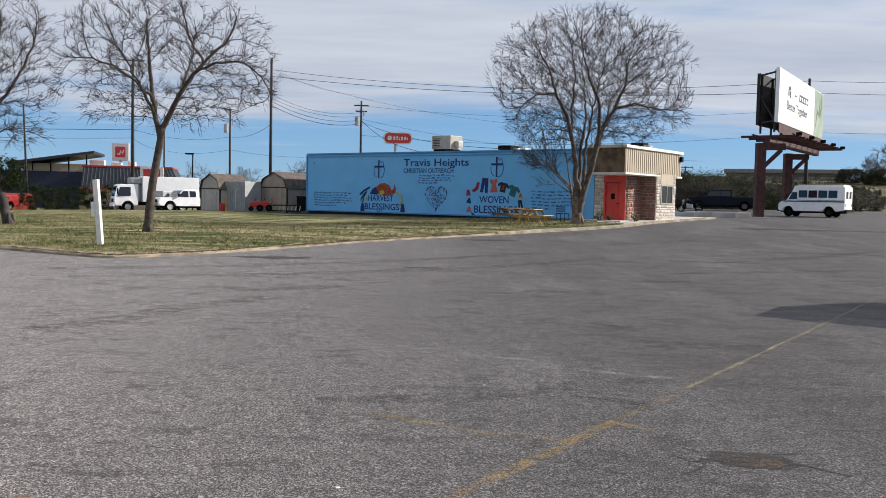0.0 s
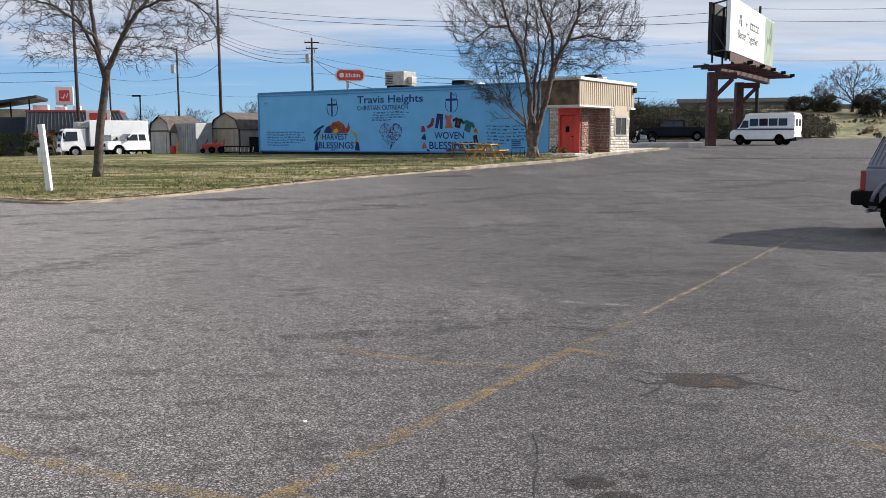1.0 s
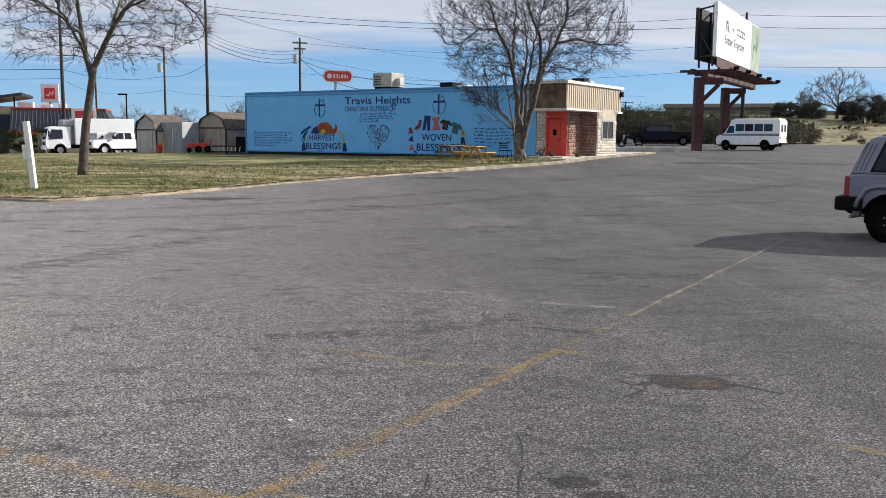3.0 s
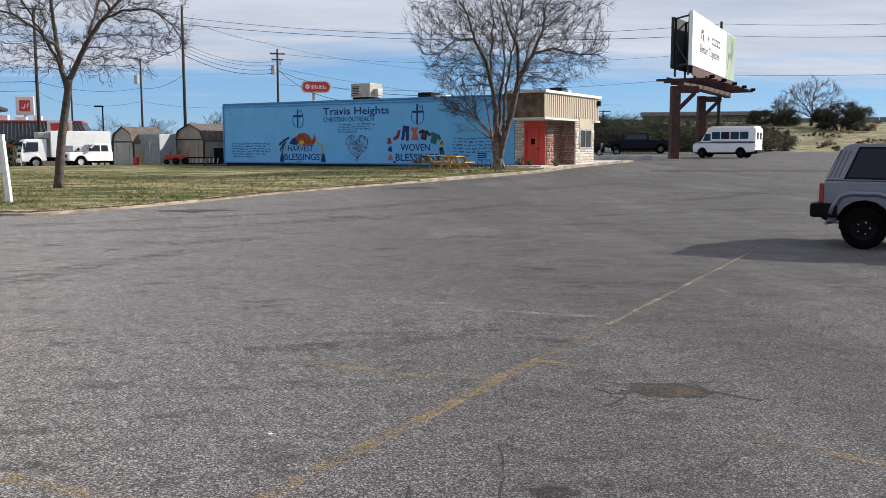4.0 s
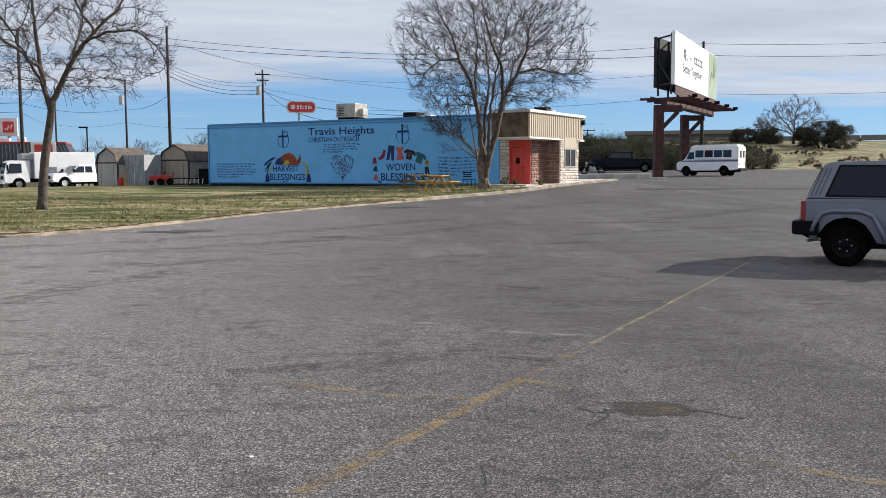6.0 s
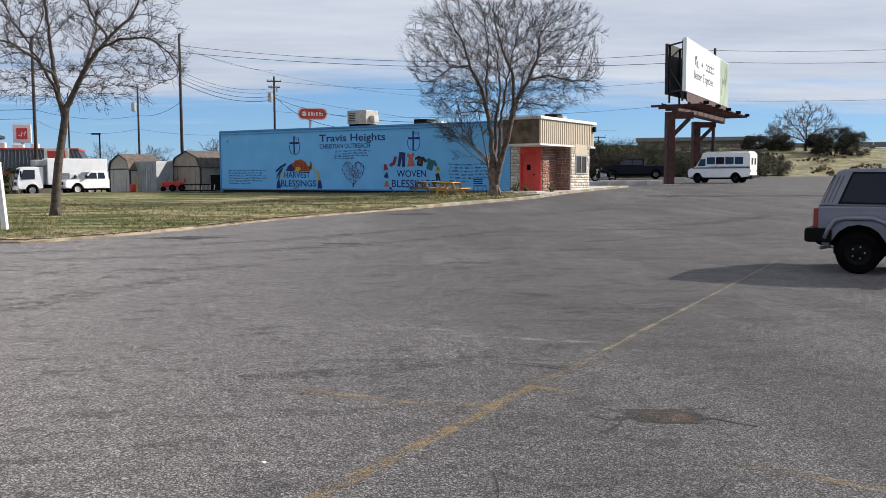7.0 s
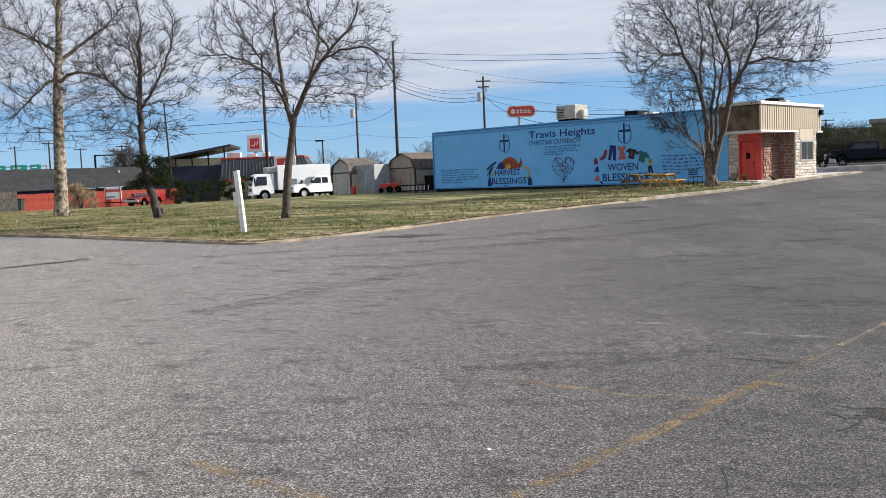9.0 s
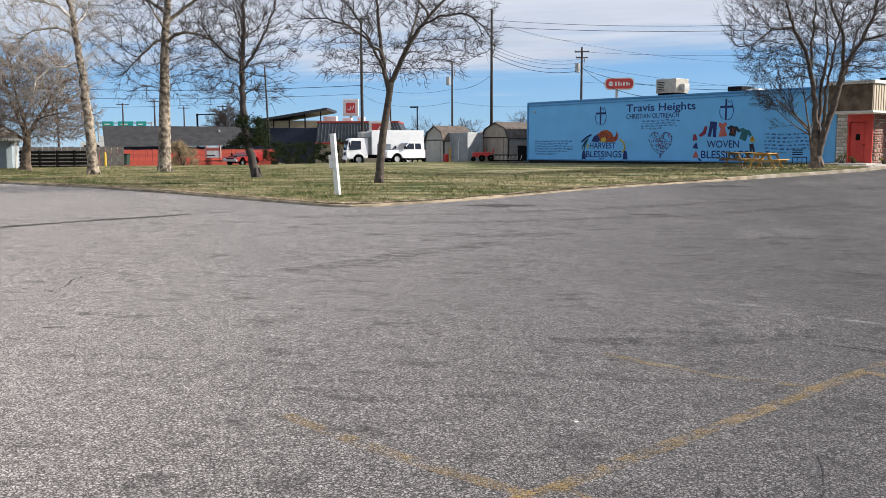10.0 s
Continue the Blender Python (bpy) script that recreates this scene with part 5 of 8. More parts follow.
def cross_pane(parent, x0, z0, w0, x1, z1, w1, name, material=None, out=0.01):
    """A pane across the body (windscreen, rear window) from a lower to an upper edge."""
    o = out if x1 < x0 else -out
    ms = Mesher().add([(x0 + o, -w0, z0), (x0 + o, w0, z0), (x1 + o, w1, z1), (x1 + o, -w1, z1), (x0 - o, -w0, z0), (x0 - o, w0, z0), (x1 - o, w1, z1), (x1 - o, -w1, z1)],
                      [(0, 1, 2, 3), (7, 6, 5, 4), (0, 4, 5, 1), (1, 5, 6, 2), (2, 6, 7, 3), (3, 7, 4, 0)])
    return part(name, ms, material or M_GLASS, parent)


M_TINT = glass_material("tinted_car_glass", (0.008, 0.011, 0.022))
M_TINT.node_tree.nodes["Principled BSDF"].inputs["Specular IOR Level"].default_value = 0.22
M_LAMP_R = mat("red_lamp_lens", (0.22, 0.012, 0.012), 0.2, var=0.05, bump=0)
M_LAMP_W = mat("clear_lamp_lens", (0.6, 0.6, 0.62), 0.15, var=0.05, bump=0)
M_RIM = mat("grey_alloy_rim", (0.10, 0.10, 0.105), 0.45, 0.6, var=0.1)
M_STEELW = mat("white_steel_rim", (0.5, 0.5, 0.5), 0.5, var=0.1)


def heading(az):
    return 90 - az


# boxy estate car in the next bay
def jeep():
    p = Vector((8.78, 12.37, 0))
    p.z = ground_z(p.x, p.y)
    car = empty("parked_car", Matrix.Translation(p) @ pose(0, 0, 0, 0, 0, math.degrees(math.atan2(-0.57, 0.82))) @ Matrix.Scale(0.95, 4), "pewter-grey boxy four-wheel-drive estate car on the asphalt", "car")
    half = lambda z: 0.86 - max(0, z - 1.01) * 0.24 - max(0, 0.62 - z) * 0.15
    low = [(-2.02, 0.50), (-1.90, 0.46)] + arch(-1.42, 0.43, 0.38) + [(-0.90, 0.36), (0.76, 0.36)] + arch(1.25, 0.43, 0.38) + [(1.76, 0.46), (2.05, 0.50), (2.08, 0.92), (1.95, 0.99), (0.78, 1.05), (-2.00, 1.05), (-2.06, 0.93)]
    body = part("body", slab(low, half, 0.035), M_SILVER, car, "pewter-grey painted body")
    green = [(-2.00, 1.05), (0.78, 1.05), (0.22, 1.58), (0.0, 1.615), (-0.9, 1.635), (-1.66, 1.62), (-1.76, 1.58)]
    part("cabin", slab(green, half, 0.03), M_SILVER, car, "pewter-grey roof and pillars")
    for s in (-1, 1):
        pane(car, [(-1.68, 1.11), (-0.86, 1.095), (-0.86, 1.54), (-1.52, 1.545)], half, s, "quarter_window", M_TINT)
        pane(car, [(-0.80, 1.095), (-0.12, 1.09), (-0.12, 1.535), (-0.80, 1.54)], half, s, "side_window", M_TINT)
        pane(car, [(-0.05, 1.09), (0.66, 1.085), (0.18, 1.52), (-0.05, 1.535)], half, s, "side_window", M_TINT)
        pane(car, [(-1.73, 1.08), (0.72, 1.065), (0.20, 1.555), (-1.54, 1.575)], half, s, "window_seal", M_BLACK, 0.004)
        for k in range(3):
            a = -1.94 + k * 0.06
            pane(car, [(a, 1.10), (a + 0.022, 1.10), (a + 0.175, 1.52), (a + 0.155, 1.52)], half, s, "pillar_vent", M_RIM, 0.003)
        for cx in (-1.42, 1.25):
            ms = Mesher().tube([(x, s * 0.885, z) for x, z in [(cx - 0.48, 0.54), (cx - 0.44, 0.66), (cx - 0.34, 0.82), (cx - 0.2, 0.865), (cx + 0.2, 0.865), (cx + 0.38, 0.80), (cx + 0.52, 0.54), (cx + 0.58, 0.38)]], 0.042, 6)
            part("wheel_flare", ms, M_SILVER, car, smooth=True)
        part("side_moulding", Mesher().box((-0.78, s * 0.86 - 0.02, 0.58), (0.66, s * 0.86 + 0.02, 0.68), 0.01), M_SILVER, car)
        part("sill", Mesher().box((-0.86, s * 0.78 - 0.06, 0.30), (0.74, s * 0.78 + 0.06, 0.40), 0.02), M_BLACK, car, "black sill")
        part("tail_lamp", Mesher().box((-2.075, s * 0.76 - 0.10, 0.70), (-2.0, s * 0.76 + 0.11, 1.01), 0.015), M_LAMP_R, car, "red tail lamp")
        part("head_lamp", Mesher().box((2.06, s * 0.62 - 0.15, 0.76), (2.12, s * 0.62 + 0.15, 0.94), 0.015), M_LAMP_W, car)
        part("door_handle", Mesher().box((-0.72, s * 0.87 - 0.015, 0.94), (-0.58, s * 0.87 + 0.015, 0.98), 0.008), M_BLACK, car)
        part("wing_mirror", Mesher().box((0.45, s * 0.95 - 0.10, 1.14), (0.58, s * 0.95 + 0.10, 1.28), 0.03), M_BLACK, car)
        for x in (-1.42, 1.25):
            wheel(car, x, s * 0.735, 0.33, 0.215, M_BLACK)
    cross_pane(car, -1.985, 1.10, 0.70, -1.80, 1.53, 0.62, "rear_window", M_TINT)
    cross_pane(car, 0.76, 1.09, 0.72, 0.28, 1.55, 0.62, "windscreen")
    part("rear_bumper", Mesher().box((-2.20, -0.88, 0.48), (-1.98, 0.88, 0.70), 0.04).box((-2.16, -0.91, 0.48), (-1.80, -0.84, 0.70), 0.02).box((-2.16, 0.84, 0.48), (-1.80, 0.91, 0.70), 0.02), M_BLACK, car, "black rear bumper")
    part("front_bumper", Mesher().box((2.04, -0.88, 0.50), (2.22, 0.88, 0.68), 0.03), M_BLACK, car, "black front bumper")
    part("grille", Mesher().box((2.07, -0.42, 0.74), (2.11, 0.42, 0.96), 0.01), M_BLACK, car)
    part("tow_hitch", Mesher().tube([(-1.80, 0, 0.40), (-2.06, 0, 0.40), (-2.12, 0, 0.43)], 0.03, 8), M_BLACK, car)
    part("exhaust", Mesher().tube([(-1.5, -0.5, 0.36), (-1.85, -0.6, 0.40), (-1.98, -0.74, 0.38)], 0.028, 8), M_STEEL, car)
    part("number_plate", Mesher().box((-2.10, -0.16, 0.78), (-2.055, 0.16, 0.92)), M_WHITE, car)
    part("underbody", Mesher().box((-1.8, -0.62, 0.27), (1.9, 0.62, 0.50), 0.04), M_BLACK, car)
    for cx in (-1.42, 1.25):
        part("wheel_housing", Mesher().box((cx - 0.44, -0.60, 0.40), (cx + 0.44, 0.60, 0.86), 0.04), M_BLACK, car, "black wheel housing")
    return car


jeep()


def van_like(name, p, az, paint, label, category, L, W, H, hood, belt, kind, r=0.37, zs=0.0):
    """Pickup, van or lorry seen from afar: lower body with arches, cab, glass, lamps and wheels."""
    car = empty(name, Matrix.Translation(p) @ pose(0, 0, zs, 0, 0, heading(az)), label, category)
    half = lambda z: W / 2 - max(0, z - belt) * 0.16
    fx, rx = L / 2 - 0.85, -L / 2 + 1.05
    low = [(-L / 2, 0.5)] + [(rx - 0.5, 0.45)] + arch(rx, 0.45, 0.42) + [(fx - 0.5, 0.42)] + arch(fx, 0.45, 0.42) + [(L / 2 - 0.1, 0.45), (L / 2, 0.55), (L / 2, hood - 0.12), (L / 2 - 0.12, hood)]
    cab_f = L / 2 - (1.25 if kind != "lorry" else 0.12)
    low += [(cab_f + 0.05, belt), (-L / 2, belt)]
    part("body", slab(low, half, 0.04), paint, car)
    if kind == "pickup":
        c0, c1 = -L / 2 + 2.0, cab_f
        cab = [(c0, belt), (c1, belt), (c1 - 0.62, H - 0.05), (c1 - 0.8, H), (c0 + 0.12, H), (c0 + 0.03, H - 0.08)]
    else:
        c0, c1 = -L / 2, cab_f
        cab = [(c0, belt), (c1, belt), (c1 - 0.55, H - 0.06), (c1 - 0.8, H), (c0 + 0.08, H), (c0, H - 0.08)]
    part("cabin", slab(cab, half, 0.04), paint, car)
    for s in (-1, 1):
        if kind == "pickup":
            m = (c0 + c1) / 2 - 0.15
            pane(car, [(c0 + 0.15, belt + 0.05), (m - 0.05, belt + 0.05), (m - 0.05, H - 0.12), (c0 + 0.2, H - 0.12)], half, s)
            pane(car, [(m + 0.03, belt + 0.05), (c1 - 0.14, belt + 0.05), (c1 - 0.62, H - 0.12), (m + 0.03, H - 0.12)], half, s)
        else:
            pane(car, [(c1 - 1.35, belt + 0.05), (c1 - 0.14, belt + 0.05), (c1 - 0.56, H - 0.14), (c1 - 1.35, H - 0.14)], half, s)
        part("head_lamp", Mesher().box((L / 2 - 0.06, s * (W / 2 - 0.22) - 0.14, hood - 0.34), (L / 2 + 0.02, s * (W / 2 - 0.22) + 0.14, hood - 0.14), 0.02), M_LAMP_W, car)
        part("wing_mirror", Mesher().box((c1 - 0.25, s * (W / 2 + 0.12) - 0.09, belt + 0.05), (c1 - 0.13, s * (W / 2 + 0.12) + 0.09, belt + 0.30), 0.03), M_BLACK, car)
        for x in (rx, fx):
            wheel(car, x, s * (W / 2 - 0.13), r, 0.24, M_RIM if paint is not M_CARWHITE else M_STEELW)
    cross_pane(car, c1 - 0.03, belt + 0.04, W / 2 - 0.14, c1 - 0.56, H - 0.1, W / 2 - 0.22, "windscreen")
    part("front_bumper", Mesher().box((L / 2 - 0.08, -W / 2, 0.42), (L / 2 + 0.10, W / 2, 0.62), 0.04), M_STEEL, car)
    part("grille", Mesher().box((L / 2 - 0.02, -W / 2 + 0.4, 0.66), (L / 2 + 0.03, W / 2 - 0.4, hood - 0.12), 0.02), M_BLACK, car)
    for cx in (rx, fx):
        part("wheel_housing", Mesher().box((cx - 0.48, -W / 2 + 0.28, 0.36), (cx + 0.48, W / 2 - 0.28, 0.9)), M_BLACK, car)
    part("underbody", Mesher().box((-L / 2 + 0.2, -W / 2 + 0.3, 0.28), (L / 2 - 0.3, W / 2 - 0.3, 0.5)), M_BLACK, car)
    return car


# small white bus behind the billboard
def bus():
    p = polar(22.35, 67.5)
    car = empty("shuttle_bus", Matrix.Translation(p) @ pose(0, 0, 0, 0, 0, heading(-50.6)) @ Matrix.Diagonal((0.82, 0.88, 0.88, 1)), "small white shuttle bus with a blue stripe", "bus")
    half = lambda z: 1.03 - max(0, z - 2.1) * 0.15
    L = 5.35
    low = [(-L / 2, 0.55), (-2.2, 0.48)] + arch(-1.45, 0.48, 0.44) + [(0.9, 0.44)] + arch(1.85, 0.46, 0.44) + [(2.45, 0.45), (2.68, 0.5), (2.70, 0.95), (2.60, 1.12), (1.98, 1.28), (1.62, 1.86), (1.50, 2.0), (1.45, 2.34), (1.35, 2.42), (-2.5, 2.42), (-L / 2, 2.30)]
    part("body", slab(low, half, 0.05), M_CARWHITE, car, "white painted body")
    m_stripe = mat("navy_stripe", (0.03, 0.04, 0.10), 0.4, var=0.05)
    for s in (-1, 1):
        for k in range(4):
            x = 1.02 - k * 0.80
            pane(car, [(x - 0.70, 1.50), (x, 1.50), (x, 2.06), (x - 0.70, 2.06)], half, s)
        pane(car, [(1.14, 1.36), (1.82, 1.36), (1.56, 1.92), (1.14, 1.92)], half, s, "cab_window")
        pane(car, [(-L / 2 + 0.02, 1.16), (2.3, 1.16), (2.2, 1.25), (-L / 2 + 0.02, 1.25)], half, s, "stripe", m_stripe, 0.006)
        pane(car, [(-L / 2 + 0.02, 1.28), (1.1, 1.28), (1.1, 1.31), (-L / 2 + 0.02, 1.31)], half, s, "stripe", m_stripe, 0.006)
        part("tail_lamp", Mesher().box((-L / 2 - 0.02, s * 0.86 - 0.07, 0.85), (-L / 2 + 0.02, s * 0.86 + 0.07, 1.05), 0.01), M_LAMP_R, car)
        part("wing_mirror", Mesher().box((1.9, s * 1.2 - 0.1, 1.4), (2.0, s * 1.2 + 0.1, 1.75), 0.03), M_BLACK, car)
        part("rear_window", Mesher().box((-L / 2 - 0.012, s * 0.42 - 0.26, 1.45), (-L / 2 + 0.01, s * 0.42 + 0.26, 2.0), 0.004), M_GLASS, car)
        for x in (-1.45, 1.85):
            wheel(car, x, s * 0.88, 0.37, 0.24, M_BLACK)
    cross_pane(car, 1.96, 1.34, 0.85, 1.62, 1.86, 0.80, "windscreen")
    part("roof_edge", Mesher().box((-2.55, -0.92, 2.40), (1.2, 0.92, 2.50), 0.05), M_WHITE, car)
    part("rear_bumper", Mesher().box((-L / 2 - 0.16, -1.0, 0.42), (-L / 2, 1.0, 0.62), 0.03), M_BLACK, car)
    part("front_bumper", Mesher().box((2.66, -0.95, 0.42), (2.82, 0.95, 0.62), 0.03), M_BLACK, car)
    part("grille", Mesher().box((2.68, -0.5, 0.66), (2.72, 0.5, 0.95), 0.01), M_BLACK, car)
    part("underbody", Mesher().box((-2.4, -0.7, 0.3), (2.4, 0.7, 0.5)), M_BLACK, car)
    for cx in (-1.45, 1.85):
        part("wheel_housing", Mesher().box((cx - 0.5, -0.72, 0.4), (cx + 0.5, 0.72, 0.96)), M_BLACK, car)


bus()
M_NAVYCAR = mat("black_blue_car_paint", (0.006, 0.008, 0.016), 0.35, var=0.05, bump=0, spec=0.15)
M_REDCAR = mat("red_car_paint", (0.22, 0.012, 0.012), 0.3, var=0.05, bump=0)
van_like("pickup_truck", polar(17.15, 78), -74, M_NAVYCAR, "dark navy crew-cab pickup truck parked by the hedge", "pickup truck", 5.5, 1.95, 1.72, 1.10, 1.12, "pickup", 0.38)
van_like("pickup_truck", polar(-15.95, 70.5), -128, M_CARWHITE, "white pickup truck parked beside the sheds", "pickup truck", 5.0, 1.9, 1.66, 1.02, 1.05, "pickup", 0.36)
red = van_like("parked_car", polar(-26.5, 88), -168, M_REDCAR, "small red hatchback parked by the red fence", "car", 3.9, 1.65, 1.32, 0.85, 0.88, "van", 0.30)
# lorry with a refrigerated box, and a trailer behind
lorry = empty("delivery_lorry", Matrix.Translation(polar(-19.55, 73.5)) @ pose(0, 0, 0, 0, 0, heading(-118)), "white cab-over lorry with a refrigerated box body", "lorry")
lh = lambda z: 0.98 - max(0, z - 1.2) * 0.10
part("cab", slab([(-0.85, 0.55)] + arch(-0.1, 0.46, 0.46) + [(0.78, 0.46), (0.88, 0.56), (0.88, 1.12), (0.66, 2.0), (0.5, 2.1), (-0.85, 2.1)], lh, 0.05), M_CARWHITE, lorry)
for s in (-1, 1):
    pane(lorry, [(-0.30, 1.22), (0.66, 1.18), (0.46, 1.88), (-0.30, 1.88)], lh, s)
    wheel(lorry, -0.1, s * 0.86, 0.38, 0.24, M_STEELW)
    part("head_lamp", Mesher().box((0.84, s * 0.72 - 0.16, 0.72), (0.91, s * 0.72 + 0.16, 0.92), 0.02), M_LAMP_W, lorry)
    part("wing_mirror", Mesher().box((0.62, s * 1.12 - 0.08, 1.35), (0.72, s * 1.12 + 0.08, 1.8), 0.03), M_BLACK, lorry)
cross_pane(lorry, 0.86, 1.16, 0.86, 0.68, 1.92, 0.78, "windscreen")
part("front_bumper", Mesher().box((0.84, -0.95, 0.4), (0.98, 0.95, 0.62), 0.03), M_CARWHITE, lorry)
part("grille", Mesher().box((0.87, -0.5, 0.72), (0.905, 0.5, 0.98), 0.01), M_BLACK, lorry)
part("box_body", Mesher().box((-5.4, -1.08, 0.78), (-1.15, 1.08, 2.72), 0.04), M_CARWHITE, lorry, "white box body")
part("cooling_unit", Mesher().box((-1.15, -0.85, 2.14), (-0.30, 0.85, 2.62), 0.08), M_STEEL, lorry, "grey cooling unit over the cab")
part("chassis", Mesher().box((-5.3, -0.5, 0.5), (0.2, 0.5, 0.78)), M_BLACK, lorry)
for s in (-1, 1):
    wheel(lorry, -4.2, s * 0.9, 0.38, 0.24, M_STEELW)
m_grey = mat("grey_steel_box", (0.33, 0.35, 0.37), 0.5, 0.3, var=0.1)
gen = empty("generator_cabinet", Matrix.Translation(polar(-17.5, 71.5)) @ Matrix.Scale(0.8, 4) @ pose(0, 0, 0, 0, 0, -20), "grey steel cabinet trailer beside the lorry", "trailer")
part("casing", Mesher().box((-0.85, -0.7, 0.4), (0.85, 0.7, 1.95), 0.05), m_grey, gen)
for k in range(4):
    part("cover", Mesher().box((-0.6 + (k % 2) * 0.65, -0.715, 0.7 + (k // 2) * 0.6), (-0.1 + (k % 2) * 0.65, -0.70, 1.1 + (k // 2) * 0.6)), M_STEEL, gen)
for s in (-1, 1):
    wheel(gen, 0.0, s * 0.75, 0.32, 0.2, M_STEELW)
tank = empty("white_tank_trailer", Matrix.Translation(polar(-16.7, 77)) @ pose(0, 0, 0, 0, 0, 60), "rounded white trailer behind the pickup truck", "trailer")
part("body", Mesher().tube([(-2.2, 0, 1.2), (-1.9, 0, 1.3), (1.9, 0, 1.3), (2.3, 0, 1.15)], [0.5, 0.92, 0.92, 0.45], 16), M_CARWHITE, tank, smooth=True)
for s in (-1, 1):
    wheel(tank, -0.4, s * 0.8, 0.34, 0.2, M_STEELW)
part("chassis", Mesher().box((-2.2, -0.4, 0.34), (2.4, 0.4, 0.55)), M_BLACK, tank)


# ---- sheds beside the building ----
def gambrel_shed(p, turn, w, d, h, wall, roof, trim, label):
    sh = empty("garden_shed", Matrix.Translation(p) @ pose(0, 0, 0, 0, 0, turn), label, "shed", "garden sheds")
    a, e = w / 2, h * 0.62
    prof = [(-a, 0), (a, 0), (a, e), (a * 0.78, h * 0.84), (0, h), (-a * 0.78, h * 0.84), (-a, e)]
    part("wall", Mesher().prism(prof, 1, -d / 2, d / 2), wall, sh)
    ms = Mesher()
    top = [(a + 0.06, e - 0.05), (a * 0.78 + 0.02, h * 0.84 + 0.04), (0, h + 0.05), (-a * 0.78 - 0.02, h * 0.84 + 0.04), (-a - 0.06, e - 0.05)]
    low = [(x * 0.985, z - 0.045) for x, z in top]
    ms.prism(top + list(reversed(low)), 1, -d / 2 - 0.08, d / 2 + 0.08)
    part("roof", ms, roof, sh, "brown shingle gambrel roof")
    ms = Mesher()
    for (x0, z0), (x1, z1) in zip(top, top[1:]):
        ms.beam((x0, -d / 2 - 0.09, z0 - 0.05), (x1, -d / 2 - 0.09, z1 - 0.05), 0.03, 0.09, (0, 1, 0))
    part("barge_board", ms, trim, sh)
    part("gable_rail", Mesher().box((-a, -d / 2 - 0.03, e - 0.02), (a, -d / 2, e + 0.05)), trim, sh)
    for s in (-1, 1):
        part("corner_board", Mesher().box((s * a - 0.04, -d / 2 - 0.03, 0), (s * a + 0.04, -d / 2 + 0.06, e)), trim, sh)
    part("door", Mesher().box((-a * 0.6, -d / 2 - 0.02, 0.08), (a * 0.6, -d / 2 - 0.003, e - 0.06), 0.006), wall, sh)
    ms = Mesher()
    for k in range(7):
        ms.box((-a * 0.98 + k * a * 0.32, -d / 2 - 0.006, 0.05), (-a * 0.98 + k * a * 0.32 + 0.015, -d / 2 + 0.01, e - 0.02))
    part("siding_groove", ms, M_DARK, sh)
    return sh


M_SHED = mat("taupe_shed_siding", (0.36, 0.31, 0.255), 0.8, var=0.1, scale=2)
M_SHED_G = mat("grey_shed_siding", (0.44, 0.42, 0.39), 0.8, var=0.1, scale=2)
M_SHINGLE = mat("brown_shingle", (0.125, 0.100, 0.085), 0.95, var=0.25, scale=3, fine=25)
M_TRIMD = mat("dark_brown_trim", (0.035, 0.026, 0.022), 0.8)
gambrel_shed(polar(-13.65, 64.6), -38, 2.05, 2.6, 2.58, M_SHED_G, M_SHINGLE, M_TRIMD, "grey gambrel garden shed with a brown shingle roof")
gambrel_shed(polar(-9.75, 64.2), -36, 2.6, 3.0, 2.75, M_SHED, M_SHINGLE, M_TRIMD, "taupe gambrel garden shed with dark trim")
M_STL = mat("grey_ribbed_steel", (0.33, 0.35, 0.37), 0.5, 0.1, var=0.1)
box = empty("storage_container", Matrix.Translation(polar(-12.6, 63.4)) @ pose(0, 0, 0, 0, 0, -30), "grey steel storage box between the sheds", "container")
part("body", Mesher().box((-0.9, -0.8, 0.05), (0.9, 0.8, 2.1), 0.02), M_STL, box)
for k in range(9):
    part("rib", Mesher().box((-0.86 + k * 0.2, -0.83, 0.1), (-0.80 + k * 0.2, -0.80, 2.05)), M_STL, box)
part("locking_bar", Mesher().tube([(0.1, -0.85, 0.2), (0.1, -0.85, 1.5), (0.25, -0.85, 1.6)], 0.02, 6), M_WHITE, box, "white locking bar")
box2 = empty("storage_container", Matrix.Translation(polar(-11.3, 66.5)) @ pose(0, 0, 0, 0, 0, -30), "dull grey tank with white fittings behind the sheds", "container")
part("body", Mesher().box((-0.9, -0.7, 0.0), (0.9, 0.7, 1.85), 0.05), M_STL, box2)
part("white_fitting", Mesher().box((-0.2, -0.5, 1.85), (0.75, 0.5, 2.3), 0.08), M_WHITE, box2)

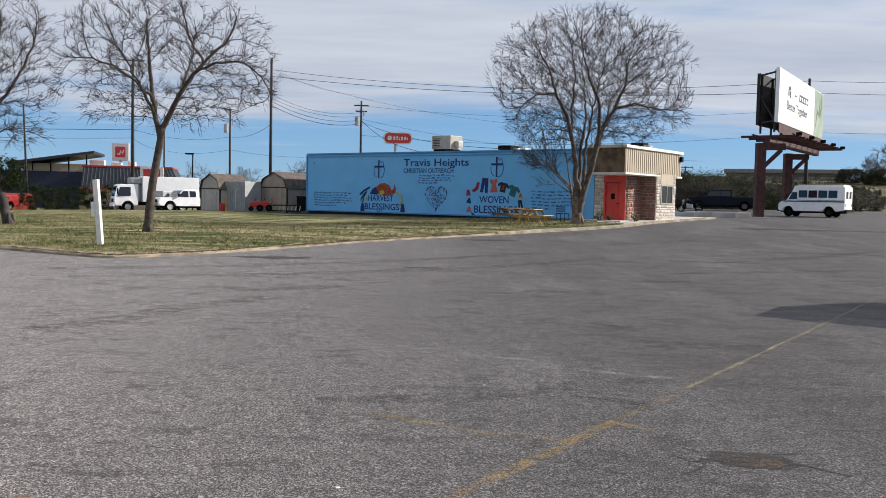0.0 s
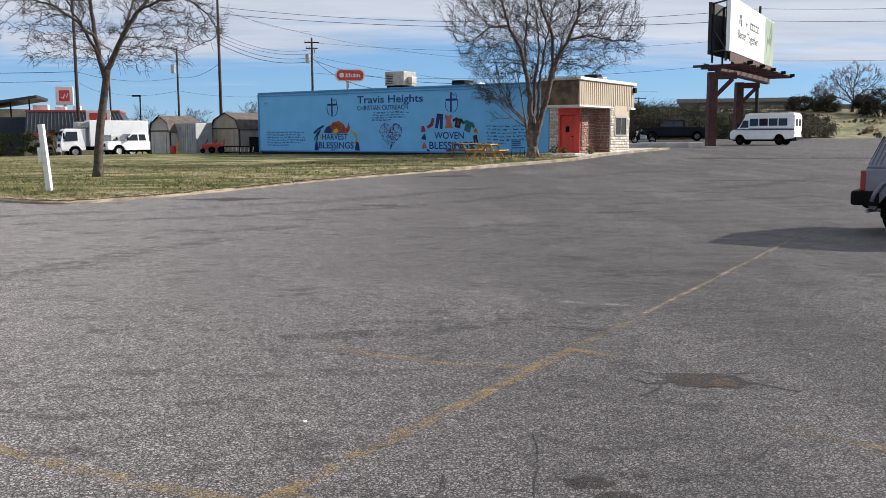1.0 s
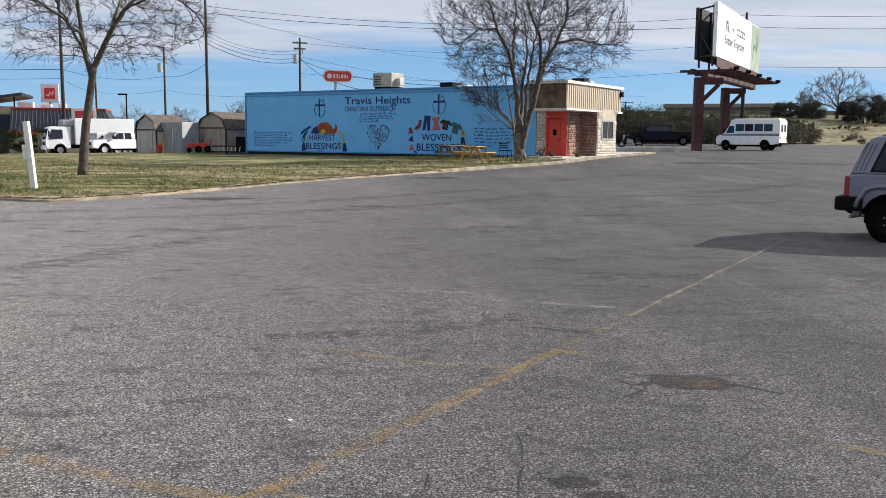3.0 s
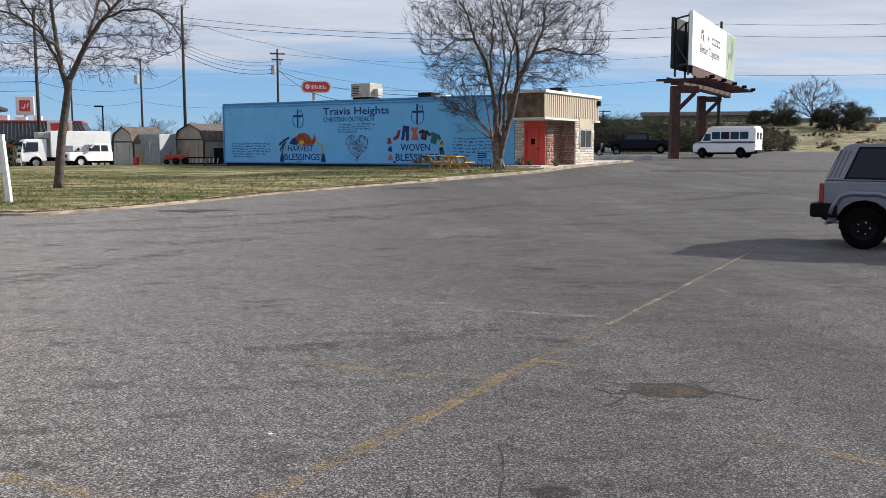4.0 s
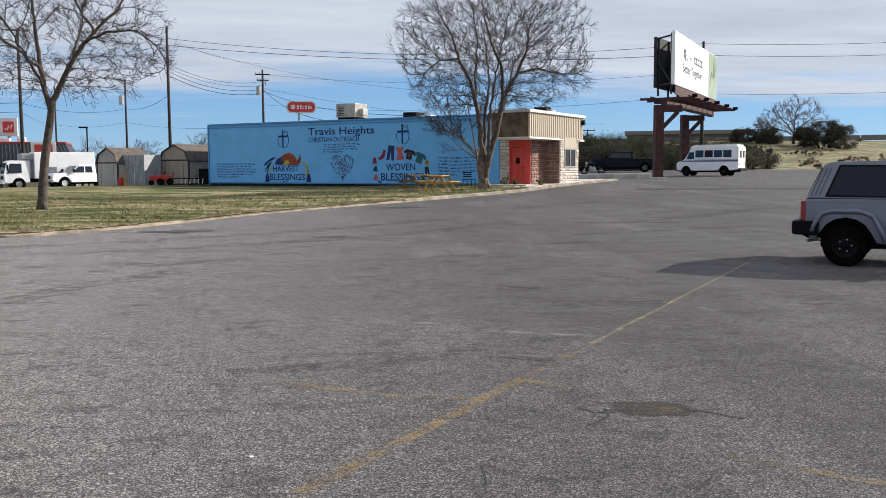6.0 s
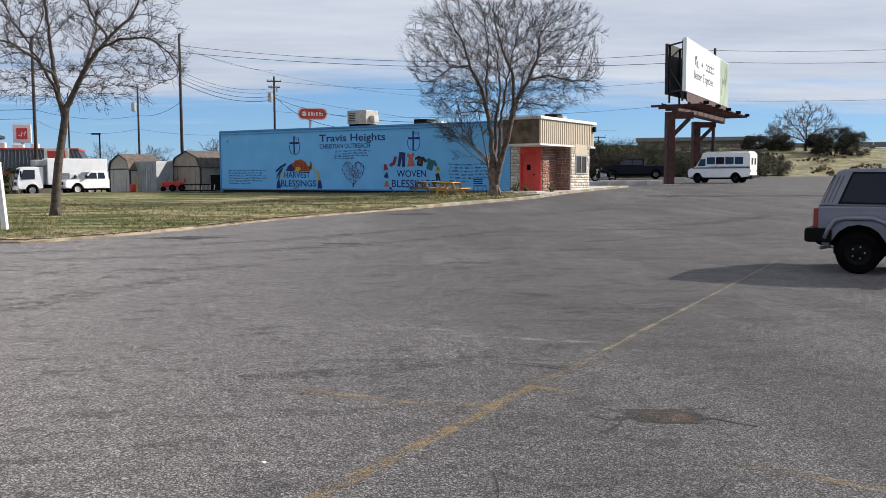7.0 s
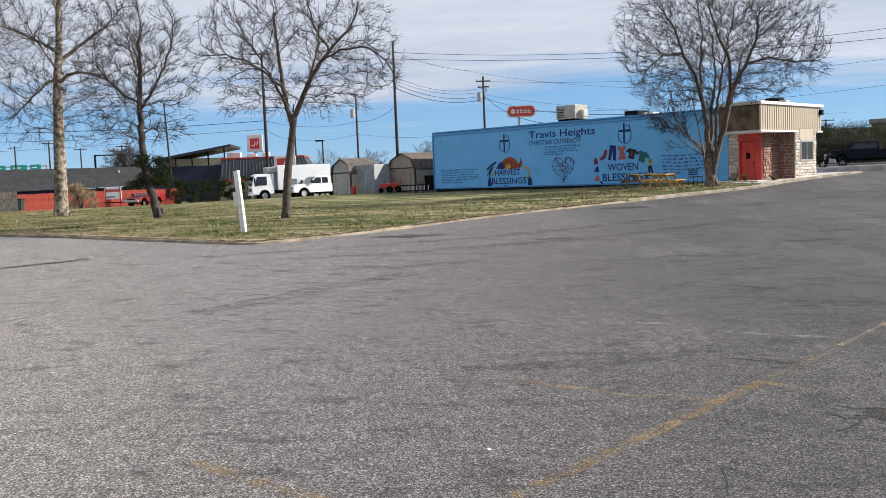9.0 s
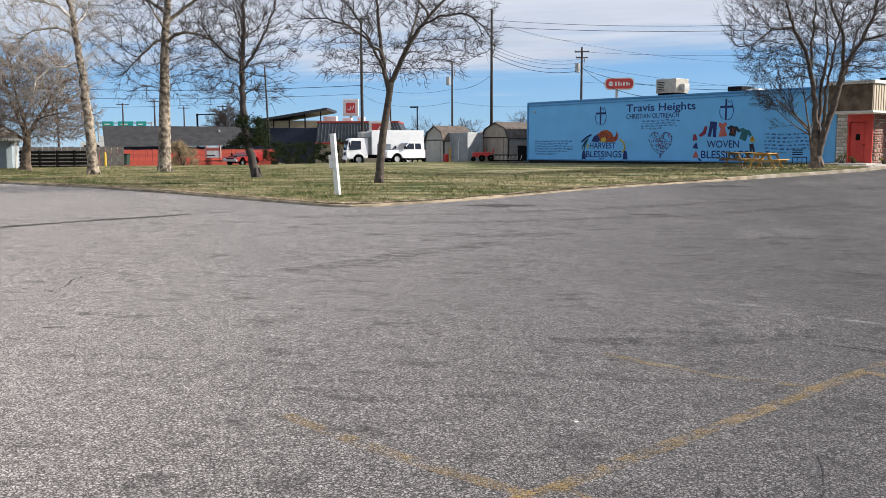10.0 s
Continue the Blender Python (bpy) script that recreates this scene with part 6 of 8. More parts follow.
# red garden tractor, ladder and a stake in front of the sheds
M_REDM = mat("red_machine_paint", (0.48, 0.025, 0.02), 0.4, var=0.1)
for az, lab in ((-11.85, "red push mower in front of the sheds"), (-11.3, "red garden tractor in front of the sheds")):
    t = empty("garden_tractor", Matrix.Translation(polar(az, 61.2) + Vector((0, 0, 0.1))) @ pose(0, 0, 0, 0, 0, 10), lab, "mower", "mowers")
    part("bonnet", Mesher().box((-0.35, -0.22, 0.28), (0.28, 0.22, 0.62), 0.06), M_REDM, t)
    part("seat", Mesher().box((0.2, -0.2, 0.5), (0.5, 0.2, 0.58), 0.03).box((0.46, -0.2, 0.55), (0.54, 0.2, 0.85), 0.03), M_REDM, t)
    part("handle", Mesher().tube([(-0.1, 0, 0.6), (0.05, 0, 0.85), (0.05, -0.15, 0.88), (0.05, 0.15, 0.88)], 0.02, 6), M_BLACK, t)
    for s in (-1, 1):
        wheel(t, -0.28, s * 0.26, 0.16, 0.10, M_BLACK)
        wheel(t, 0.30, s * 0.28, 0.22, 0.14, M_BLACK)
lad = empty("ladder", Matrix.Translation(polar(-10.0, 61.0) + Vector((0, 0, 0.12))) @ pose(0, 0, 0, 62, 0, -8), "dark ladder lying against the shed", "ladder")
for s in (0.0, 0.42):
    part("rail", Mesher().box((-1.1, s - 0.03, 0), (1.1, s + 0.03, 0.05)), M_BLACK, lad)
for k in range(8):
    part("rung", Mesher().box((-1.0 + k * 0.28, 0.03, 0.01), (-0.96 + k * 0.28, 0.39, 0.04)), M_STEEL, lad)
stake = empty("stake", Matrix.Translation(polar(-13.6, 61.0)), "short grey wooden stake by the shed", "post")
part("stick", Mesher().box((-0.07, -0.05, -0.1), (0.07, 0.05, 1.05), 0.01), M_WOODY, stake)
pot = tagged(new("red_can", Mesher().tube([(0, 0, 0), (0, 0, 0.06), (0, 0, 0.5), (0, 0, 0.55)], [0.15, 0.17, 0.17, 0.06], 12).mesh("red_can", M_REDM)), "red fuel can by the shed", "can")
pot.location = polar(-13.85, 61.2) + Vector((0, 0, 0.1))
bin_ = empty("dark_bin", Matrix.Translation(polar(-8.95, 61.6) + Vector((0, 0, 0.1))), "dark green bin beside the shed", "bin")
part("body", Mesher().box((-0.35, -0.35, 0), (0.35, 0.35, 0.95), 0.05), M_BLACK, bin_)
part("lid", Mesher().box((-0.38, -0.38, 0.95), (0.38, 0.38, 1.02), 0.02), M_BLACK, bin_)

# ---- white post on the lawn's corner ----
pp = polar(-20.86, 24.3)
pp.z = lawn_z(pp.x, pp.y)
M_POSTW = mat("chalky_white_paint", (0.70, 0.69, 0.66), 0.7, var=0.12, scale=5, other=(0.52, 0.50, 0.46), spots=0.62)
post = empty("sign_post", Matrix.Translation(pp) @ pose(0, 0, 0, 0, -4.5, -6), "leaning white wooden post with a small blank board", "post")
part("upright", Mesher().box((-0.065, -0.065, -0.3), (0.065, 0.065, 1.62), 0.012), M_POSTW, post)
part("board", Mesher().box((-0.14, -0.09, 0.72), (-0.055, 0.07, 1.08), 0.008), M_POSTW, post)
part("cap", Mesher().box((-0.07, -0.07, 1.60), (0.07, 0.07, 1.635), 0.01), M_POSTW, post)


# ---- picnic tables ----
def picnic(p, turn, label, cm):
    t = empty("picnic_table", Matrix.Translation(p) @ pose(0, 0, 0, 0, 0, turn) @ Matrix.Scale(0.92, 4), label, "picnic table", "picnic tables")
    for k in range(5):
        part("tabletop_plank", Mesher().box((-0.95, -0.37 + k * 0.15, 0.71), (0.95, -0.23 + k * 0.15, 0.75), 0.006), cm, t)
    for s in (-1, 1):
        for k in range(2):
            a = s * (0.64 + k * 0.14)
            part("bench_plank", Mesher().box((-0.95, a - 0.065, 0.42), (0.95, a + 0.065, 0.46), 0.006), cm, t)
        x = s * 0.62
        part("seat_beam", Mesher().box((x - 0.02, -0.80, 0.33), (x + 0.02, 0.80, 0.42), 0.004), cm, t)
        part("top_beam", Mesher().box((x - 0.02, -0.36, 0.62), (x + 0.02, 0.36, 0.71), 0.004), cm, t)
        for q in (-1, 1):
            part("leg", Mesher().beam((x + 0.04, q * 0.28, 0.70), (x + 0.04, q * 0.62, -0.02), 0.09, 0.04, (1, 0, 0)), cm, t)
        part("brace", Mesher().beam((x, 0, 0.36), (x * 0.25, 0, 0.69), 0.04, 0.09), cm, t)
    return t


q = polar(5.6, 41.0)
q.z = lawn_z(q.x, q.y) - 0.01
picnic(q, 68, "yellow pine picnic table with attached benches on the grass", M_WOODY)
M_WOODD = mat("weathered_timber", (0.22, 0.135, 0.06), 0.8, var=0.25, scale=5)
q = polar(4.3, 43.6)
q.z = lawn_z(q.x, q.y) - 0.01
picnic(q, 40, "weathered brown picnic table on the grass", M_WOODD)
ch = empty("garden_chair", Matrix.Translation(polar(7.5, 44.5) + Vector((0, 0, 0.1))) @ pose(0, 0, 0, 0, 0, 20), "dark folding garden chair under the tree", "chair")
part("seat", Mesher().box((-0.25, -0.22, 0.40), (0.25, 0.22, 0.44), 0.01), M_BLACK, ch)
for k in range(3):
    part("backrest_slat", Mesher().box((-0.25, 0.2, 0.52 + k * 0.10), (0.25, 0.225, 0.57 + k * 0.10), 0.005), M_BLACK, ch)
for sx in (-0.22, 0.22):
    for sy in (-0.2, 0.2):
        part("leg", Mesher().tube([(sx, sy, 0.42), (sx * 1.1, sy * 1.2, 0)], 0.015, 6), M_BLACK, ch)


# motorcycle beside the dark pickup
mc = empty("motorcycle", Matrix.Translation(polar(15.25, 72)) @ pose(0, 0, 0, 0, 0, 150), "dark motorcycle parked at the edge of the lot", "motorcycle")
for x in (-0.68, 0.70):
    hub = part("wheel", lathe_y([(0.0, 0.04), (0.06, 0.05), (0.06, -0.05), (0.0, -0.04)], 8), M_STEEL, mc)
    hub.location = (x, 0, 0.31)
    part("tyre", lathe_y([(0.22, -0.05), (0.29, -0.06), (0.31, 0.0), (0.29, 0.06), (0.22, 0.05), (0.22, -0.05)], 18), M_RUBBER, hub, smooth=True)
part("engine", Mesher().box((-0.2, -0.16, 0.28), (0.24, 0.16, 0.62), 0.05), M_STEEL, mc)
part("fuel_tank", Mesher().tube([(-0.12, 0, 0.78), (0.08, 0, 0.84), (0.34, 0, 0.80)], [0.08, 0.17, 0.09], 10), M_NAVYCAR, mc, smooth=True)
part("saddle", Mesher().box((-0.72, -0.13, 0.68), (-0.12, 0.13, 0.78), 0.05), M_BLACK, mc)
part("fork", Mesher().tube([(0.70, 0, 0.31), (0.42, 0, 0.98)], 0.04, 8), M_STEEL, mc)
part("handlebar", Mesher().tube([(0.30, -0.38, 1.02), (0.42, -0.15, 1.0), (0.42, 0.15, 1.0), (0.30, 0.38, 1.02)], 0.016, 6), M_BLACK, mc)
part("mudguard", Mesher().tube([(-1.0, 0, 0.5), (-0.85, 0, 0.66), (-0.6, 0, 0.68)], 0.07, 6), M_BLACK, mc)
part("head_lamp", Mesher().tube([(0.46, 0, 0.88), (0.58, 0, 0.88)], 0.09, 10), M_LAMP_W, mc)
part("exhaust", Mesher().tube([(0.1, -0.2, 0.3), (-0.9, -0.2, 0.3)], 0.045, 8), M_STEEL, mc)


# ---- lot markings, kerb, cracks ----
def strip(name, pts, w, material, label, category, lift=0.004, seed=0, ragged=0.0):
    rng = random.Random(seed)
    ms = Mesher()
    pts = [Vector((x, y, 0)) for x, y in pts]
    fine = []
    for a, b in zip(pts, pts[1:]):
        k = max(2, int((b - a).length / 0.35))
        fine += [a.lerp(b, i / k) for i in range(k)]
    fine.append(pts[-1])
    for i, p in enumerate(fine):
        d = (fine[min(i + 1, len(fine) - 1)] - fine[max(i - 1, 0)]).normalized()
        s = Vector((-d.y, d.x, 0))
        for k in (-1, 1):
            q = p + s * k * w / 2 * (1 + rng.uniform(-ragged, ragged))
            ms.v.append((q.x, q.y, ground_z(q.x, q.y) + lift))
    ms.f = [(2 * i, 2 * i + 1, 2 * i + 3, 2 * i + 2) for i in range(len(fine) - 1)]
    ob = tagged(new(name, ms.mesh(name, material)), label, category, kind="structure")
    return ob


LINE_D = Vector((0.570, 0.822, 0))


def along_line(s, off=0.0):
    """A place on the long yellow line, s metres from its near corner."""
    p = Vector((-0.60, 3.58, 0)) + LINE_D * s + Vector((0.822, -0.570, 0)) * off
    return (p.x, p.y)


strip("bay_line", [along_line(-0.1), along_line(3.3)], 0.10, M_YELLOW, "worn yellow parking line on asphalt", "parking line", seed=1, ragged=0.15)
strip("bay_line", [along_line(4.6), along_line(13.6)], 0.042, M_PALE_L, "pale worn edge of a parking line on asphalt", "parking line", 0.006, seed=12, ragged=0.4)
strip("bay_line", [along_line(3.3), along_line(12.2)], 0.085, M_YELLOW2, "faded yellow parking line on asphalt", "parking line", seed=2, ragged=0.3)
strip("bay_line", [along_line(0, 0.0), (-1.30, 3.92), (-2.1, 4.42)], 0.10, M_YELLOW, "worn yellow parking line on asphalt", "parking line", seed=3, ragged=0.2)
strip("bay_line", [along_line(2.55, 0.0), (0.25, 5.85), (-0.5, 6.30)], 0.09, M_YELLOW2, "faded yellow parking line on asphalt", "parking line", seed=4, ragged=0.3)
strip("bay_line", [(1.18, 6.25), (1.45, 5.90)], 0.08, M_YELLOW2, "worn yellow tick of a parking bay", "parking line", seed=5, ragged=0.3)
strip("bay_line", [(1.95, 4.40), (2.7, 3.75)], 0.09, M_YELLOW2, "faded yellow parking line on asphalt", "parking line", seed=6, ragged=0.3)
strip("bay_line", [along_line(0.15), along_line(0.15, 0.7)], 0.09, M_YELLOW2, "faded yellow parking line on asphalt", "parking line", seed=7, ragged=0.3)
for a, b in (((-4.9, 21.45), (-2.0, 19.7)), ((0.6, 8.33), (2.15, 7.72)), ((-0.6, 9.1), (0.9, 8.5)), ((-2.9, 24.6), (0.2, 22.6))):
    strip("bay_line", [a, b], 0.09, M_WHITE_L, "faded white parking line on asphalt", "parking line", seed=9, ragged=0.3)


def crack(pts, w=0.012, seed=0):
    rng = random.Random(seed)
    out = [Vector((*pts[0], 0))]
    for a, b in zip(pts, pts[1:]):
        a, b = Vector((*a, 0)), Vector((*b, 0))
        k = max(2, int((b - a).length / 0.16))
        for i in range(1, k + 1):
            out.append(a.lerp(b, i / k) + Vector((rng.gauss(0, 0.022), rng.gauss(0, 0.022), 0)))
    strip("crack", [(p.x, p.y) for p in out], w, M_OIL if w > 0.2 else M_CRACK, "thin dark crack in the asphalt", "crack", 0.003, seed, 0.6)


for i, (pts, w) in enumerate((([(1.82, 11.1), (2.3, 10.8)], 0.03), ([(3.72, 16.7), (4.1, 16.8), (4.66, 16.95)], 0.22), ([(4.7, 18.5), (5.5, 18.9)], 0.24), ([(-0.8, 18.7), (-0.1, 18.85)], 0.3), ([(2.4, 8.95), (2.7, 8.9)], 0.02), ([(-5.05, 6.2), (-4.9, 6.34)], 0.03), ([(1.35, 6.95), (1.6, 6.75)], 0.02), ([(3.3, 11.9), (3.7, 11.75)], 0.05), ([(-14.5, 10.4), (-12.3, 13.6), (-11.3, 15.4), (-10.0, 17.3)], 0.30), ([(-6.2, 7.8), (-6.6, 8.9), (-6.4, 10.2)], 0.02),
                              ([(0.2, 3.0), (0.55, 3.6), (0.62, 3.9)], 0.006), 
                              ([(2.9, 9.9), (4.4, 9.6), (5.2, 9.8)], 0.012), ([(-4, 13), (-2.5, 13.3), (-1, 12.8)], 0.012), ([(-9, 15.8), (-4, 16.4), (0, 15.6)], 0.02), ([(0.4, 14.4), (2.2, 14.1)], 0.02),
                              ([(13.5, 41.7), (17, 40.6), (21, 39.5), (27, 38.4)], 1.3), ([(9, 26), (12.5, 25.2)], 0.25), ([(5.5, 22), (8.0, 21.5)], 0.22), ([(-1.4, 17.8), (0.6, 18.2)], 0.05))):
    crack(pts, w, i)


for i, (pts, w) in enumerate((([(-4.4, 9.7), (-3.75, 10.9), (-3.2, 12.2), (-2.6, 13.3)], 0.55), ([(-3.9, 14.4), (-2.9, 14.2), (-1.6, 14.9)], 0.45), ([(0.9, 14.4), (2.3, 15.0)], 0.35), ([(-0.9, 6.6), (0.4, 6.9), (1.2, 7.4)], 0.30),
                              ([(-7.8, 17.0), (-4.5, 18.3), (-1.0, 20.4), (2.5, 24.0)], 0.6), ([(-6.5, 15.6), (-3.0, 16.8), (0.8, 19.0), (4.2, 22.6)], 0.5), ([(2.2, 9.7), (3.4, 9.4)], 0.35), ([(6.2, 19.0), (9.5, 20.3)], 0.5), ([(5.0, 28), (9.0, 31.5)], 0.9), ([(8.0, 22.5), (12.5, 26.5)], 0.6))):
    strip("tyre_smear", pts, w, M_SMEAR, "dark tyre smear worn into the asphalt", "stain", 0.002, 40 + i, 0.5)


def stain(x, y, rx, ry, seed, arms=0):
    """An oil stain with an uneven rim."""
    rng = random.Random(seed)
    ms = Mesher()
    n = 40
    ring = []
    for k in range(n):
        a = 2 * math.pi * k / n
        f = 1 + 0.22 * noise.noise((math.cos(a) * 1.7 + seed, math.sin(a) * 1.7, 0)) + 0.12 * rng.uniform(-1, 1)
        if arms and k % (n // arms) < 2:
            f *= rng.uniform(1.3, 1.9)
        ring.append((x + rx * f * math.cos(a), y + ry * f * math.sin(a)))
    ms.v = [(x, y, ground_z(x, y) + 0.0025)] + [(a, b, ground_z(a, b) + 0.0025) for a, b in ring]
    ms.f = [(0, k + 1, (k + 1) % n + 1) for k in range(n)]
    tagged(new("oil_stain", ms.mesh("oil_stain", M_OIL)), "dark oil stain soaked into the asphalt", "stain", kind="structure")


M_STAINB = worn_paint("rusty_oil_stain", (0.13, 0.085, 0.055), 0.55, 0.9)


def broken_patch(x, y, w, d, seed):
    """A sunken patch: a brown oily middle, a dark broken rim and cracks that run out of it."""
    rng = random.Random(seed)
    ring = []
    for k in range(36):
        a = 2 * math.pi * k / 36
        f = 1 + 0.16 * noise.noise((math.cos(a) * 2.1, math.sin(a) * 2.1, seed)) + rng.uniform(-0.08, 0.08)
        c, q = math.cos(a), math.sin(a)
        ring.append((x + w * f * math.copysign(abs(c) ** 0.7, c), y + d * f * math.copysign(abs(q) ** 0.8, q) - 0.12 * w * c))
    for name, shrink, lift, cm in (("oil_stain", 1.0, 0.0025, M_OIL), ("oil_stain", 0.66, 0.0045, M_STAINB)):
        ms = Mesher()
        ms.v = [(x, y, ground_z(x, y) + lift)] + [(x + (p - x) * shrink, y - 0.03 * (shrink < 1) + (q - y) * shrink, ground_z(p, q) + lift) for p, q in ring]
        ms.f = [(0, k + 1, (k + 1) % 36 + 1) for k in range(36)]
        tagged(new(name, ms.mesh(name, cm)), "dark oil-soaked broken patch in the asphalt", "stain", kind="structure")
    for k, (pts, wd) in enumerate((([(x - w * 0.85, y + 0.05), (x - w * 1.2, y - 0.06), (x - w * 1.6, y - 0.20), (x - w * 2.0, y - 0.30)], 0.022), ([(x - w * 0.9, y), (x - w * 1.5, y - 0.02), (x - w * 1.9, y + 0.06)], 0.012),
                                   ([(x + w * 0.8, y - 0.05), (x + w * 1.4, y - 0.16), (x + w * 2.0, y - 0.24)], 0.018), ([(x - w, y + d), (x, y + d * 0.8), (x + w, y + d * 0.55)], 0.02),
                                   ([(x - w * 0.85, y + d * 0.6), (x - w * 1.5, y + d * 1.4)], 0.010), ([(x + w * 0.55, y + d * 0.7), (x + w * 1.25, y + d * 0.9)], 0.014), ([(x - w * 0.6, y - d * 0.2), (x + w * 0.6, y - d * 0.5)], 0.010))):
        crack(pts, wd, 70 + k)


broken_patch(1.87, 5.33, 0.24, 0.17, 3)
for i, (pts, w) in enumerate((([(0.0, 3.35), (0.12, 3.6), (0.22, 3.85)], 0.006), ([(0.62, 4.0), (0.66, 4.4), (0.8, 4.55)], 0.005), ([(1.05, 7.0), (1.4, 6.85), (1.6, 6.7)], 0.012),
                              ([(2.0, 6.3), (2.06, 6.6), (2.02, 6.9)], 0.008), ([(1.78, 11.15), (2.1, 10.95), (2.35, 10.9)], 0.035), ([(1.6, 3.95), (1.72, 4.1)], 0.02), ([(-1.0, 6.4), (-0.8, 6.38)], 0.012), ([(3.3, 6.6), (3.45, 6.35), (3.5, 6.1)], 0.008),
                              ([(-2.2, 5.1), (-1.7, 5.35), (-1.5, 5.3)], 0.008), ([(0.4, 5.3), (0.9, 5.2), (1.2, 5.35)], 0.005))):
    crack(pts, w, 90 + i)
stain(0.80, 3.74, 0.10, 0.07, 2)
stain(0.90, 3.58, 0.11, 0.06, 3)
stain(1.05, 3.80, 0.03, 0.02, 4)
stain(1.22, 3.74, 0.03, 0.03, 5)
stain(-3.9, 20.8, 1.0, 0.35, 6, 4)
stain(1.6, 29.5, 0.9, 0.5, 7)

# scraps on the asphalt
litter = tagged(new("paper_scrap", Mesher().box((-0.012, -0.009, 0), (0.012, 0.009, 0.005), 0.0015, pose(-0.52, 4.67, 0.002, 8, 5, 30)).mesh("paper_scrap", M_WHITE)), "tiny white scrap of paper on the asphalt", "litter")

# kerb stones
kx = -58.0
run = []
while kx < 16.4:
    kx += 0.12
    p = Vector((kx, kerb_y(kx), 0))
    run.append(p)
kerb_root = empty("kerb", Matrix.Identity(4), "old concrete kerb along the lawn, chipped and half buried", "kerb", kind="structure")
rng = random.Random(3)
i0 = 0
acc = 0.0
for i in range(1, len(run)):
    acc += (run[i] - run[i - 1]).length
    if acc > 1.5 or i == len(run) - 1:
        seg = run[i0:i + 1]
        ms = Mesher()
        low = seg[0].x < 1.2
        h = (0.065 if low else 0.13) + rng.uniform(-0.012, 0.012)
        pr = [(0.0, -0.10), (0.02, h - 0.02), (0.05, h), (0.15, h), (0.17, -0.10)]
        k = len(pr)
        for j, p in enumerate(seg):
            d = (seg[min(j + 1, len(seg) - 1)] - seg[max(j - 1, 0)]).normalized()
            s = Vector((-d.y, d.x, 0))
            for o, z in pr:
                e = 0.012 if j in (0, len(seg) - 1) else 0.0
                q = p + s * (o + rng.uniform(-0.008, 0.008))
                ms.v.append((q.x, q.y, ground_z(q.x, q.y) + z - (e if z > 0 else 0)))
        for j in range(len(seg) - 1):
            for c in range(k):
                ms.f.append((j * k + c, j * k + (c + 1) % k, (j + 1) * k + (c + 1) % k, (j + 1) * k + c))
        ms.f += [tuple(range(k)), tuple(reversed(range((len(seg) - 1) * k, len(seg) * k)))]
        part("kerb_stone", ms, M_KERB2 if low or rng.random() < 0.15 else M_KERB, kerb_root)
        i0, acc = i, 0.0

# dead straw along the kerb
ms = Mesher()
rng = random.Random(31)
ex = [-30 + i * 0.15 for i in range(253)]
for x in ex:
    a = kerb_y(x)
    w = 0.50 + 0.30 * noise.noise((x * 0.9, 3.1, 0)) + rng.uniform(-0.06, 0.06)
    for k, f in enumerate((0.0, 0.55, 1.0)):
        y = a + 0.14 + max(w, 0.08) * f
        ms.v.append((x, y, lawn_z(x, y) + (0.035, 0.03, 0.004)[k] + rng.uniform(-0.006, 0.012)))
ms.f = [(i * 3 + k, i * 3 + 3 + k, i * 3 + 4 + k, i * 3 + 1 + k) for i in range(len(ex) - 1) for k in range(2)]
tagged(new("lawn_edge", ms.mesh("lawn_edge", M_STRAW)), "ragged dead-grass edge along the kerb", "lawn edge", kind="structure")

# concrete apron before the entrance, and blocks beyond it
ms = Mesher()
pts = [(8.6, 43.0), (10.0, 45.2), (12.9, 50.0), (15.6, 54.2), (13.2, 55.6), (10.4, 50.6), (9.0, 48.2), (7.6, 45.0)]
k = len(pts)
ms.add([(x, y, ground_z(x, y) + z) for z in (0.12, -0.1) for x, y in pts], [tuple(range(k))] + [(i, (i + 1) % k, (i + 1) % k + k, i + k) for i in range(k)])
tagged(new("pavement", ms.mesh("pavement", M_CONC)), "pale concrete walk in front of the entrance", "pavement", kind="structure")
for az, d, w, a in ((15.9, 63.0, 1.9, -8), (17.3, 62.0, 1.5, -4), (18.35, 61.2, 0.9, 6), (14.9, 60.0, 1.3, -20)):
    b = tagged(new("wheel_stop", Mesher().box((-w / 2, -0.20, -0.05), (w / 2, 0.20, 0.34), 0.04, pose(0, 0, 0, 0, 0, a)).mesh("wheel_stop", M_CONC)), "low concrete block at the edge of the lot", "concrete block", "concrete blocks")
    b.location = polar(az, d)

# grass blades, thickest along the edge
rng = random.Random(12)
gv, gf = [], []


def blade_tuft(x, y, h, nb):
    z = lawn_z(x, y) - 0.01
    for _ in range(nb):
        a, o = rng.uniform(0, 6.28), rng.uniform(0, 6.28)
        bx, by = x + rng.uniform(-0.06, 0.06), y + rng.uniform(-0.06, 0.06)
        w = rng.uniform(0.006, 0.014)
        hh = h * rng.uniform(0.6, 1.3)
        i = len(gv)
        gv.extend(((bx - w * math.cos(a), by - w * math.sin(a), z), (bx + w * math.cos(a), by + w * math.sin(a), z), (bx + 0.5 * hh * math.cos(o), by + 0.5 * hh * math.sin(o), z + hh)))
        gf.append((i, i + 1, i + 2))


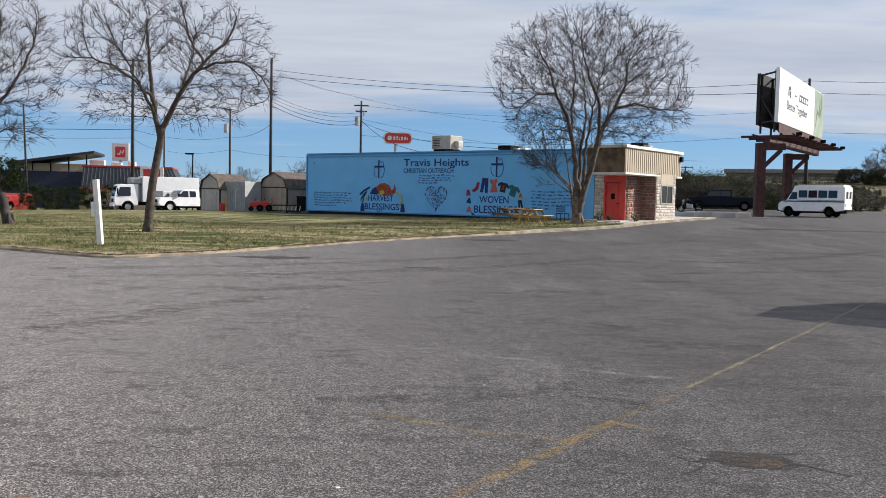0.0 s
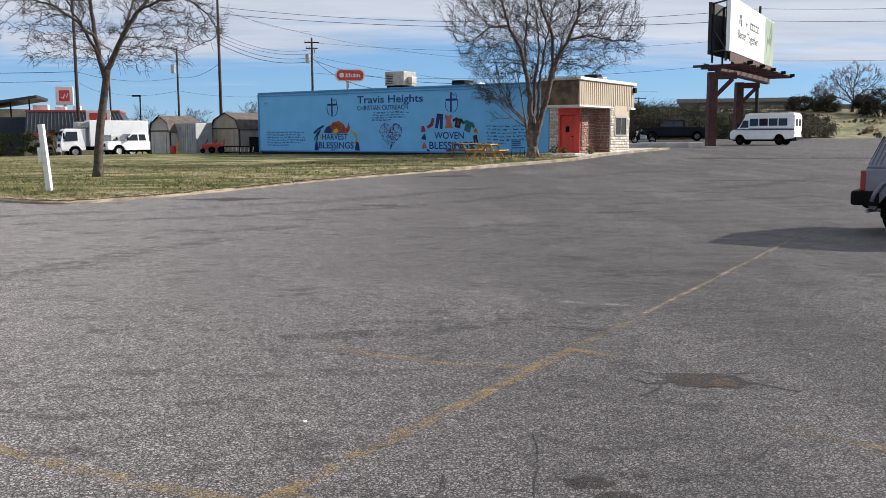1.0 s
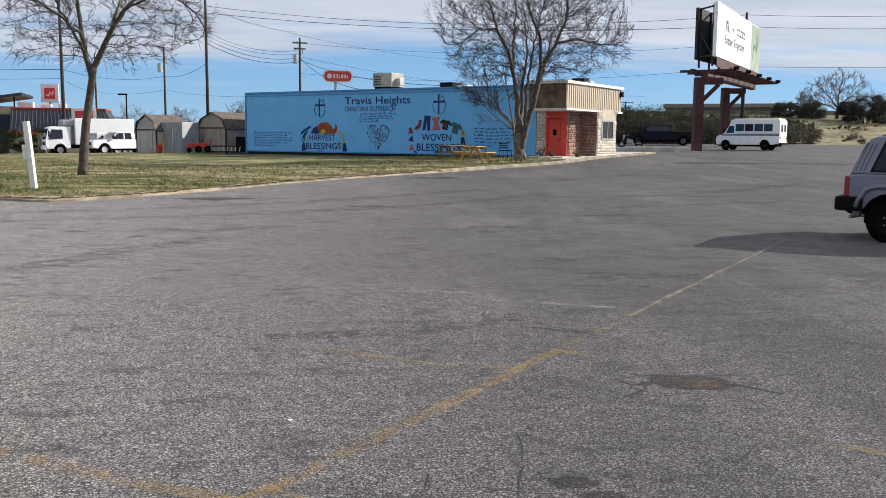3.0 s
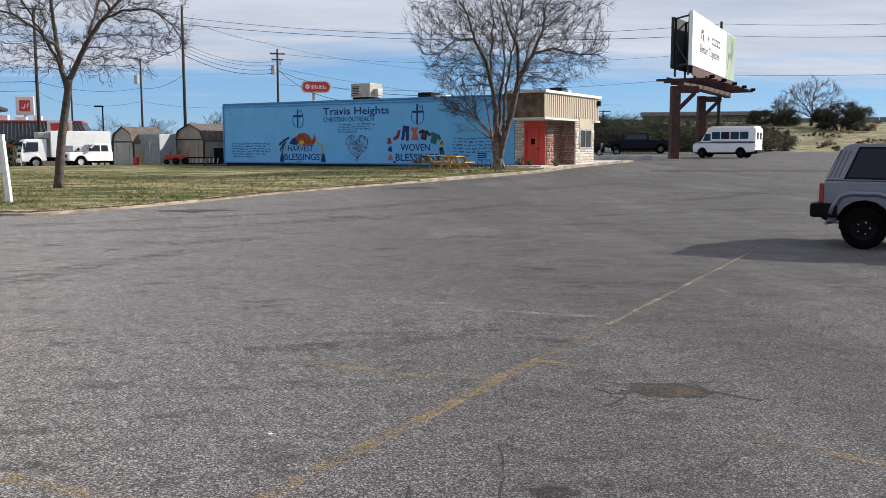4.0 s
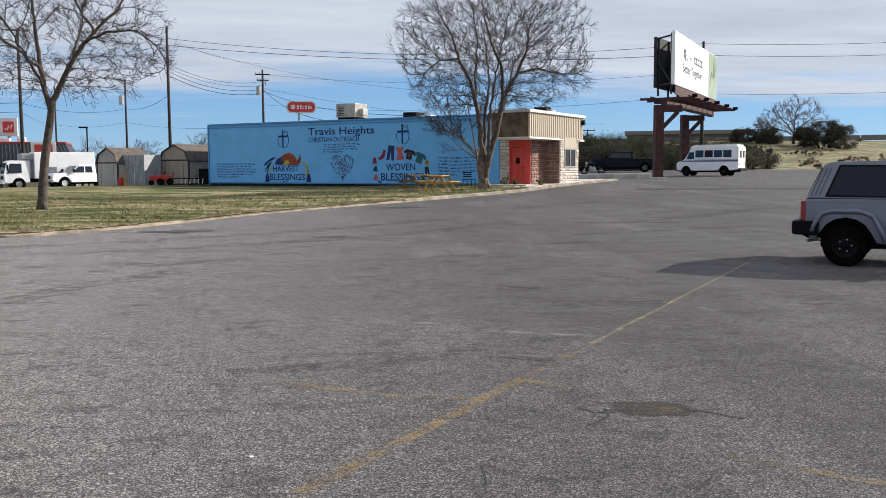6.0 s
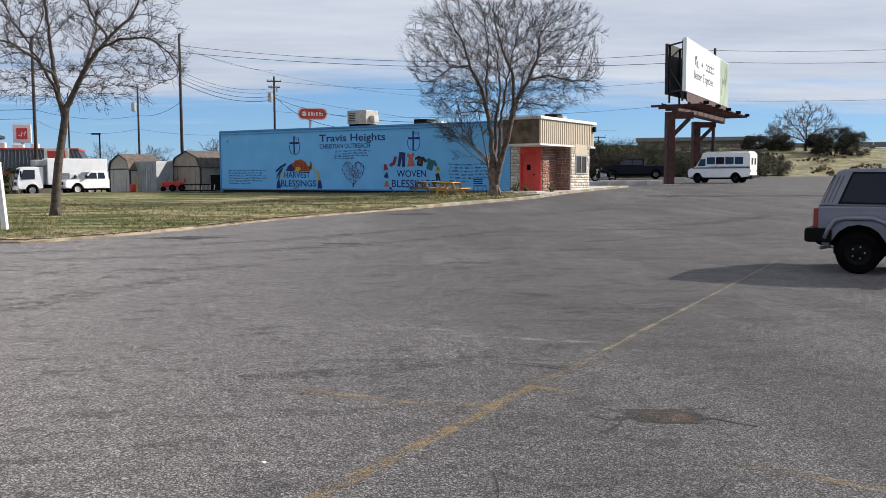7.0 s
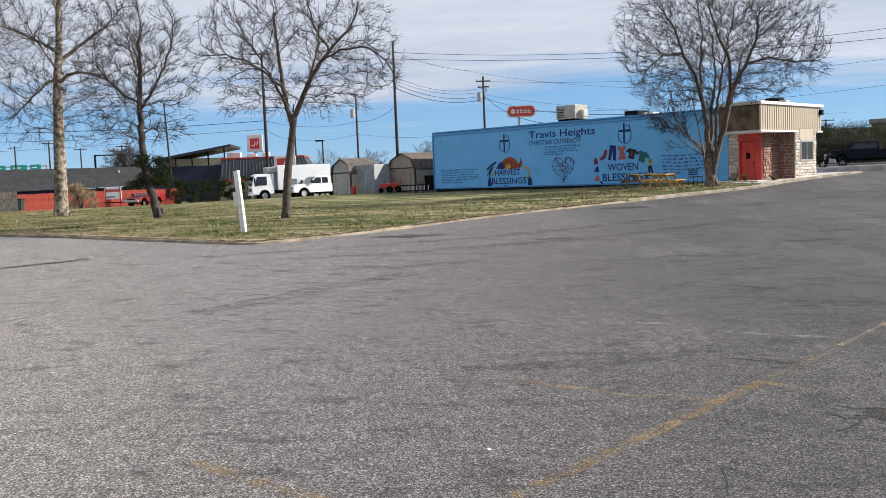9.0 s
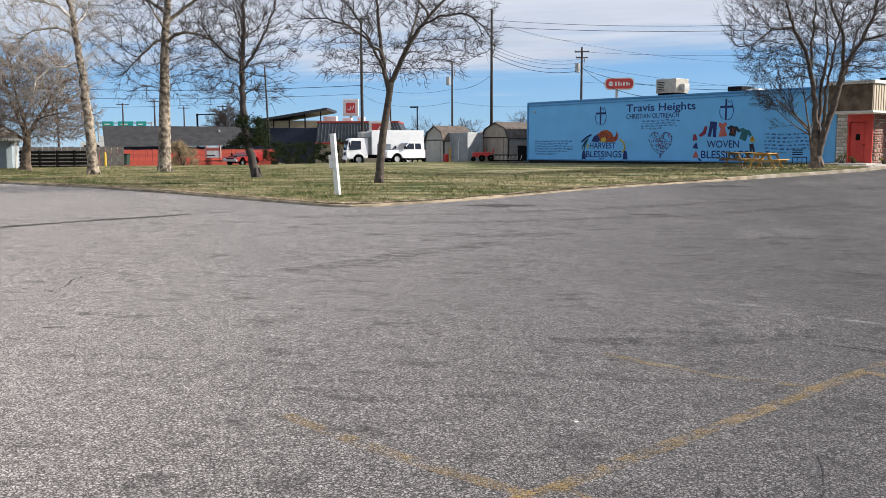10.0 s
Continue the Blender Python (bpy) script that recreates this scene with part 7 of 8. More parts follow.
while len(gf) < 40000:
    x = rng.uniform(-40, 9.5)
    y = kerb_y(x) + 0.10 + abs(rng.gauss(0, 0.32)) * (1 + 0.7 * noise.noise((x * 0.7, 1.3, 0)))
    blade_tuft(x, y, 0.06, 5)
me = bpy.data.meshes.new("dead_grass")
me.from_pydata(gv, [], gf)
me.materials.append(M_STRAW)
tagged(new("dead_grass", me), "pale dead grass along the lawn's edge", "grass", kind="stuff")
gv, gf = [], []
while len(gf) < 26000:
    x = rng.uniform(-34, 9.0)
    y = kerb_y(x) + 0.3 + 18 * rng.random() ** 1.5
    if y < lawn_back(x) and noise.noise((x * 0.6, y * 1.2, 5)) > 0.05:
        blade_tuft(x, y, 0.10, 7)
while len(gf) < 116000:
    x = rng.uniform(-40, 9.0)
    y = kerb_y(x) + 0.15 + 22 * rng.random() ** 1.6
    if y < lawn_back(x):
        blade_tuft(x, y, 0.05, 4)
me = bpy.data.meshes.new("grass")
me.from_pydata(gv, [], gf)
M_BLADE = mat("straw_and_green_grass", (0.31, 0.26, 0.15), 0.9, var=0.3, scale=0.8, fine=12, bump=0, other=(0.075, 0.098, 0.030), spots=0.5, spec=0.15)
me.materials.append(M_BLADE)
tagged(new("grass", me), "short straw-coloured and green grass blades", "grass", kind="stuff")


# ---- behind the lawn: restaurant, house, fence, yard ----
def place(az, d, turn=0.0, z=None):
    p = polar(az, d, z)
    return Matrix.Translation(p) @ pose(0, 0, 0, 0, 0, turn)


M_DROOF = mat("dark_blue_grey_metal_roof", (0.026, 0.032, 0.044), 0.5, 0.2, var=0.12, scale=1)
M_SEAM = mat("roof_seam_metal", (0.10, 0.105, 0.115), 0.5, 0.2)
M_DWALL = mat("dark_blue_wall", (0.022, 0.030, 0.065), 0.7, var=0.15)
M_REDT = mat("red_trim", (0.36, 0.045, 0.03), 0.5, var=0.1)
M_TAN = mat("tan_stucco", (0.48, 0.40, 0.28), 0.85, var=0.1)
M_LOGO = mat("red_sign_face", (0.56, 0.045, 0.045), 0.4, var=0.04, bump=0)
M_SHINGD = mat("charcoal_shingle", (0.032, 0.032, 0.035), 0.95, var=0.25, scale=1.5, fine=20)
M_FENCE = mat("red_stained_fence", (0.40, 0.060, 0.036), 0.8, var=0.22, scale=2, fine=14)
M_GLEAF = striped_leaf("dark_green_leaf", (0.010, 0.016, 0.007), (0.020, 0.027, 0.012))
M_GLEAF2 = striped_leaf("dull_olive_leaf", (0.034, 0.036, 0.020), (0.055, 0.050, 0.032))
M_BRUSH = striped_leaf("dry_brush", (0.090, 0.070, 0.050), (0.050, 0.042, 0.030))
M_SCRUB = striped_leaf("grey_brown_scrub", (0.036, 0.030, 0.023), (0.014, 0.015, 0.011))
M_PLANT = striped_leaf("yellow_green_leaf", (0.10, 0.115, 0.030), (0.16, 0.12, 0.04))
M_TANB = striped_leaf("straw_brush", (0.30, 0.23, 0.14), (0.18, 0.13, 0.08))

rest = empty("restaurant", place(-20.45, 112, 12), "low restaurant with a dark metal mansard roof and red trim", "building")
part("wall", Mesher().box((-1.6, -5, -0.5), (8.2, 5, 2.6)), M_TAN, rest, "tan walls")
ms = Mesher().add([(-2.1, -5.6, 2.3), (8.7, -5.6, 2.3), (7.4, -4.1, 4.65), (-2.1, -4.1, 4.65), (-2.1, 5.6, 2.3), (8.7, 5.6, 2.3), (7.4, 4.1, 4.65), (-2.1, 4.1, 4.65)],
                  [(0, 1, 2, 3), (1, 5, 6, 2), (5, 4, 7, 6), (4, 0, 3, 7), (3, 2, 6, 7), (0, 4, 5, 1)])
mroof = part("mansard_roof", ms, M_DROOF, rest, "dark ribbed metal mansard roof")
for k in range(26):
    x = -1.9 + k * 0.405
    part("roof_seam", Mesher().beam((x, -5.62, 2.36), (x - 0.135 * max(x, 0), -4.14, 4.62), 0.05, 0.06), M_SEAM, mroof)
part("roof_ridge_trim", Mesher().box((-2.2, -4.2, 4.6), (7.5, 4.2, 4.82), 0.03), M_REDT, rest, "red roof-edge trim")
part("eave_trim", Mesher().box((-2.15, -5.66, 2.12), (8.75, 5.66, 2.32), 0.03), M_REDT, rest, "red eave trim")
sg = part("roof_sign", Mesher().box((4.1, -5.35, 3.1), (6.6, -5.15, 4.75), 0.03), M_WHITE, rest, "white roof sign with a red shape")
part("sign_face", Mesher().box((4.45, -5.37, 3.35), (6.25, -5.353, 4.5), 0.03), M_LOGO, sg)
ms = Mesher().tube([(4.7, -5.38, 3.6), (5.1, -5.38, 3.5), (5.4, -5.38, 4.1), (5.8, -5.38, 3.7), (6.05, -5.38, 4.2)], 0.10, 6)
for i, v in enumerate(ms.v):
    ms.v[i] = (v[0], -5.376 + (v[1] + 5.38) * 0.02, v[2])
part("sign_mark", ms, M_WHITE, sg)
for x, w, h in ((-1.2, 1.6, 0.7), (0.9, 1.1, 0.5), (2.6, 0.8, 0.6)):
    part("roof_fan", Mesher().box((x - w / 2, -0.6, 4.82), (x + w / 2, 0.6, 4.82 + h), 0.05), M_WHITE, rest)
# flat-roofed block with a tilted roof beside it
blk = empty("commercial_building", place(-24.2, 116, 14), "dark flat-roofed commercial building with a tilted roof edge", "building")
part("wall", Mesher().box((-3.4, -4, -0.5), (7.0, 4, 4.1)), M_DWALL, blk, "dark blue walls")
part("roof", Mesher().add([(-2.6, -5, 4.7), (6.6, -5, 6.2), (6.6, -5, 6.5), (-2.6, -5, 5.0), (-2.6, 5, 4.7), (6.6, 5, 6.2), (6.6, 5, 6.5), (-2.6, 5, 5.0)],
                          [(0, 1, 2, 3), (7, 6, 5, 4), (0, 4, 5, 1), (1, 5, 6, 2), (2, 6, 7, 3), (3, 7, 4, 0)]), M_DROOF, blk, "dark tilted roof slab")
part("clerestory", Mesher().box((-1.0, -3.6, 4.1), (5.6, 3.6, 5.0)), M_TAN, blk)
for k in range(5):
    part("roof_post", Mesher().box((-1.9 + k * 1.9, -4.6, 4.1), (-1.76 + k * 1.9, -4.46, 4.85 + k * 0.3)), M_BLACK, blk)

# sign on a pole near the restaurant
sp = empty("pole_sign", place(-19.78, 118, 8), "square white and red sign on a pole", "sign")
part("pole", Mesher().tube([(0, 0, -0.4), (0, 0, 5.9)], 0.16, 10), M_STEEL, sp)
cab = part("sign_cabinet", Mesher().box((-1.0, -0.2, 5.75), (1.0, 0.2, 7.9), 0.05), M_WHITE, sp)
part("sign_face", Mesher().box((-0.6, -0.215, 6.15), (0.6, -0.202, 7.45), 0.03), M_LOGO, cab)
ms = Mesher().tube([(-0.4, -0.22, 6.6), (-0.1, -0.22, 6.5), (0.05, -0.22, 7.0), (0.25, -0.22, 6.6), (0.42, -0.22, 7.1)], 0.08, 6)
for i, v in enumerate(ms.v):
    ms.v[i] = (v[0], -0.219 + (v[1] + 0.22) * 0.02, v[2])
part("sign_mark", ms, M_WHITE, cab)

# rounded red sign beyond the roof
og = empty("pole_sign", place(-3.04, 118, 3), "rounded red oval sign on a pole", "sign")
part("pole", Mesher().tube([(-0.3, 0, -0.4), (-0.3, 0, 8.6)], 0.17, 10), M_STEEL, og)
bm = bmesh.new()
bmesh.ops.create_cube(bm, size=1.0, matrix=Matrix.Translation((0, 0, 9.35)) @ Matrix.Diagonal((3.75, 0.5, 1.5, 1)))
bmesh.ops.bevel(bm, geom=[e for e in bm.edges if abs(e.verts[0].co.x - e.verts[1].co.x) < 0.01 and abs(e.verts[0].co.z - e.verts[1].co.z) < 0.01], offset=0.62, segments=6, affect="EDGES", profile=0.5)
cab = part("sign_cabinet", Mesher().bm(bm), M_WHITE, og, "white sign border")
bm = bmesh.new()
bmesh.ops.create_cube(bm, size=1.0, matrix=Matrix.Translation((0.02, -0.27, 9.35)) @ Matrix.Diagonal((3.4, 0.03, 1.25, 1)))
bmesh.ops.bevel(bm, geom=[e for e in bm.edges if abs(e.verts[0].co.x - e.verts[1].co.x) < 0.01 and abs(e.verts[0].co.z - e.verts[1].co.z) < 0.01], offset=0.5, segments=6, affect="EDGES", profile=0.5)
part("sign_face", Mesher().bm(bm), M_LOGO, cab, "red sign face")
for a, b in ((-0.55, 0.25), (-0.15, 0.2), (0.15, 0.16), (0.45, 0.25), (0.85, 0.22), (1.15, 0.16)):
    part("sign_mark", Mesher().box((a, -0.292, 9.1), (a + b, -0.284, 9.1 + 0.3 + (a * 37 % 0.25)), 0.02), M_WHITE, cab)
part("sign_mark", Mesher().tube([(-1.05, -0.289, 9.35), (-1.05, -0.286, 9.35)], 0.30, 14), M_WHITE, cab)

# long low house behind the red fence
hs = empty("long_house", place(-30.2, 103, 26), "long low house with a charcoal shingle hip roof", "house")
part("wall", Mesher().box((-6.0, -3.5, -0.3), (6.4, 3.5, 1.9)), M_DWALL, hs)
ms = Mesher().add([(-7.2, -4.4, 1.85), (7.2, -4.4, 2.05), (6.6, 0, 4.05), (-8.0, 0, 4.15), (-7.2, 4.4, 1.85), (7.2, 4.4, 2.05)],
                  [(0, 1, 2, 3), (3, 2, 5, 4), (0, 3, 4), (1, 5, 2), (0, 4, 5, 1)])
part("roof", ms, M_SHINGD, hs, "charcoal shingle roof")
part("roof_vent", Mesher().tube([(4.2, -1.2, 2.9), (4.2, -1.2, 3.7)], 0.12, 8), M_STEEL, hs)

fence = empty("red_fence", Matrix.Identity(4), "red-stained board fence along the drive", "fence")
F0, F1 = polar(-34.9, 90, 0), polar(-24.4, 93, 0)
flen = (F1 - F0).length
fd = (F1 - F0).normalized()
fturn = math.degrees(math.atan2(fd.y, fd.x))
board = Mesher().box((-0.10, -0.012, 0), (0.10, 0.012, 1.62), 0.004).mesh("board", M_FENCE)
nb = int(flen / 0.215)
rng = random.Random(5)
for k in range(nb):
    p = F0 + fd * (k * 0.215)
    ob = part("board", board, None, fence)
    ob.matrix_basis = Matrix.Translation((p.x, p.y, ground_z(p.x, p.y) - 0.05 + rng.uniform(-0.02, 0.02))) @ pose(0, rng.uniform(-0.006, 0.006), 0, 0, rng.uniform(-0.6, 0.6), fturn)
for z in (0.35, 1.2):
    part("rail", Mesher().beam((F0.x, F0.y + 0.05, ground_z(F0.x, F0.y) + z), (F1.x, F1.y + 0.05, ground_z(F1.x, F1.y) + z), 0.05, 0.09), M_FENCE, fence)

dump = empty("dumpster", place(-33.85, 86, 20), "dark green rubbish skip by the fence", "dumpster")
m_dg = mat("dark_green_steel", (0.015, 0.045, 0.030), 0.6, var=0.2)
part("body", Mesher().prism([(-0.9, 0.15), (0.9, 0.15), (1.0, 1.1), (-1.0, 1.1)], 1, -0.6, 0.6), m_dg, dump)
part("lid", Mesher().box((-1.02, -0.64, 1.1), (1.02, 0.64, 1.17), 0.02), M_BLACK, dump)
part("label_panel", Mesher().box((-0.4, -0.625, 0.45), (0.5, -0.605, 0.85)), mat("pale_notice", (0.35, 0.5, 0.45), 0.6), dump)
wb = empty("notice_board", place(-28.3, 84, 15), "white notice board on two legs with faded red bars", "sign")
part("board", Mesher().box((-0.72, -0.04, 0.75), (0.72, 0.04, 1.75), 0.015), M_WHITE, wb)
part("printed_bar", Mesher().box((-0.6, -0.046, 1.38), (0.6, -0.041, 1.62)), M_MPINK, wb)
part("printed_bar", Mesher().box((-0.55, -0.046, 0.9), (0.2, -0.041, 1.0)), M_MBLACK, wb)
for s in (-0.62, 0.62):
    part("leg", Mesher().box((s - 0.05, -0.05, -0.1), (s + 0.05, 0.05, 1.9), 0.01), M_FENCE, wb)
part("shelf", Mesher().box((-0.85, -0.25, 0.42), (0.85, 0.2, 0.5), 0.01), M_BLACK, wb)
foliage(polar(-30.1, 83), (1.25, 1.1, 2.2), 7000, 0.14, 61, M_TANB, "straw-coloured dry ornamental bush by the fence", "dry_bush", "bush")
roadside = empty("roadside_sign", place(-34.6, 122, 20), "white roadside sign panels with red and dark marks", "sign")
part("panel", Mesher().box((-2.7, -0.1, 1.6), (2.7, 0.1, 2.5), 0.03), M_WHITE, roadside)
part("upper_panel", Mesher().box((-0.3, -0.1, 2.55), (2.2, 0.1, 3.3), 0.03), M_WHITE, roadside)
part("printed_bar", Mesher().box((0.2, -0.12, 1.8), (2.4, -0.102, 2.1)), M_MPINK, roadside)
part("printed_bar", Mesher().box((-2.3, -0.12, 1.85), (-0.4, -0.102, 2.15)), M_MBLACK, roadside)
for s in (-2, 2):
    part("leg", Mesher().box((s - 0.08, -0.08, -0.5), (s + 0.08, 0.08, 1.6)), M_STEEL, roadside)

# dark stacked planks, a yellow bollard and the corner of a house at the far left
stk = empty("plank_stack", place(-37.25, 62.5, 30), "stack of black-stained rails beside the lawn", "stack")
for k in range(5):
    for j in range(2):
        part("plank", Mesher().box((-2.1 + j * 2.15, -0.3, 0.02 + k * 0.235), (-0.02 + j * 2.15, 0.3, 0.19 + k * 0.235), 0.015), M_BLACK, stk)
for j in range(5):
    part("bearer", Mesher().box((-2.0 + j * 1.02, -0.34, 0), (-1.92 + j * 1.02, 0.34, 1.18)), M_BLACK, stk)
bol = empty("bollard", place(-34.55, 66), "yellow steel bollard at the edge of the lawn", "bollard")
part("tube", Mesher().tube([(0, 0, -0.1), (0, 0, 0.98), (0, 0, 1.05)], [0.09, 0.09, 0.04], 12), mat("yellow_paint", (0.55, 0.37, 0.04), 0.5), bol)
hc = empty("small_house", place(-42.2, 64, 35), "small grey house with a shingle roof and white trim", "house")
m_hw = mat("pale_blue_siding", (0.32, 0.38, 0.42), 0.7, var=0.08)
part("wall", Mesher().box((-3.2, -3, 0), (3.2, 3, 1.95)), m_hw, hc, "pale blue walls")
part("roof", Mesher().add([(-3.7, -3.5, 1.9), (3.7, -3.5, 1.9), (2.2, 0, 2.75), (-2.2, 0, 2.75), (-3.7, 3.5, 1.9), (3.7, 3.5, 1.9)], [(0, 1, 2, 3), (3, 2, 5, 4), (0, 3, 4), (1, 5, 2), (0, 4, 5, 1)]), M_SHINGLE, hc, "brown shingle roof")
part("fascia", Mesher().box((-3.72, -3.53, 1.80), (3.72, -3.48, 1.93)).box((3.68, -3.5, 1.80), (3.73, 3.5, 1.93)), M_WHITE, hc, "white fascia")
part("porch_post", Mesher().box((3.4, -3.4, 0), (3.52, -3.28, 1.85)), M_WHITE, hc)
part("window_pane", Mesher().box((0.8, -3.02, 0.8), (2.2, -2.99, 1.6)), M_GLASS, hc)
grey_bank = empty("board_wall", place(-36.9, 70, 28), "weathered grey board wall behind the stacked rails", "fence")
m_gb = mat("weathered_grey_board", (0.15, 0.135, 0.12), 0.9, var=0.2)
for k in range(20):
    part("board", Mesher().box((-4.2 + k * 0.42, -0.03, 0.0), (-3.81 + k * 0.42, 0.03, 1.45 + 0.02 * (k % 3)), 0.006), m_gb, grey_bank)

# tan wall and dark evergreen bushes before the restaurant
tw = empty("tan_wall", place(-21.1, 97, 8), "low tan rendered wall by the restaurant drive", "wall")
part("panel", Mesher().box((-1.7, -0.1, -0.3), (1.7, 0.1, 1.55), 0.02), M_TAN, tw)
part("coping", Mesher().box((-1.75, -0.14, 1.55), (1.75, 0.14, 1.63), 0.01), M_CONC, tw)
for i, (az, d, sx, h, n) in enumerate(((-23.6, 92, 1.5, 2.6, 3200), (-22.4, 94, 1.4, 2.5, 3000), (-21.2, 95, 1.0, 2.2, 2000), (-24.5, 90, 1.3, 2.3, 2600), (-20.3, 96, 1.2, 2.4, 2000), (-27.0, 96, 1.5, 2.4, 2600))):
    foliage(polar(az, d), (sx, sx, h), n, 0.16, 70 + i, M_GLEAF, "dark evergreen shrub before the restaurant", group="evergreen shrubs")
# ivy low on the slim tree
foliage(polar(-26.15, 37.3) + Vector((0, 0, 1.35)), (0.95, 0.8, 1.25), 4200, 0.10, 81, M_GLEAF, "dark green leafy suckers round the slim tree's trunk", "tree_suckers", "foliage", 0.05, stems=False)


# ---- far bare trees and bushes ----
def far_tree(az, d, h, w, seed, label, dense=(7, 5, 4, 3)):
    p = polar(az, d)
    k = h / 6
    bare_tree(p, seed, [((0, 0, 0), 0.2 * k), ((0.05, 0, 0.8 * k), 0.17 * k), ((0.1, 0, 1.6 * k), 0.15 * k)],
              [(1.0, (w * math.cos(a), w * math.sin(a), 1.0), 0.09 * k, (2.9 + 0.8 * (j % 3)) * k * 0.8) for j, a in enumerate([0.4 + 0.9 * i for i in range(7)])],
              4, 0.12, 0.03, dense, M_BARK, M_TWIG2, label, 0.0, 0.014 * k, 1.3, 0.25, (0.4, 0.85), (0.42, 0.60), 1.1)


far_tree(-12.6, 128, 5.4, 0.9, 101, "small bare tree far beyond the sheds")
far_tree(-9.2, 120, 5.6, 0.8, 102, "small bare tree behind the shed")
far_tree(-15.2, 118, 5.0, 0.9, 103, "small bare tree behind the white lorry")
grown_tree(polar(27.0, 138), 104, [([(0, 0, 0), (0.05, 0, 0.6), (0.1, 0, 1.2)], 0.22, 0.18),
                                    ([(0.1, 0, 1.2), (-0.8, 0, 2.4), (-2.0, 0, 3.6)], 0.12, 0.04), ([(0.1, 0, 1.2), (0.2, 0.3, 2.8), (0.4, 0.3, 4.4)], 0.12, 0.04),
                                    ([(0.1, 0, 1.2), (1.0, 0, 2.4), (2.4, 0, 3.4)], 0.12, 0.04), ([(0.1, 0, 1.0), (-1.6, 0, 1.8), (-3.2, 0, 2.2)], 0.09, 0.03)],
           [(1.3, -3.0, 3.2), (2.6, -4.8, 4.6), (4.2, -4.4, 4.2), (5.4, -2.6, 2.8), (6.1, -0.8, 1.0)],
           700, M_BARK, M_TWIG3, "broad bare tree on the bank beyond the lot", tip=0.022, step=0.42, kill=0.6, twigs=2, twig_len=0.7, curl=0.4)
far_tree(25.2, 142, 3.6, 0.9, 105, "small bare tree on the bank beyond the lot")
far_tree(-27.3, 128, 7.0, 0.8, 106, "brown bare tree behind the long house", (9, 7, 5, 4))

for i, (az, d, sx, h, n) in enumerate(((15.2, 92, 2.6, 3.4, 4200), (16.6, 94, 2.8, 3.5, 4200), (14.2, 96, 2.4, 3.0, 3000), (17.9, 96, 2.2, 2.9, 2600))):
    foliage(polar(az, d), (sx, 1.6, h), int(n * 1.5), 0.16, 120 + i, M_GLEAF, "dark evergreen hedge bush behind the pickup truck", "hedge_bush", "bush", group="hedge bushes")
rng = random.Random(77)
for i in range(64):
    az = 13.6 + 11.6 * (i + rng.random()) / 64
    d = rng.uniform(86, 100) if i % 2 else rng.uniform(98, 116)
    h = rng.uniform(1.7, 2.5) * (1.0 if az < 22.5 else 0.75)
    foliage(polar(az, d), (rng.uniform(2.0, 3.2), 1.4, h), 2400, 0.17, 200 + i, rng.choice((M_SCRUB, M_SCRUB, M_GLEAF, M_GLEAF2)), "grey-brown scrub bush on the bank", "scrub_bush", "bush", group="scrub bushes", stems=i % 4 == 0)
for i, (az, d, sx, h) in enumerate(((28.5, 131, 2.4, 3.6), (29.5, 132, 2.0, 2.8), (27.7, 134, 1.8, 2.4), (25.6, 136, 1.8, 2.0), (24.4, 138, 2.6, 1.7))):
    foliage(polar(az, d), (sx, 2, h), 7000, 0.24, 300 + i, (M_SCRUB, M_GLEAF2)[i % 2], "dense brown thicket on the bank", "thicket", "bush", group="thickets")

for i in range(22):
    foliage(polar(rng.uniform(23.5, 33), rng.uniform(96, 126)), (rng.uniform(0.8, 1.8), 0.8, rng.uniform(0.35, 0.8)), 700, 0.16, 330 + i, rng.choice((M_TANB, M_BRUSH, M_GLEAF2)), "low dry brush on the grassy bank", "low_brush", "bush", group="low brush", stems=False)

# road along the top of the bank: parapet, and a long low roof beyond
par = empty("parapet", Matrix.Identity(4), "long grey concrete parapet of the road on the bank", "parapet")
for k in range(14):
    p, q = polar(13.0 + k * 1.6, 150, 0), polar(13.0 + (k + 1) * 1.6 - 0.03, 150, 0)
    z = 5.75
    part("panel", Mesher().beam((p.x, p.y, z), (q.x, q.y, z), 0.3, 0.8), mat("parapet_concrete", (0.20, 0.185, 0.17), 0.9, var=0.15) if k == 0 else bpy.data.materials["parapet_concrete"], par)
    part("pier", Mesher().beam((p.x, p.y + 0.4, 0.5), (p.x, p.y + 0.4, z), 0.6, 0.6, (0, 1, 0)), bpy.data.materials["parapet_concrete"], par)
wh = empty("warehouse", place(20.6, 178, -20), "long low dark warehouse roof beyond the road", "building")
part("wall", Mesher().box((-10, -5, -2), (11, 5, 1.9)), mat("brown_metal_wall", (0.13, 0.11, 0.10), 0.8), wh)
part("roof", Mesher().box((-10.4, -5.6, 1.9), (12.2, 5.6, 2.6), 0.05), mat("grey_brown_roof", (0.20, 0.19, 0.185), 0.8), wh)


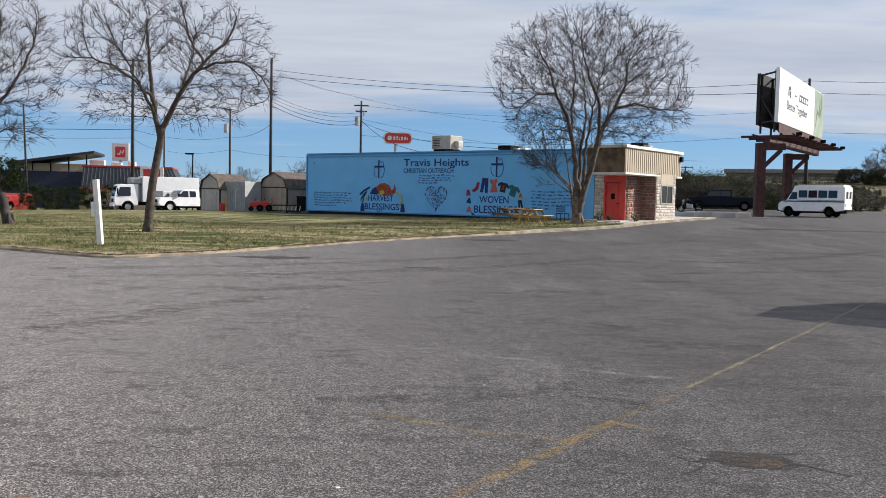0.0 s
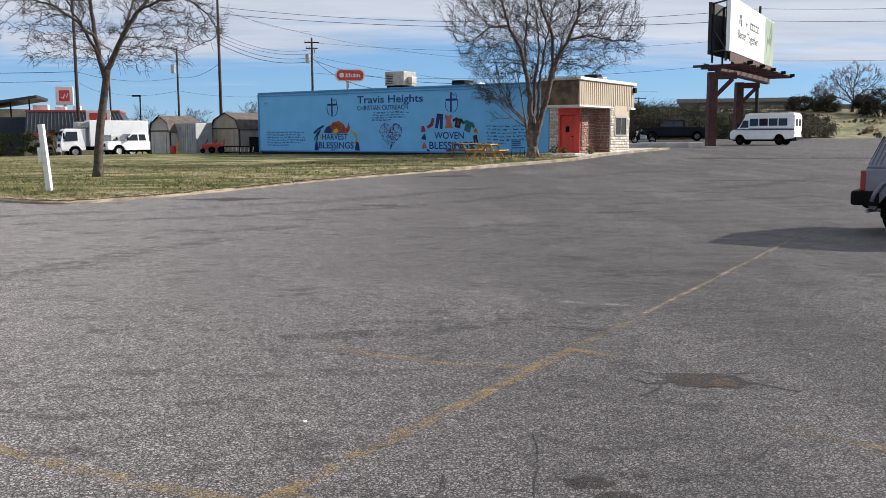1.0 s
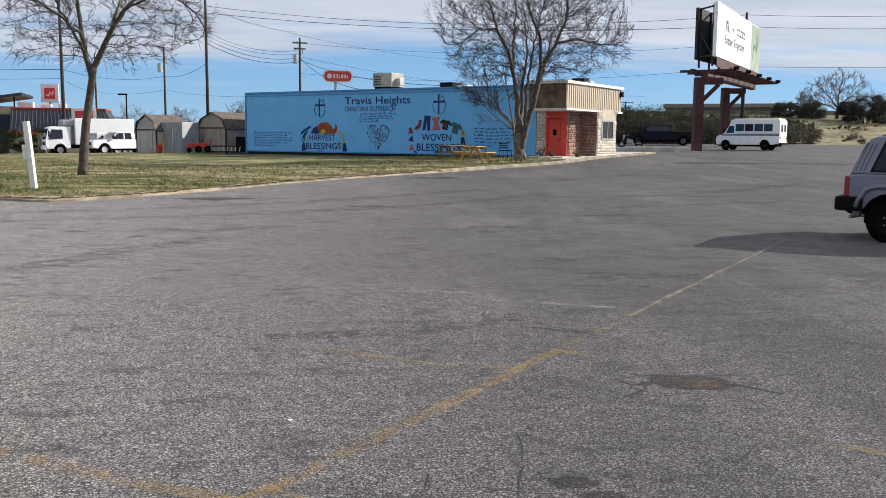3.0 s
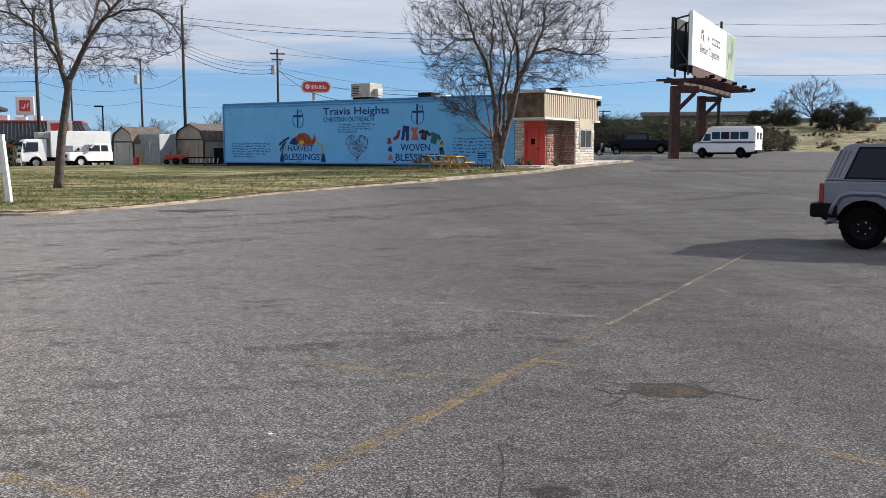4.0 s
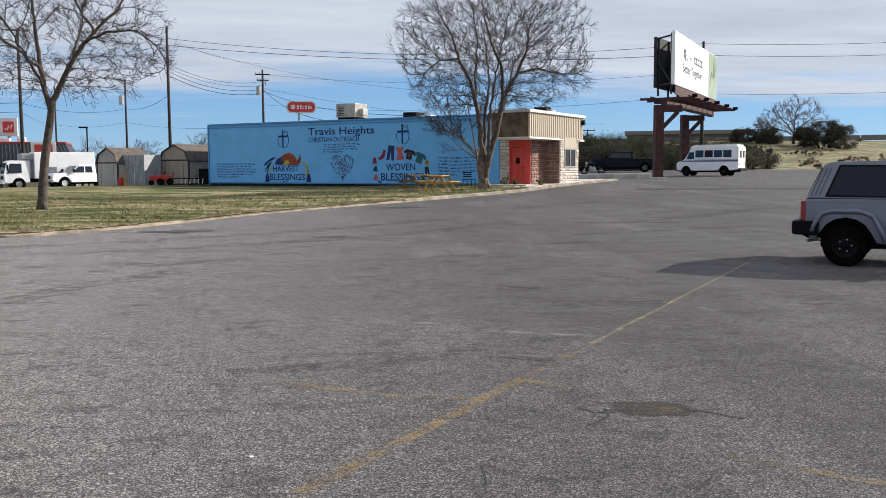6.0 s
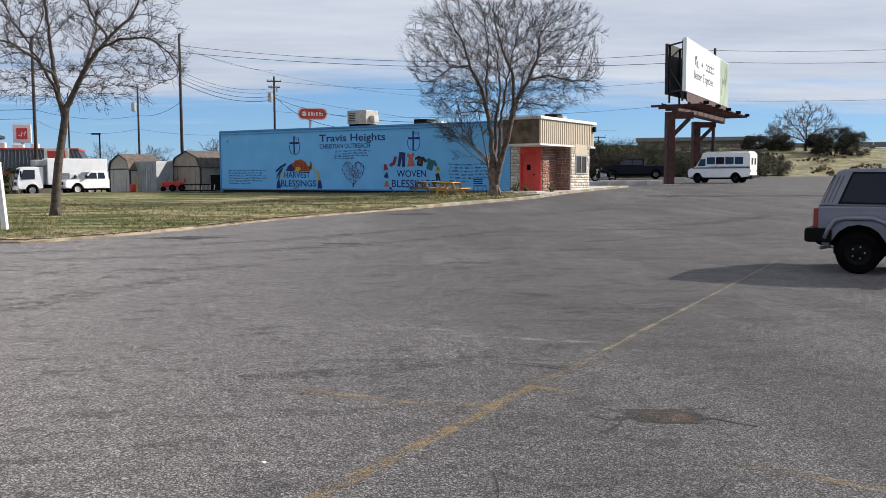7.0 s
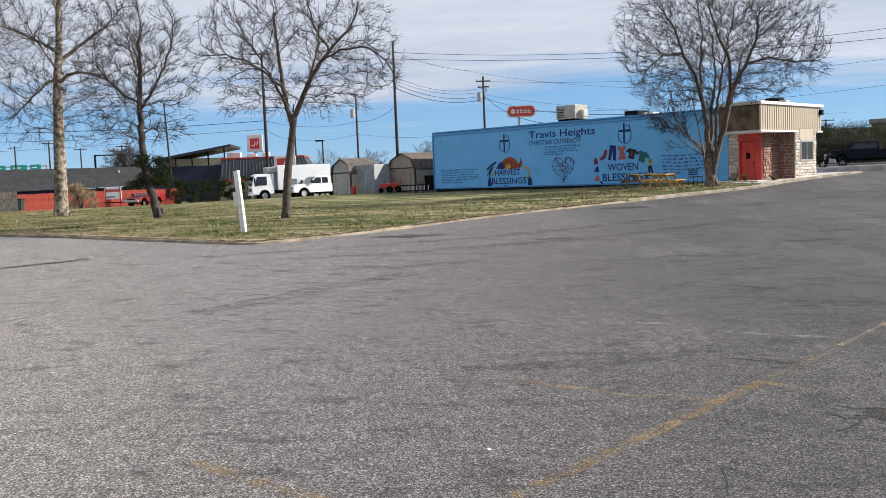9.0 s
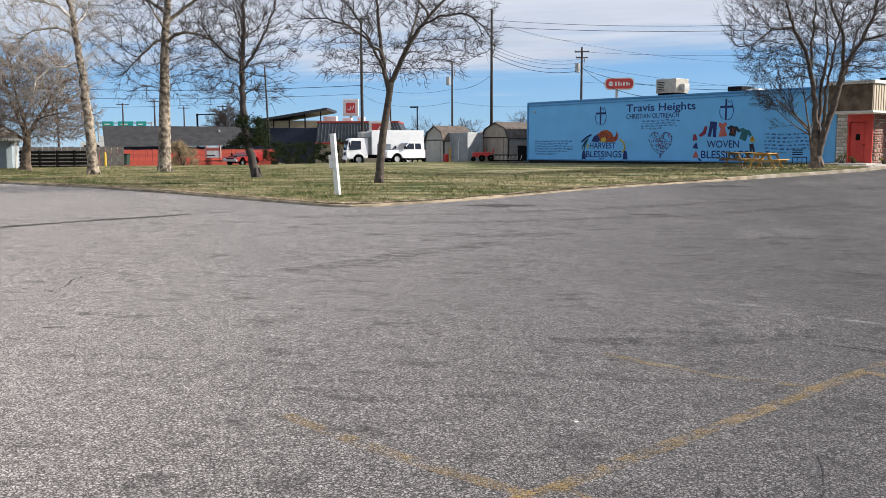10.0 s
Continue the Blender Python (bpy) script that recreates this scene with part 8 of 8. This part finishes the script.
# ---- utility poles and cables ----
def pole(az, d, tan_top, arms, label, r=0.15, gear=False, lean=0.0):
    p = polar(az, d)
    h = 1.54 + tan_top * d - p.z
    o = empty("utility_pole", Matrix.Translation(p) @ pose(0, 0, 0, 0, lean, -az), label, "utility pole", "utility poles")
    part("shaft", Mesher().tube([(0, 0, -0.5), (0, 0, h * 0.5), (0, 0, h)], [r, r * 0.85, r * 0.65], 10), M_POLE, o, smooth=True)
    for z, w in arms:
        part("crossarm", Mesher().box((-w / 2, -0.08, h - z - 0.06), (w / 2, 0.04, h - z + 0.06), 0.01), M_POLE, o)
        for s in (-0.45, -0.2, 0.2, 0.45):
            part("insulator", Mesher().tube([(s * w, -0.02, h - z + 0.05), (s * w, -0.02, h - z + 0.2)], 0.04, 6), M_STEEL, o)
    if gear:
        part("transformer", Mesher().tube([(-0.42, -0.1, h - 2.6), (-0.42, -0.1, h - 1.7)], 0.26, 12), M_STEEL, o, "grey transformer can")
        part("fuse_cutout", Mesher().box((0.2, -0.15, h - 1.6), (0.34, 0.0, h - 1.1), 0.02), M_STEEL, o)
    return Vector((p.x, p.y, p.z + h))


PA = pole(-10.95, 92, 0.148, (), "dark bare utility pole behind the shed", 0.17)
P8 = pole(-13.42, 100, 0.0925, (), "slim dark utility pole with a transformer", 0.13, True)
P6 = pole(-19.10, 88, 0.139, ((0.15, 1.9),), "dark utility pole with one crossarm", 0.17)
P4 = pole(-24.84, 110, 0.087, (), "leaning slim utility pole behind the restaurant", 0.13, False, -2.0)
P9 = pole(-17.3, 124, 0.084, (), "slim utility pole behind the tree", 0.13)
PU = pole(-5.36, 96, 0.106, ((0.5, 1.5), (1.1, 1.2)), "utility pole with crossarms and a transformer", 0.15, True)
PR = pole(21.78, 84, 0.131, (), "grey utility pole behind the billboard", 0.17)
PK = pole(14.9, 150, 0.041, ((0.2, 2.4),), "far utility pole with a crossarm", 0.14)
PJ = pole(9.65, 70, 0.082, (), "slim pole behind the flat roof", 0.07)
for az, d, tt in ((-31.6, 150, 0.05), (-33.4, 160, 0.046), (-29.9, 170, 0.043), (-27.6, 165, 0.045), (-37.0, 150, 0.05)):
    pole(az, d, tt, ((0.3, 2.0),), "far slim utility pole beyond the houses", 0.16)
POFF_L, POFF_R = polar(-48, 100, 15.0), polar(52, 90, 13.2)

lp = empty("street_lamp", place(-15.63, 95, 0), "dark parking-lot lamp on a pole", "street lamp")
hh = 1.54 + 0.043 * 95 - polar(-15.63, 95).z
part("pole", Mesher().tube([(0, 0, -0.3), (0, 0, hh)], 0.07, 8), M_BLACK, lp)
part("head", Mesher().box((-0.75, -0.14, hh - 0.1), (0.1, 0.14, hh + 0.06), 0.03), M_BLACK, lp)


def cable(a, b, sag, r=0.018):
    ms = Mesher()
    n = 24
    ms.tube([a.lerp(b, i / n) - Vector((0, 0, sag * 4 * (i / n) * (1 - i / n))) for i in range(n + 1)], r, 4, cap=False)
    tagged(new("overhead_cable", ms.mesh("overhead_cable", M_BLACK)), "thin dark overhead cable between poles", "cable", "overhead cables")


V = Vector
cable(PA - V((0, 0, 1.1)), PR - V((0, 0, 0.2)), 1.25, 0.022)
cable(PA - V((0, 0, 1.75)), PR - V((0, 0, 1.1)), 0.95, 0.026)
cable(PA - V((0, 0, 0.9)), PU - V((0, 0, -0.6)), 0.6, 0.012)
cable(PA - V((0, 0, 1.4)), polar(9.0, 92, 9.0), 1.2, 0.012)
cable(PA - V((0, 0, 4.6)), PU - V((0, 0, 2.4)), 0.8, 0.03)
cable(PR - V((0, 0, 0.2)), POFF_R, 1.2)
cable(PR - V((0, 0, 1.2)), POFF_R - V((0, 0, 1.0)), 1.2)
cable(PR - V((0, 0, 4.6)), POFF_R - V((0, 0, 4.4)), 0.8, 0.014)
cable(PU - V((0, 0, 3.6)), PR - V((0, 0, 4.6)), 1.0, 0.014)
cable(PA - V((0, 0, 4.2)), PU - V((0, 0, 2.0)), 0.8, 0.025)
cable(PA - V((0, 0, 3.5)), PU - V((0, 0, 1.2)), 0.8)
cable(PA - V((0, 0, 3.9)), PU - V((0, 0, 1.6)), 0.7)
cable(PU - V((0, 0, 0.5)), PR - V((0, 0, 2.6)), 1.0, 0.014)
cable(PU - V((0, 0, 2.2)), BB + V((-4, 2.5, 4.4)), 0.6, 0.02)
cable(PU - V((0, 0, 2.0)), BA + V((8, -4, 4.4)), 0.6, 0.02)
cable(PU - V((0, 0, 1.9)), polar(16.0, 92, 5.8), 0.9, 0.014)
cable(P8 - V((0, 0, 3.0)), PA - V((0, 0, 6.5)), 0.5)
cable(P6 - V((0, 0, 6.4)), P8 - V((0, 0, 3.0)), 0.6)
cable(POFF_L - V((0, 0, 7.0)), P6 - V((0, 0, 6.4)), 0.8, 0.03)
cable(POFF_L - V((0, 0, 7.8)), P6 - V((0, 0, 7.2)), 0.8)
cable(POFF_L - V((0, 0, 9.6)), P4 - V((0, 0, 4.2)), 0.5)
cable(P6 - V((0, 0, 7.2)), P9 - V((0, 0, 4.6)), 0.4, 0.014)
cable(P9 - V((0, 0, 4.8)), P8 - V((0, 0, 4.4)), 0.4, 0.014)
cable(P8 - V((0, 0, 4.4)), PU - V((0, 0, 5.5)), 0.6, 0.014)
cable(P6 - V((0, 0, 3.0)), PA - V((0, 0, 3.2)), 0.8, 0.014)

# green road signs on a gantry beyond the house
gan = empty("sign_gantry", place(-33.3, 260, 22), "green motorway signs on a steel gantry", "sign gantry")
m_gs = mat("motorway_sign_green", (0.01, 0.27, 0.25), 0.4, var=0.05)
for x, w in ((-4.4, 3.0), (0.2, 4.0), (4.3, 2.6)):
    s = part("sign_panel", Mesher().box((x - w / 2, -0.1, 6.6), (x + w / 2, 0.1, 8.9), 0.05), m_gs, gan, "green sign panel")
    part("printed_bar", Mesher().box((x - w * 0.32, -0.13, 8.0), (x + w * 0.15, -0.11, 8.25)), M_WHITE, s)
    part("printed_bar", Mesher().box((x - w * 0.25, -0.13, 7.2), (x + w * 0.3, -0.11, 7.45)), M_WHITE, s)
part("truss", Mesher().box((-7, 0.15, 7.2), (7, 0.5, 7.6)).box((-7, 0.15, 8.3), (7, 0.5, 8.6)), M_STEEL, gan)
for x in (-7, 7):
    part("leg", Mesher().tube([(x, 0.3, -1), (x, 0.3, 8.8)], 0.25, 8), M_STEEL, gan)
frm = empty("steel_sign_frame", place(-28.3, 135, 20), "empty steel sign frame beyond the house", "sign frame")
for x in (-2, 2):
    part("upright", Mesher().box((x - 0.12, -0.12, -0.5), (x + 0.12, 0.12, 6.6)), M_BLACK, frm)
for z in (4.2, 6.5):
    part("rail", Mesher().box((-2, -0.08, z - 0.08), (2, 0.08, z + 0.08)), M_BLACK, frm)

# small plants by the porch
for az, d, r, h, sd in ((9.75, 47.0, 0.30, 0.5, 401), (10.35, 46.6, 0.25, 0.4, 402), (12.0, 46.9, 0.22, 0.32, 403)):
    foliage(polar(az, d) + Vector((0, 0, 0.08)), (r, r, h), 420, 0.06, sd, M_PLANT, "small yellow-green plant beside the porch", "porch_plant", "plant", group="porch plants")

# stone pieces of the entry
stones("stone", entry, WALL_L + 0.02, 21.72, 0.40, 3.0, 0.058, 0, 5, (M_STONE_W, M_STONE_W, M_STONE_T))
stones("stone", side, 0.10, 1.84, 0.62, 3.0, U1 + 0.032, 1, 6, (M_STONE_B, M_STONE_B, M_STONE_C))
stones("stone", bay, U1 + 0.04, 23.82, 0.40, 3.0, 1.858, 0, 7, (M_STONE_B, M_STONE_B, M_STONE_C))
stones("stone", bay, 1.9, 4.48, 0.40, 1.48, 23.852, 1, 8, (M_STONE_W, M_STONE_W, M_STONE_T))
stones("stone", bay, 1.9, 2.38, 1.48, 3.12, 23.852, 1, 9, (M_STONE_W, M_STONE_W, M_STONE_T))
stones("stone", bay, 4.12, 4.48, 1.48, 3.12, 23.852, 1, 10, (M_STONE_W, M_STONE_W, M_STONE_T))
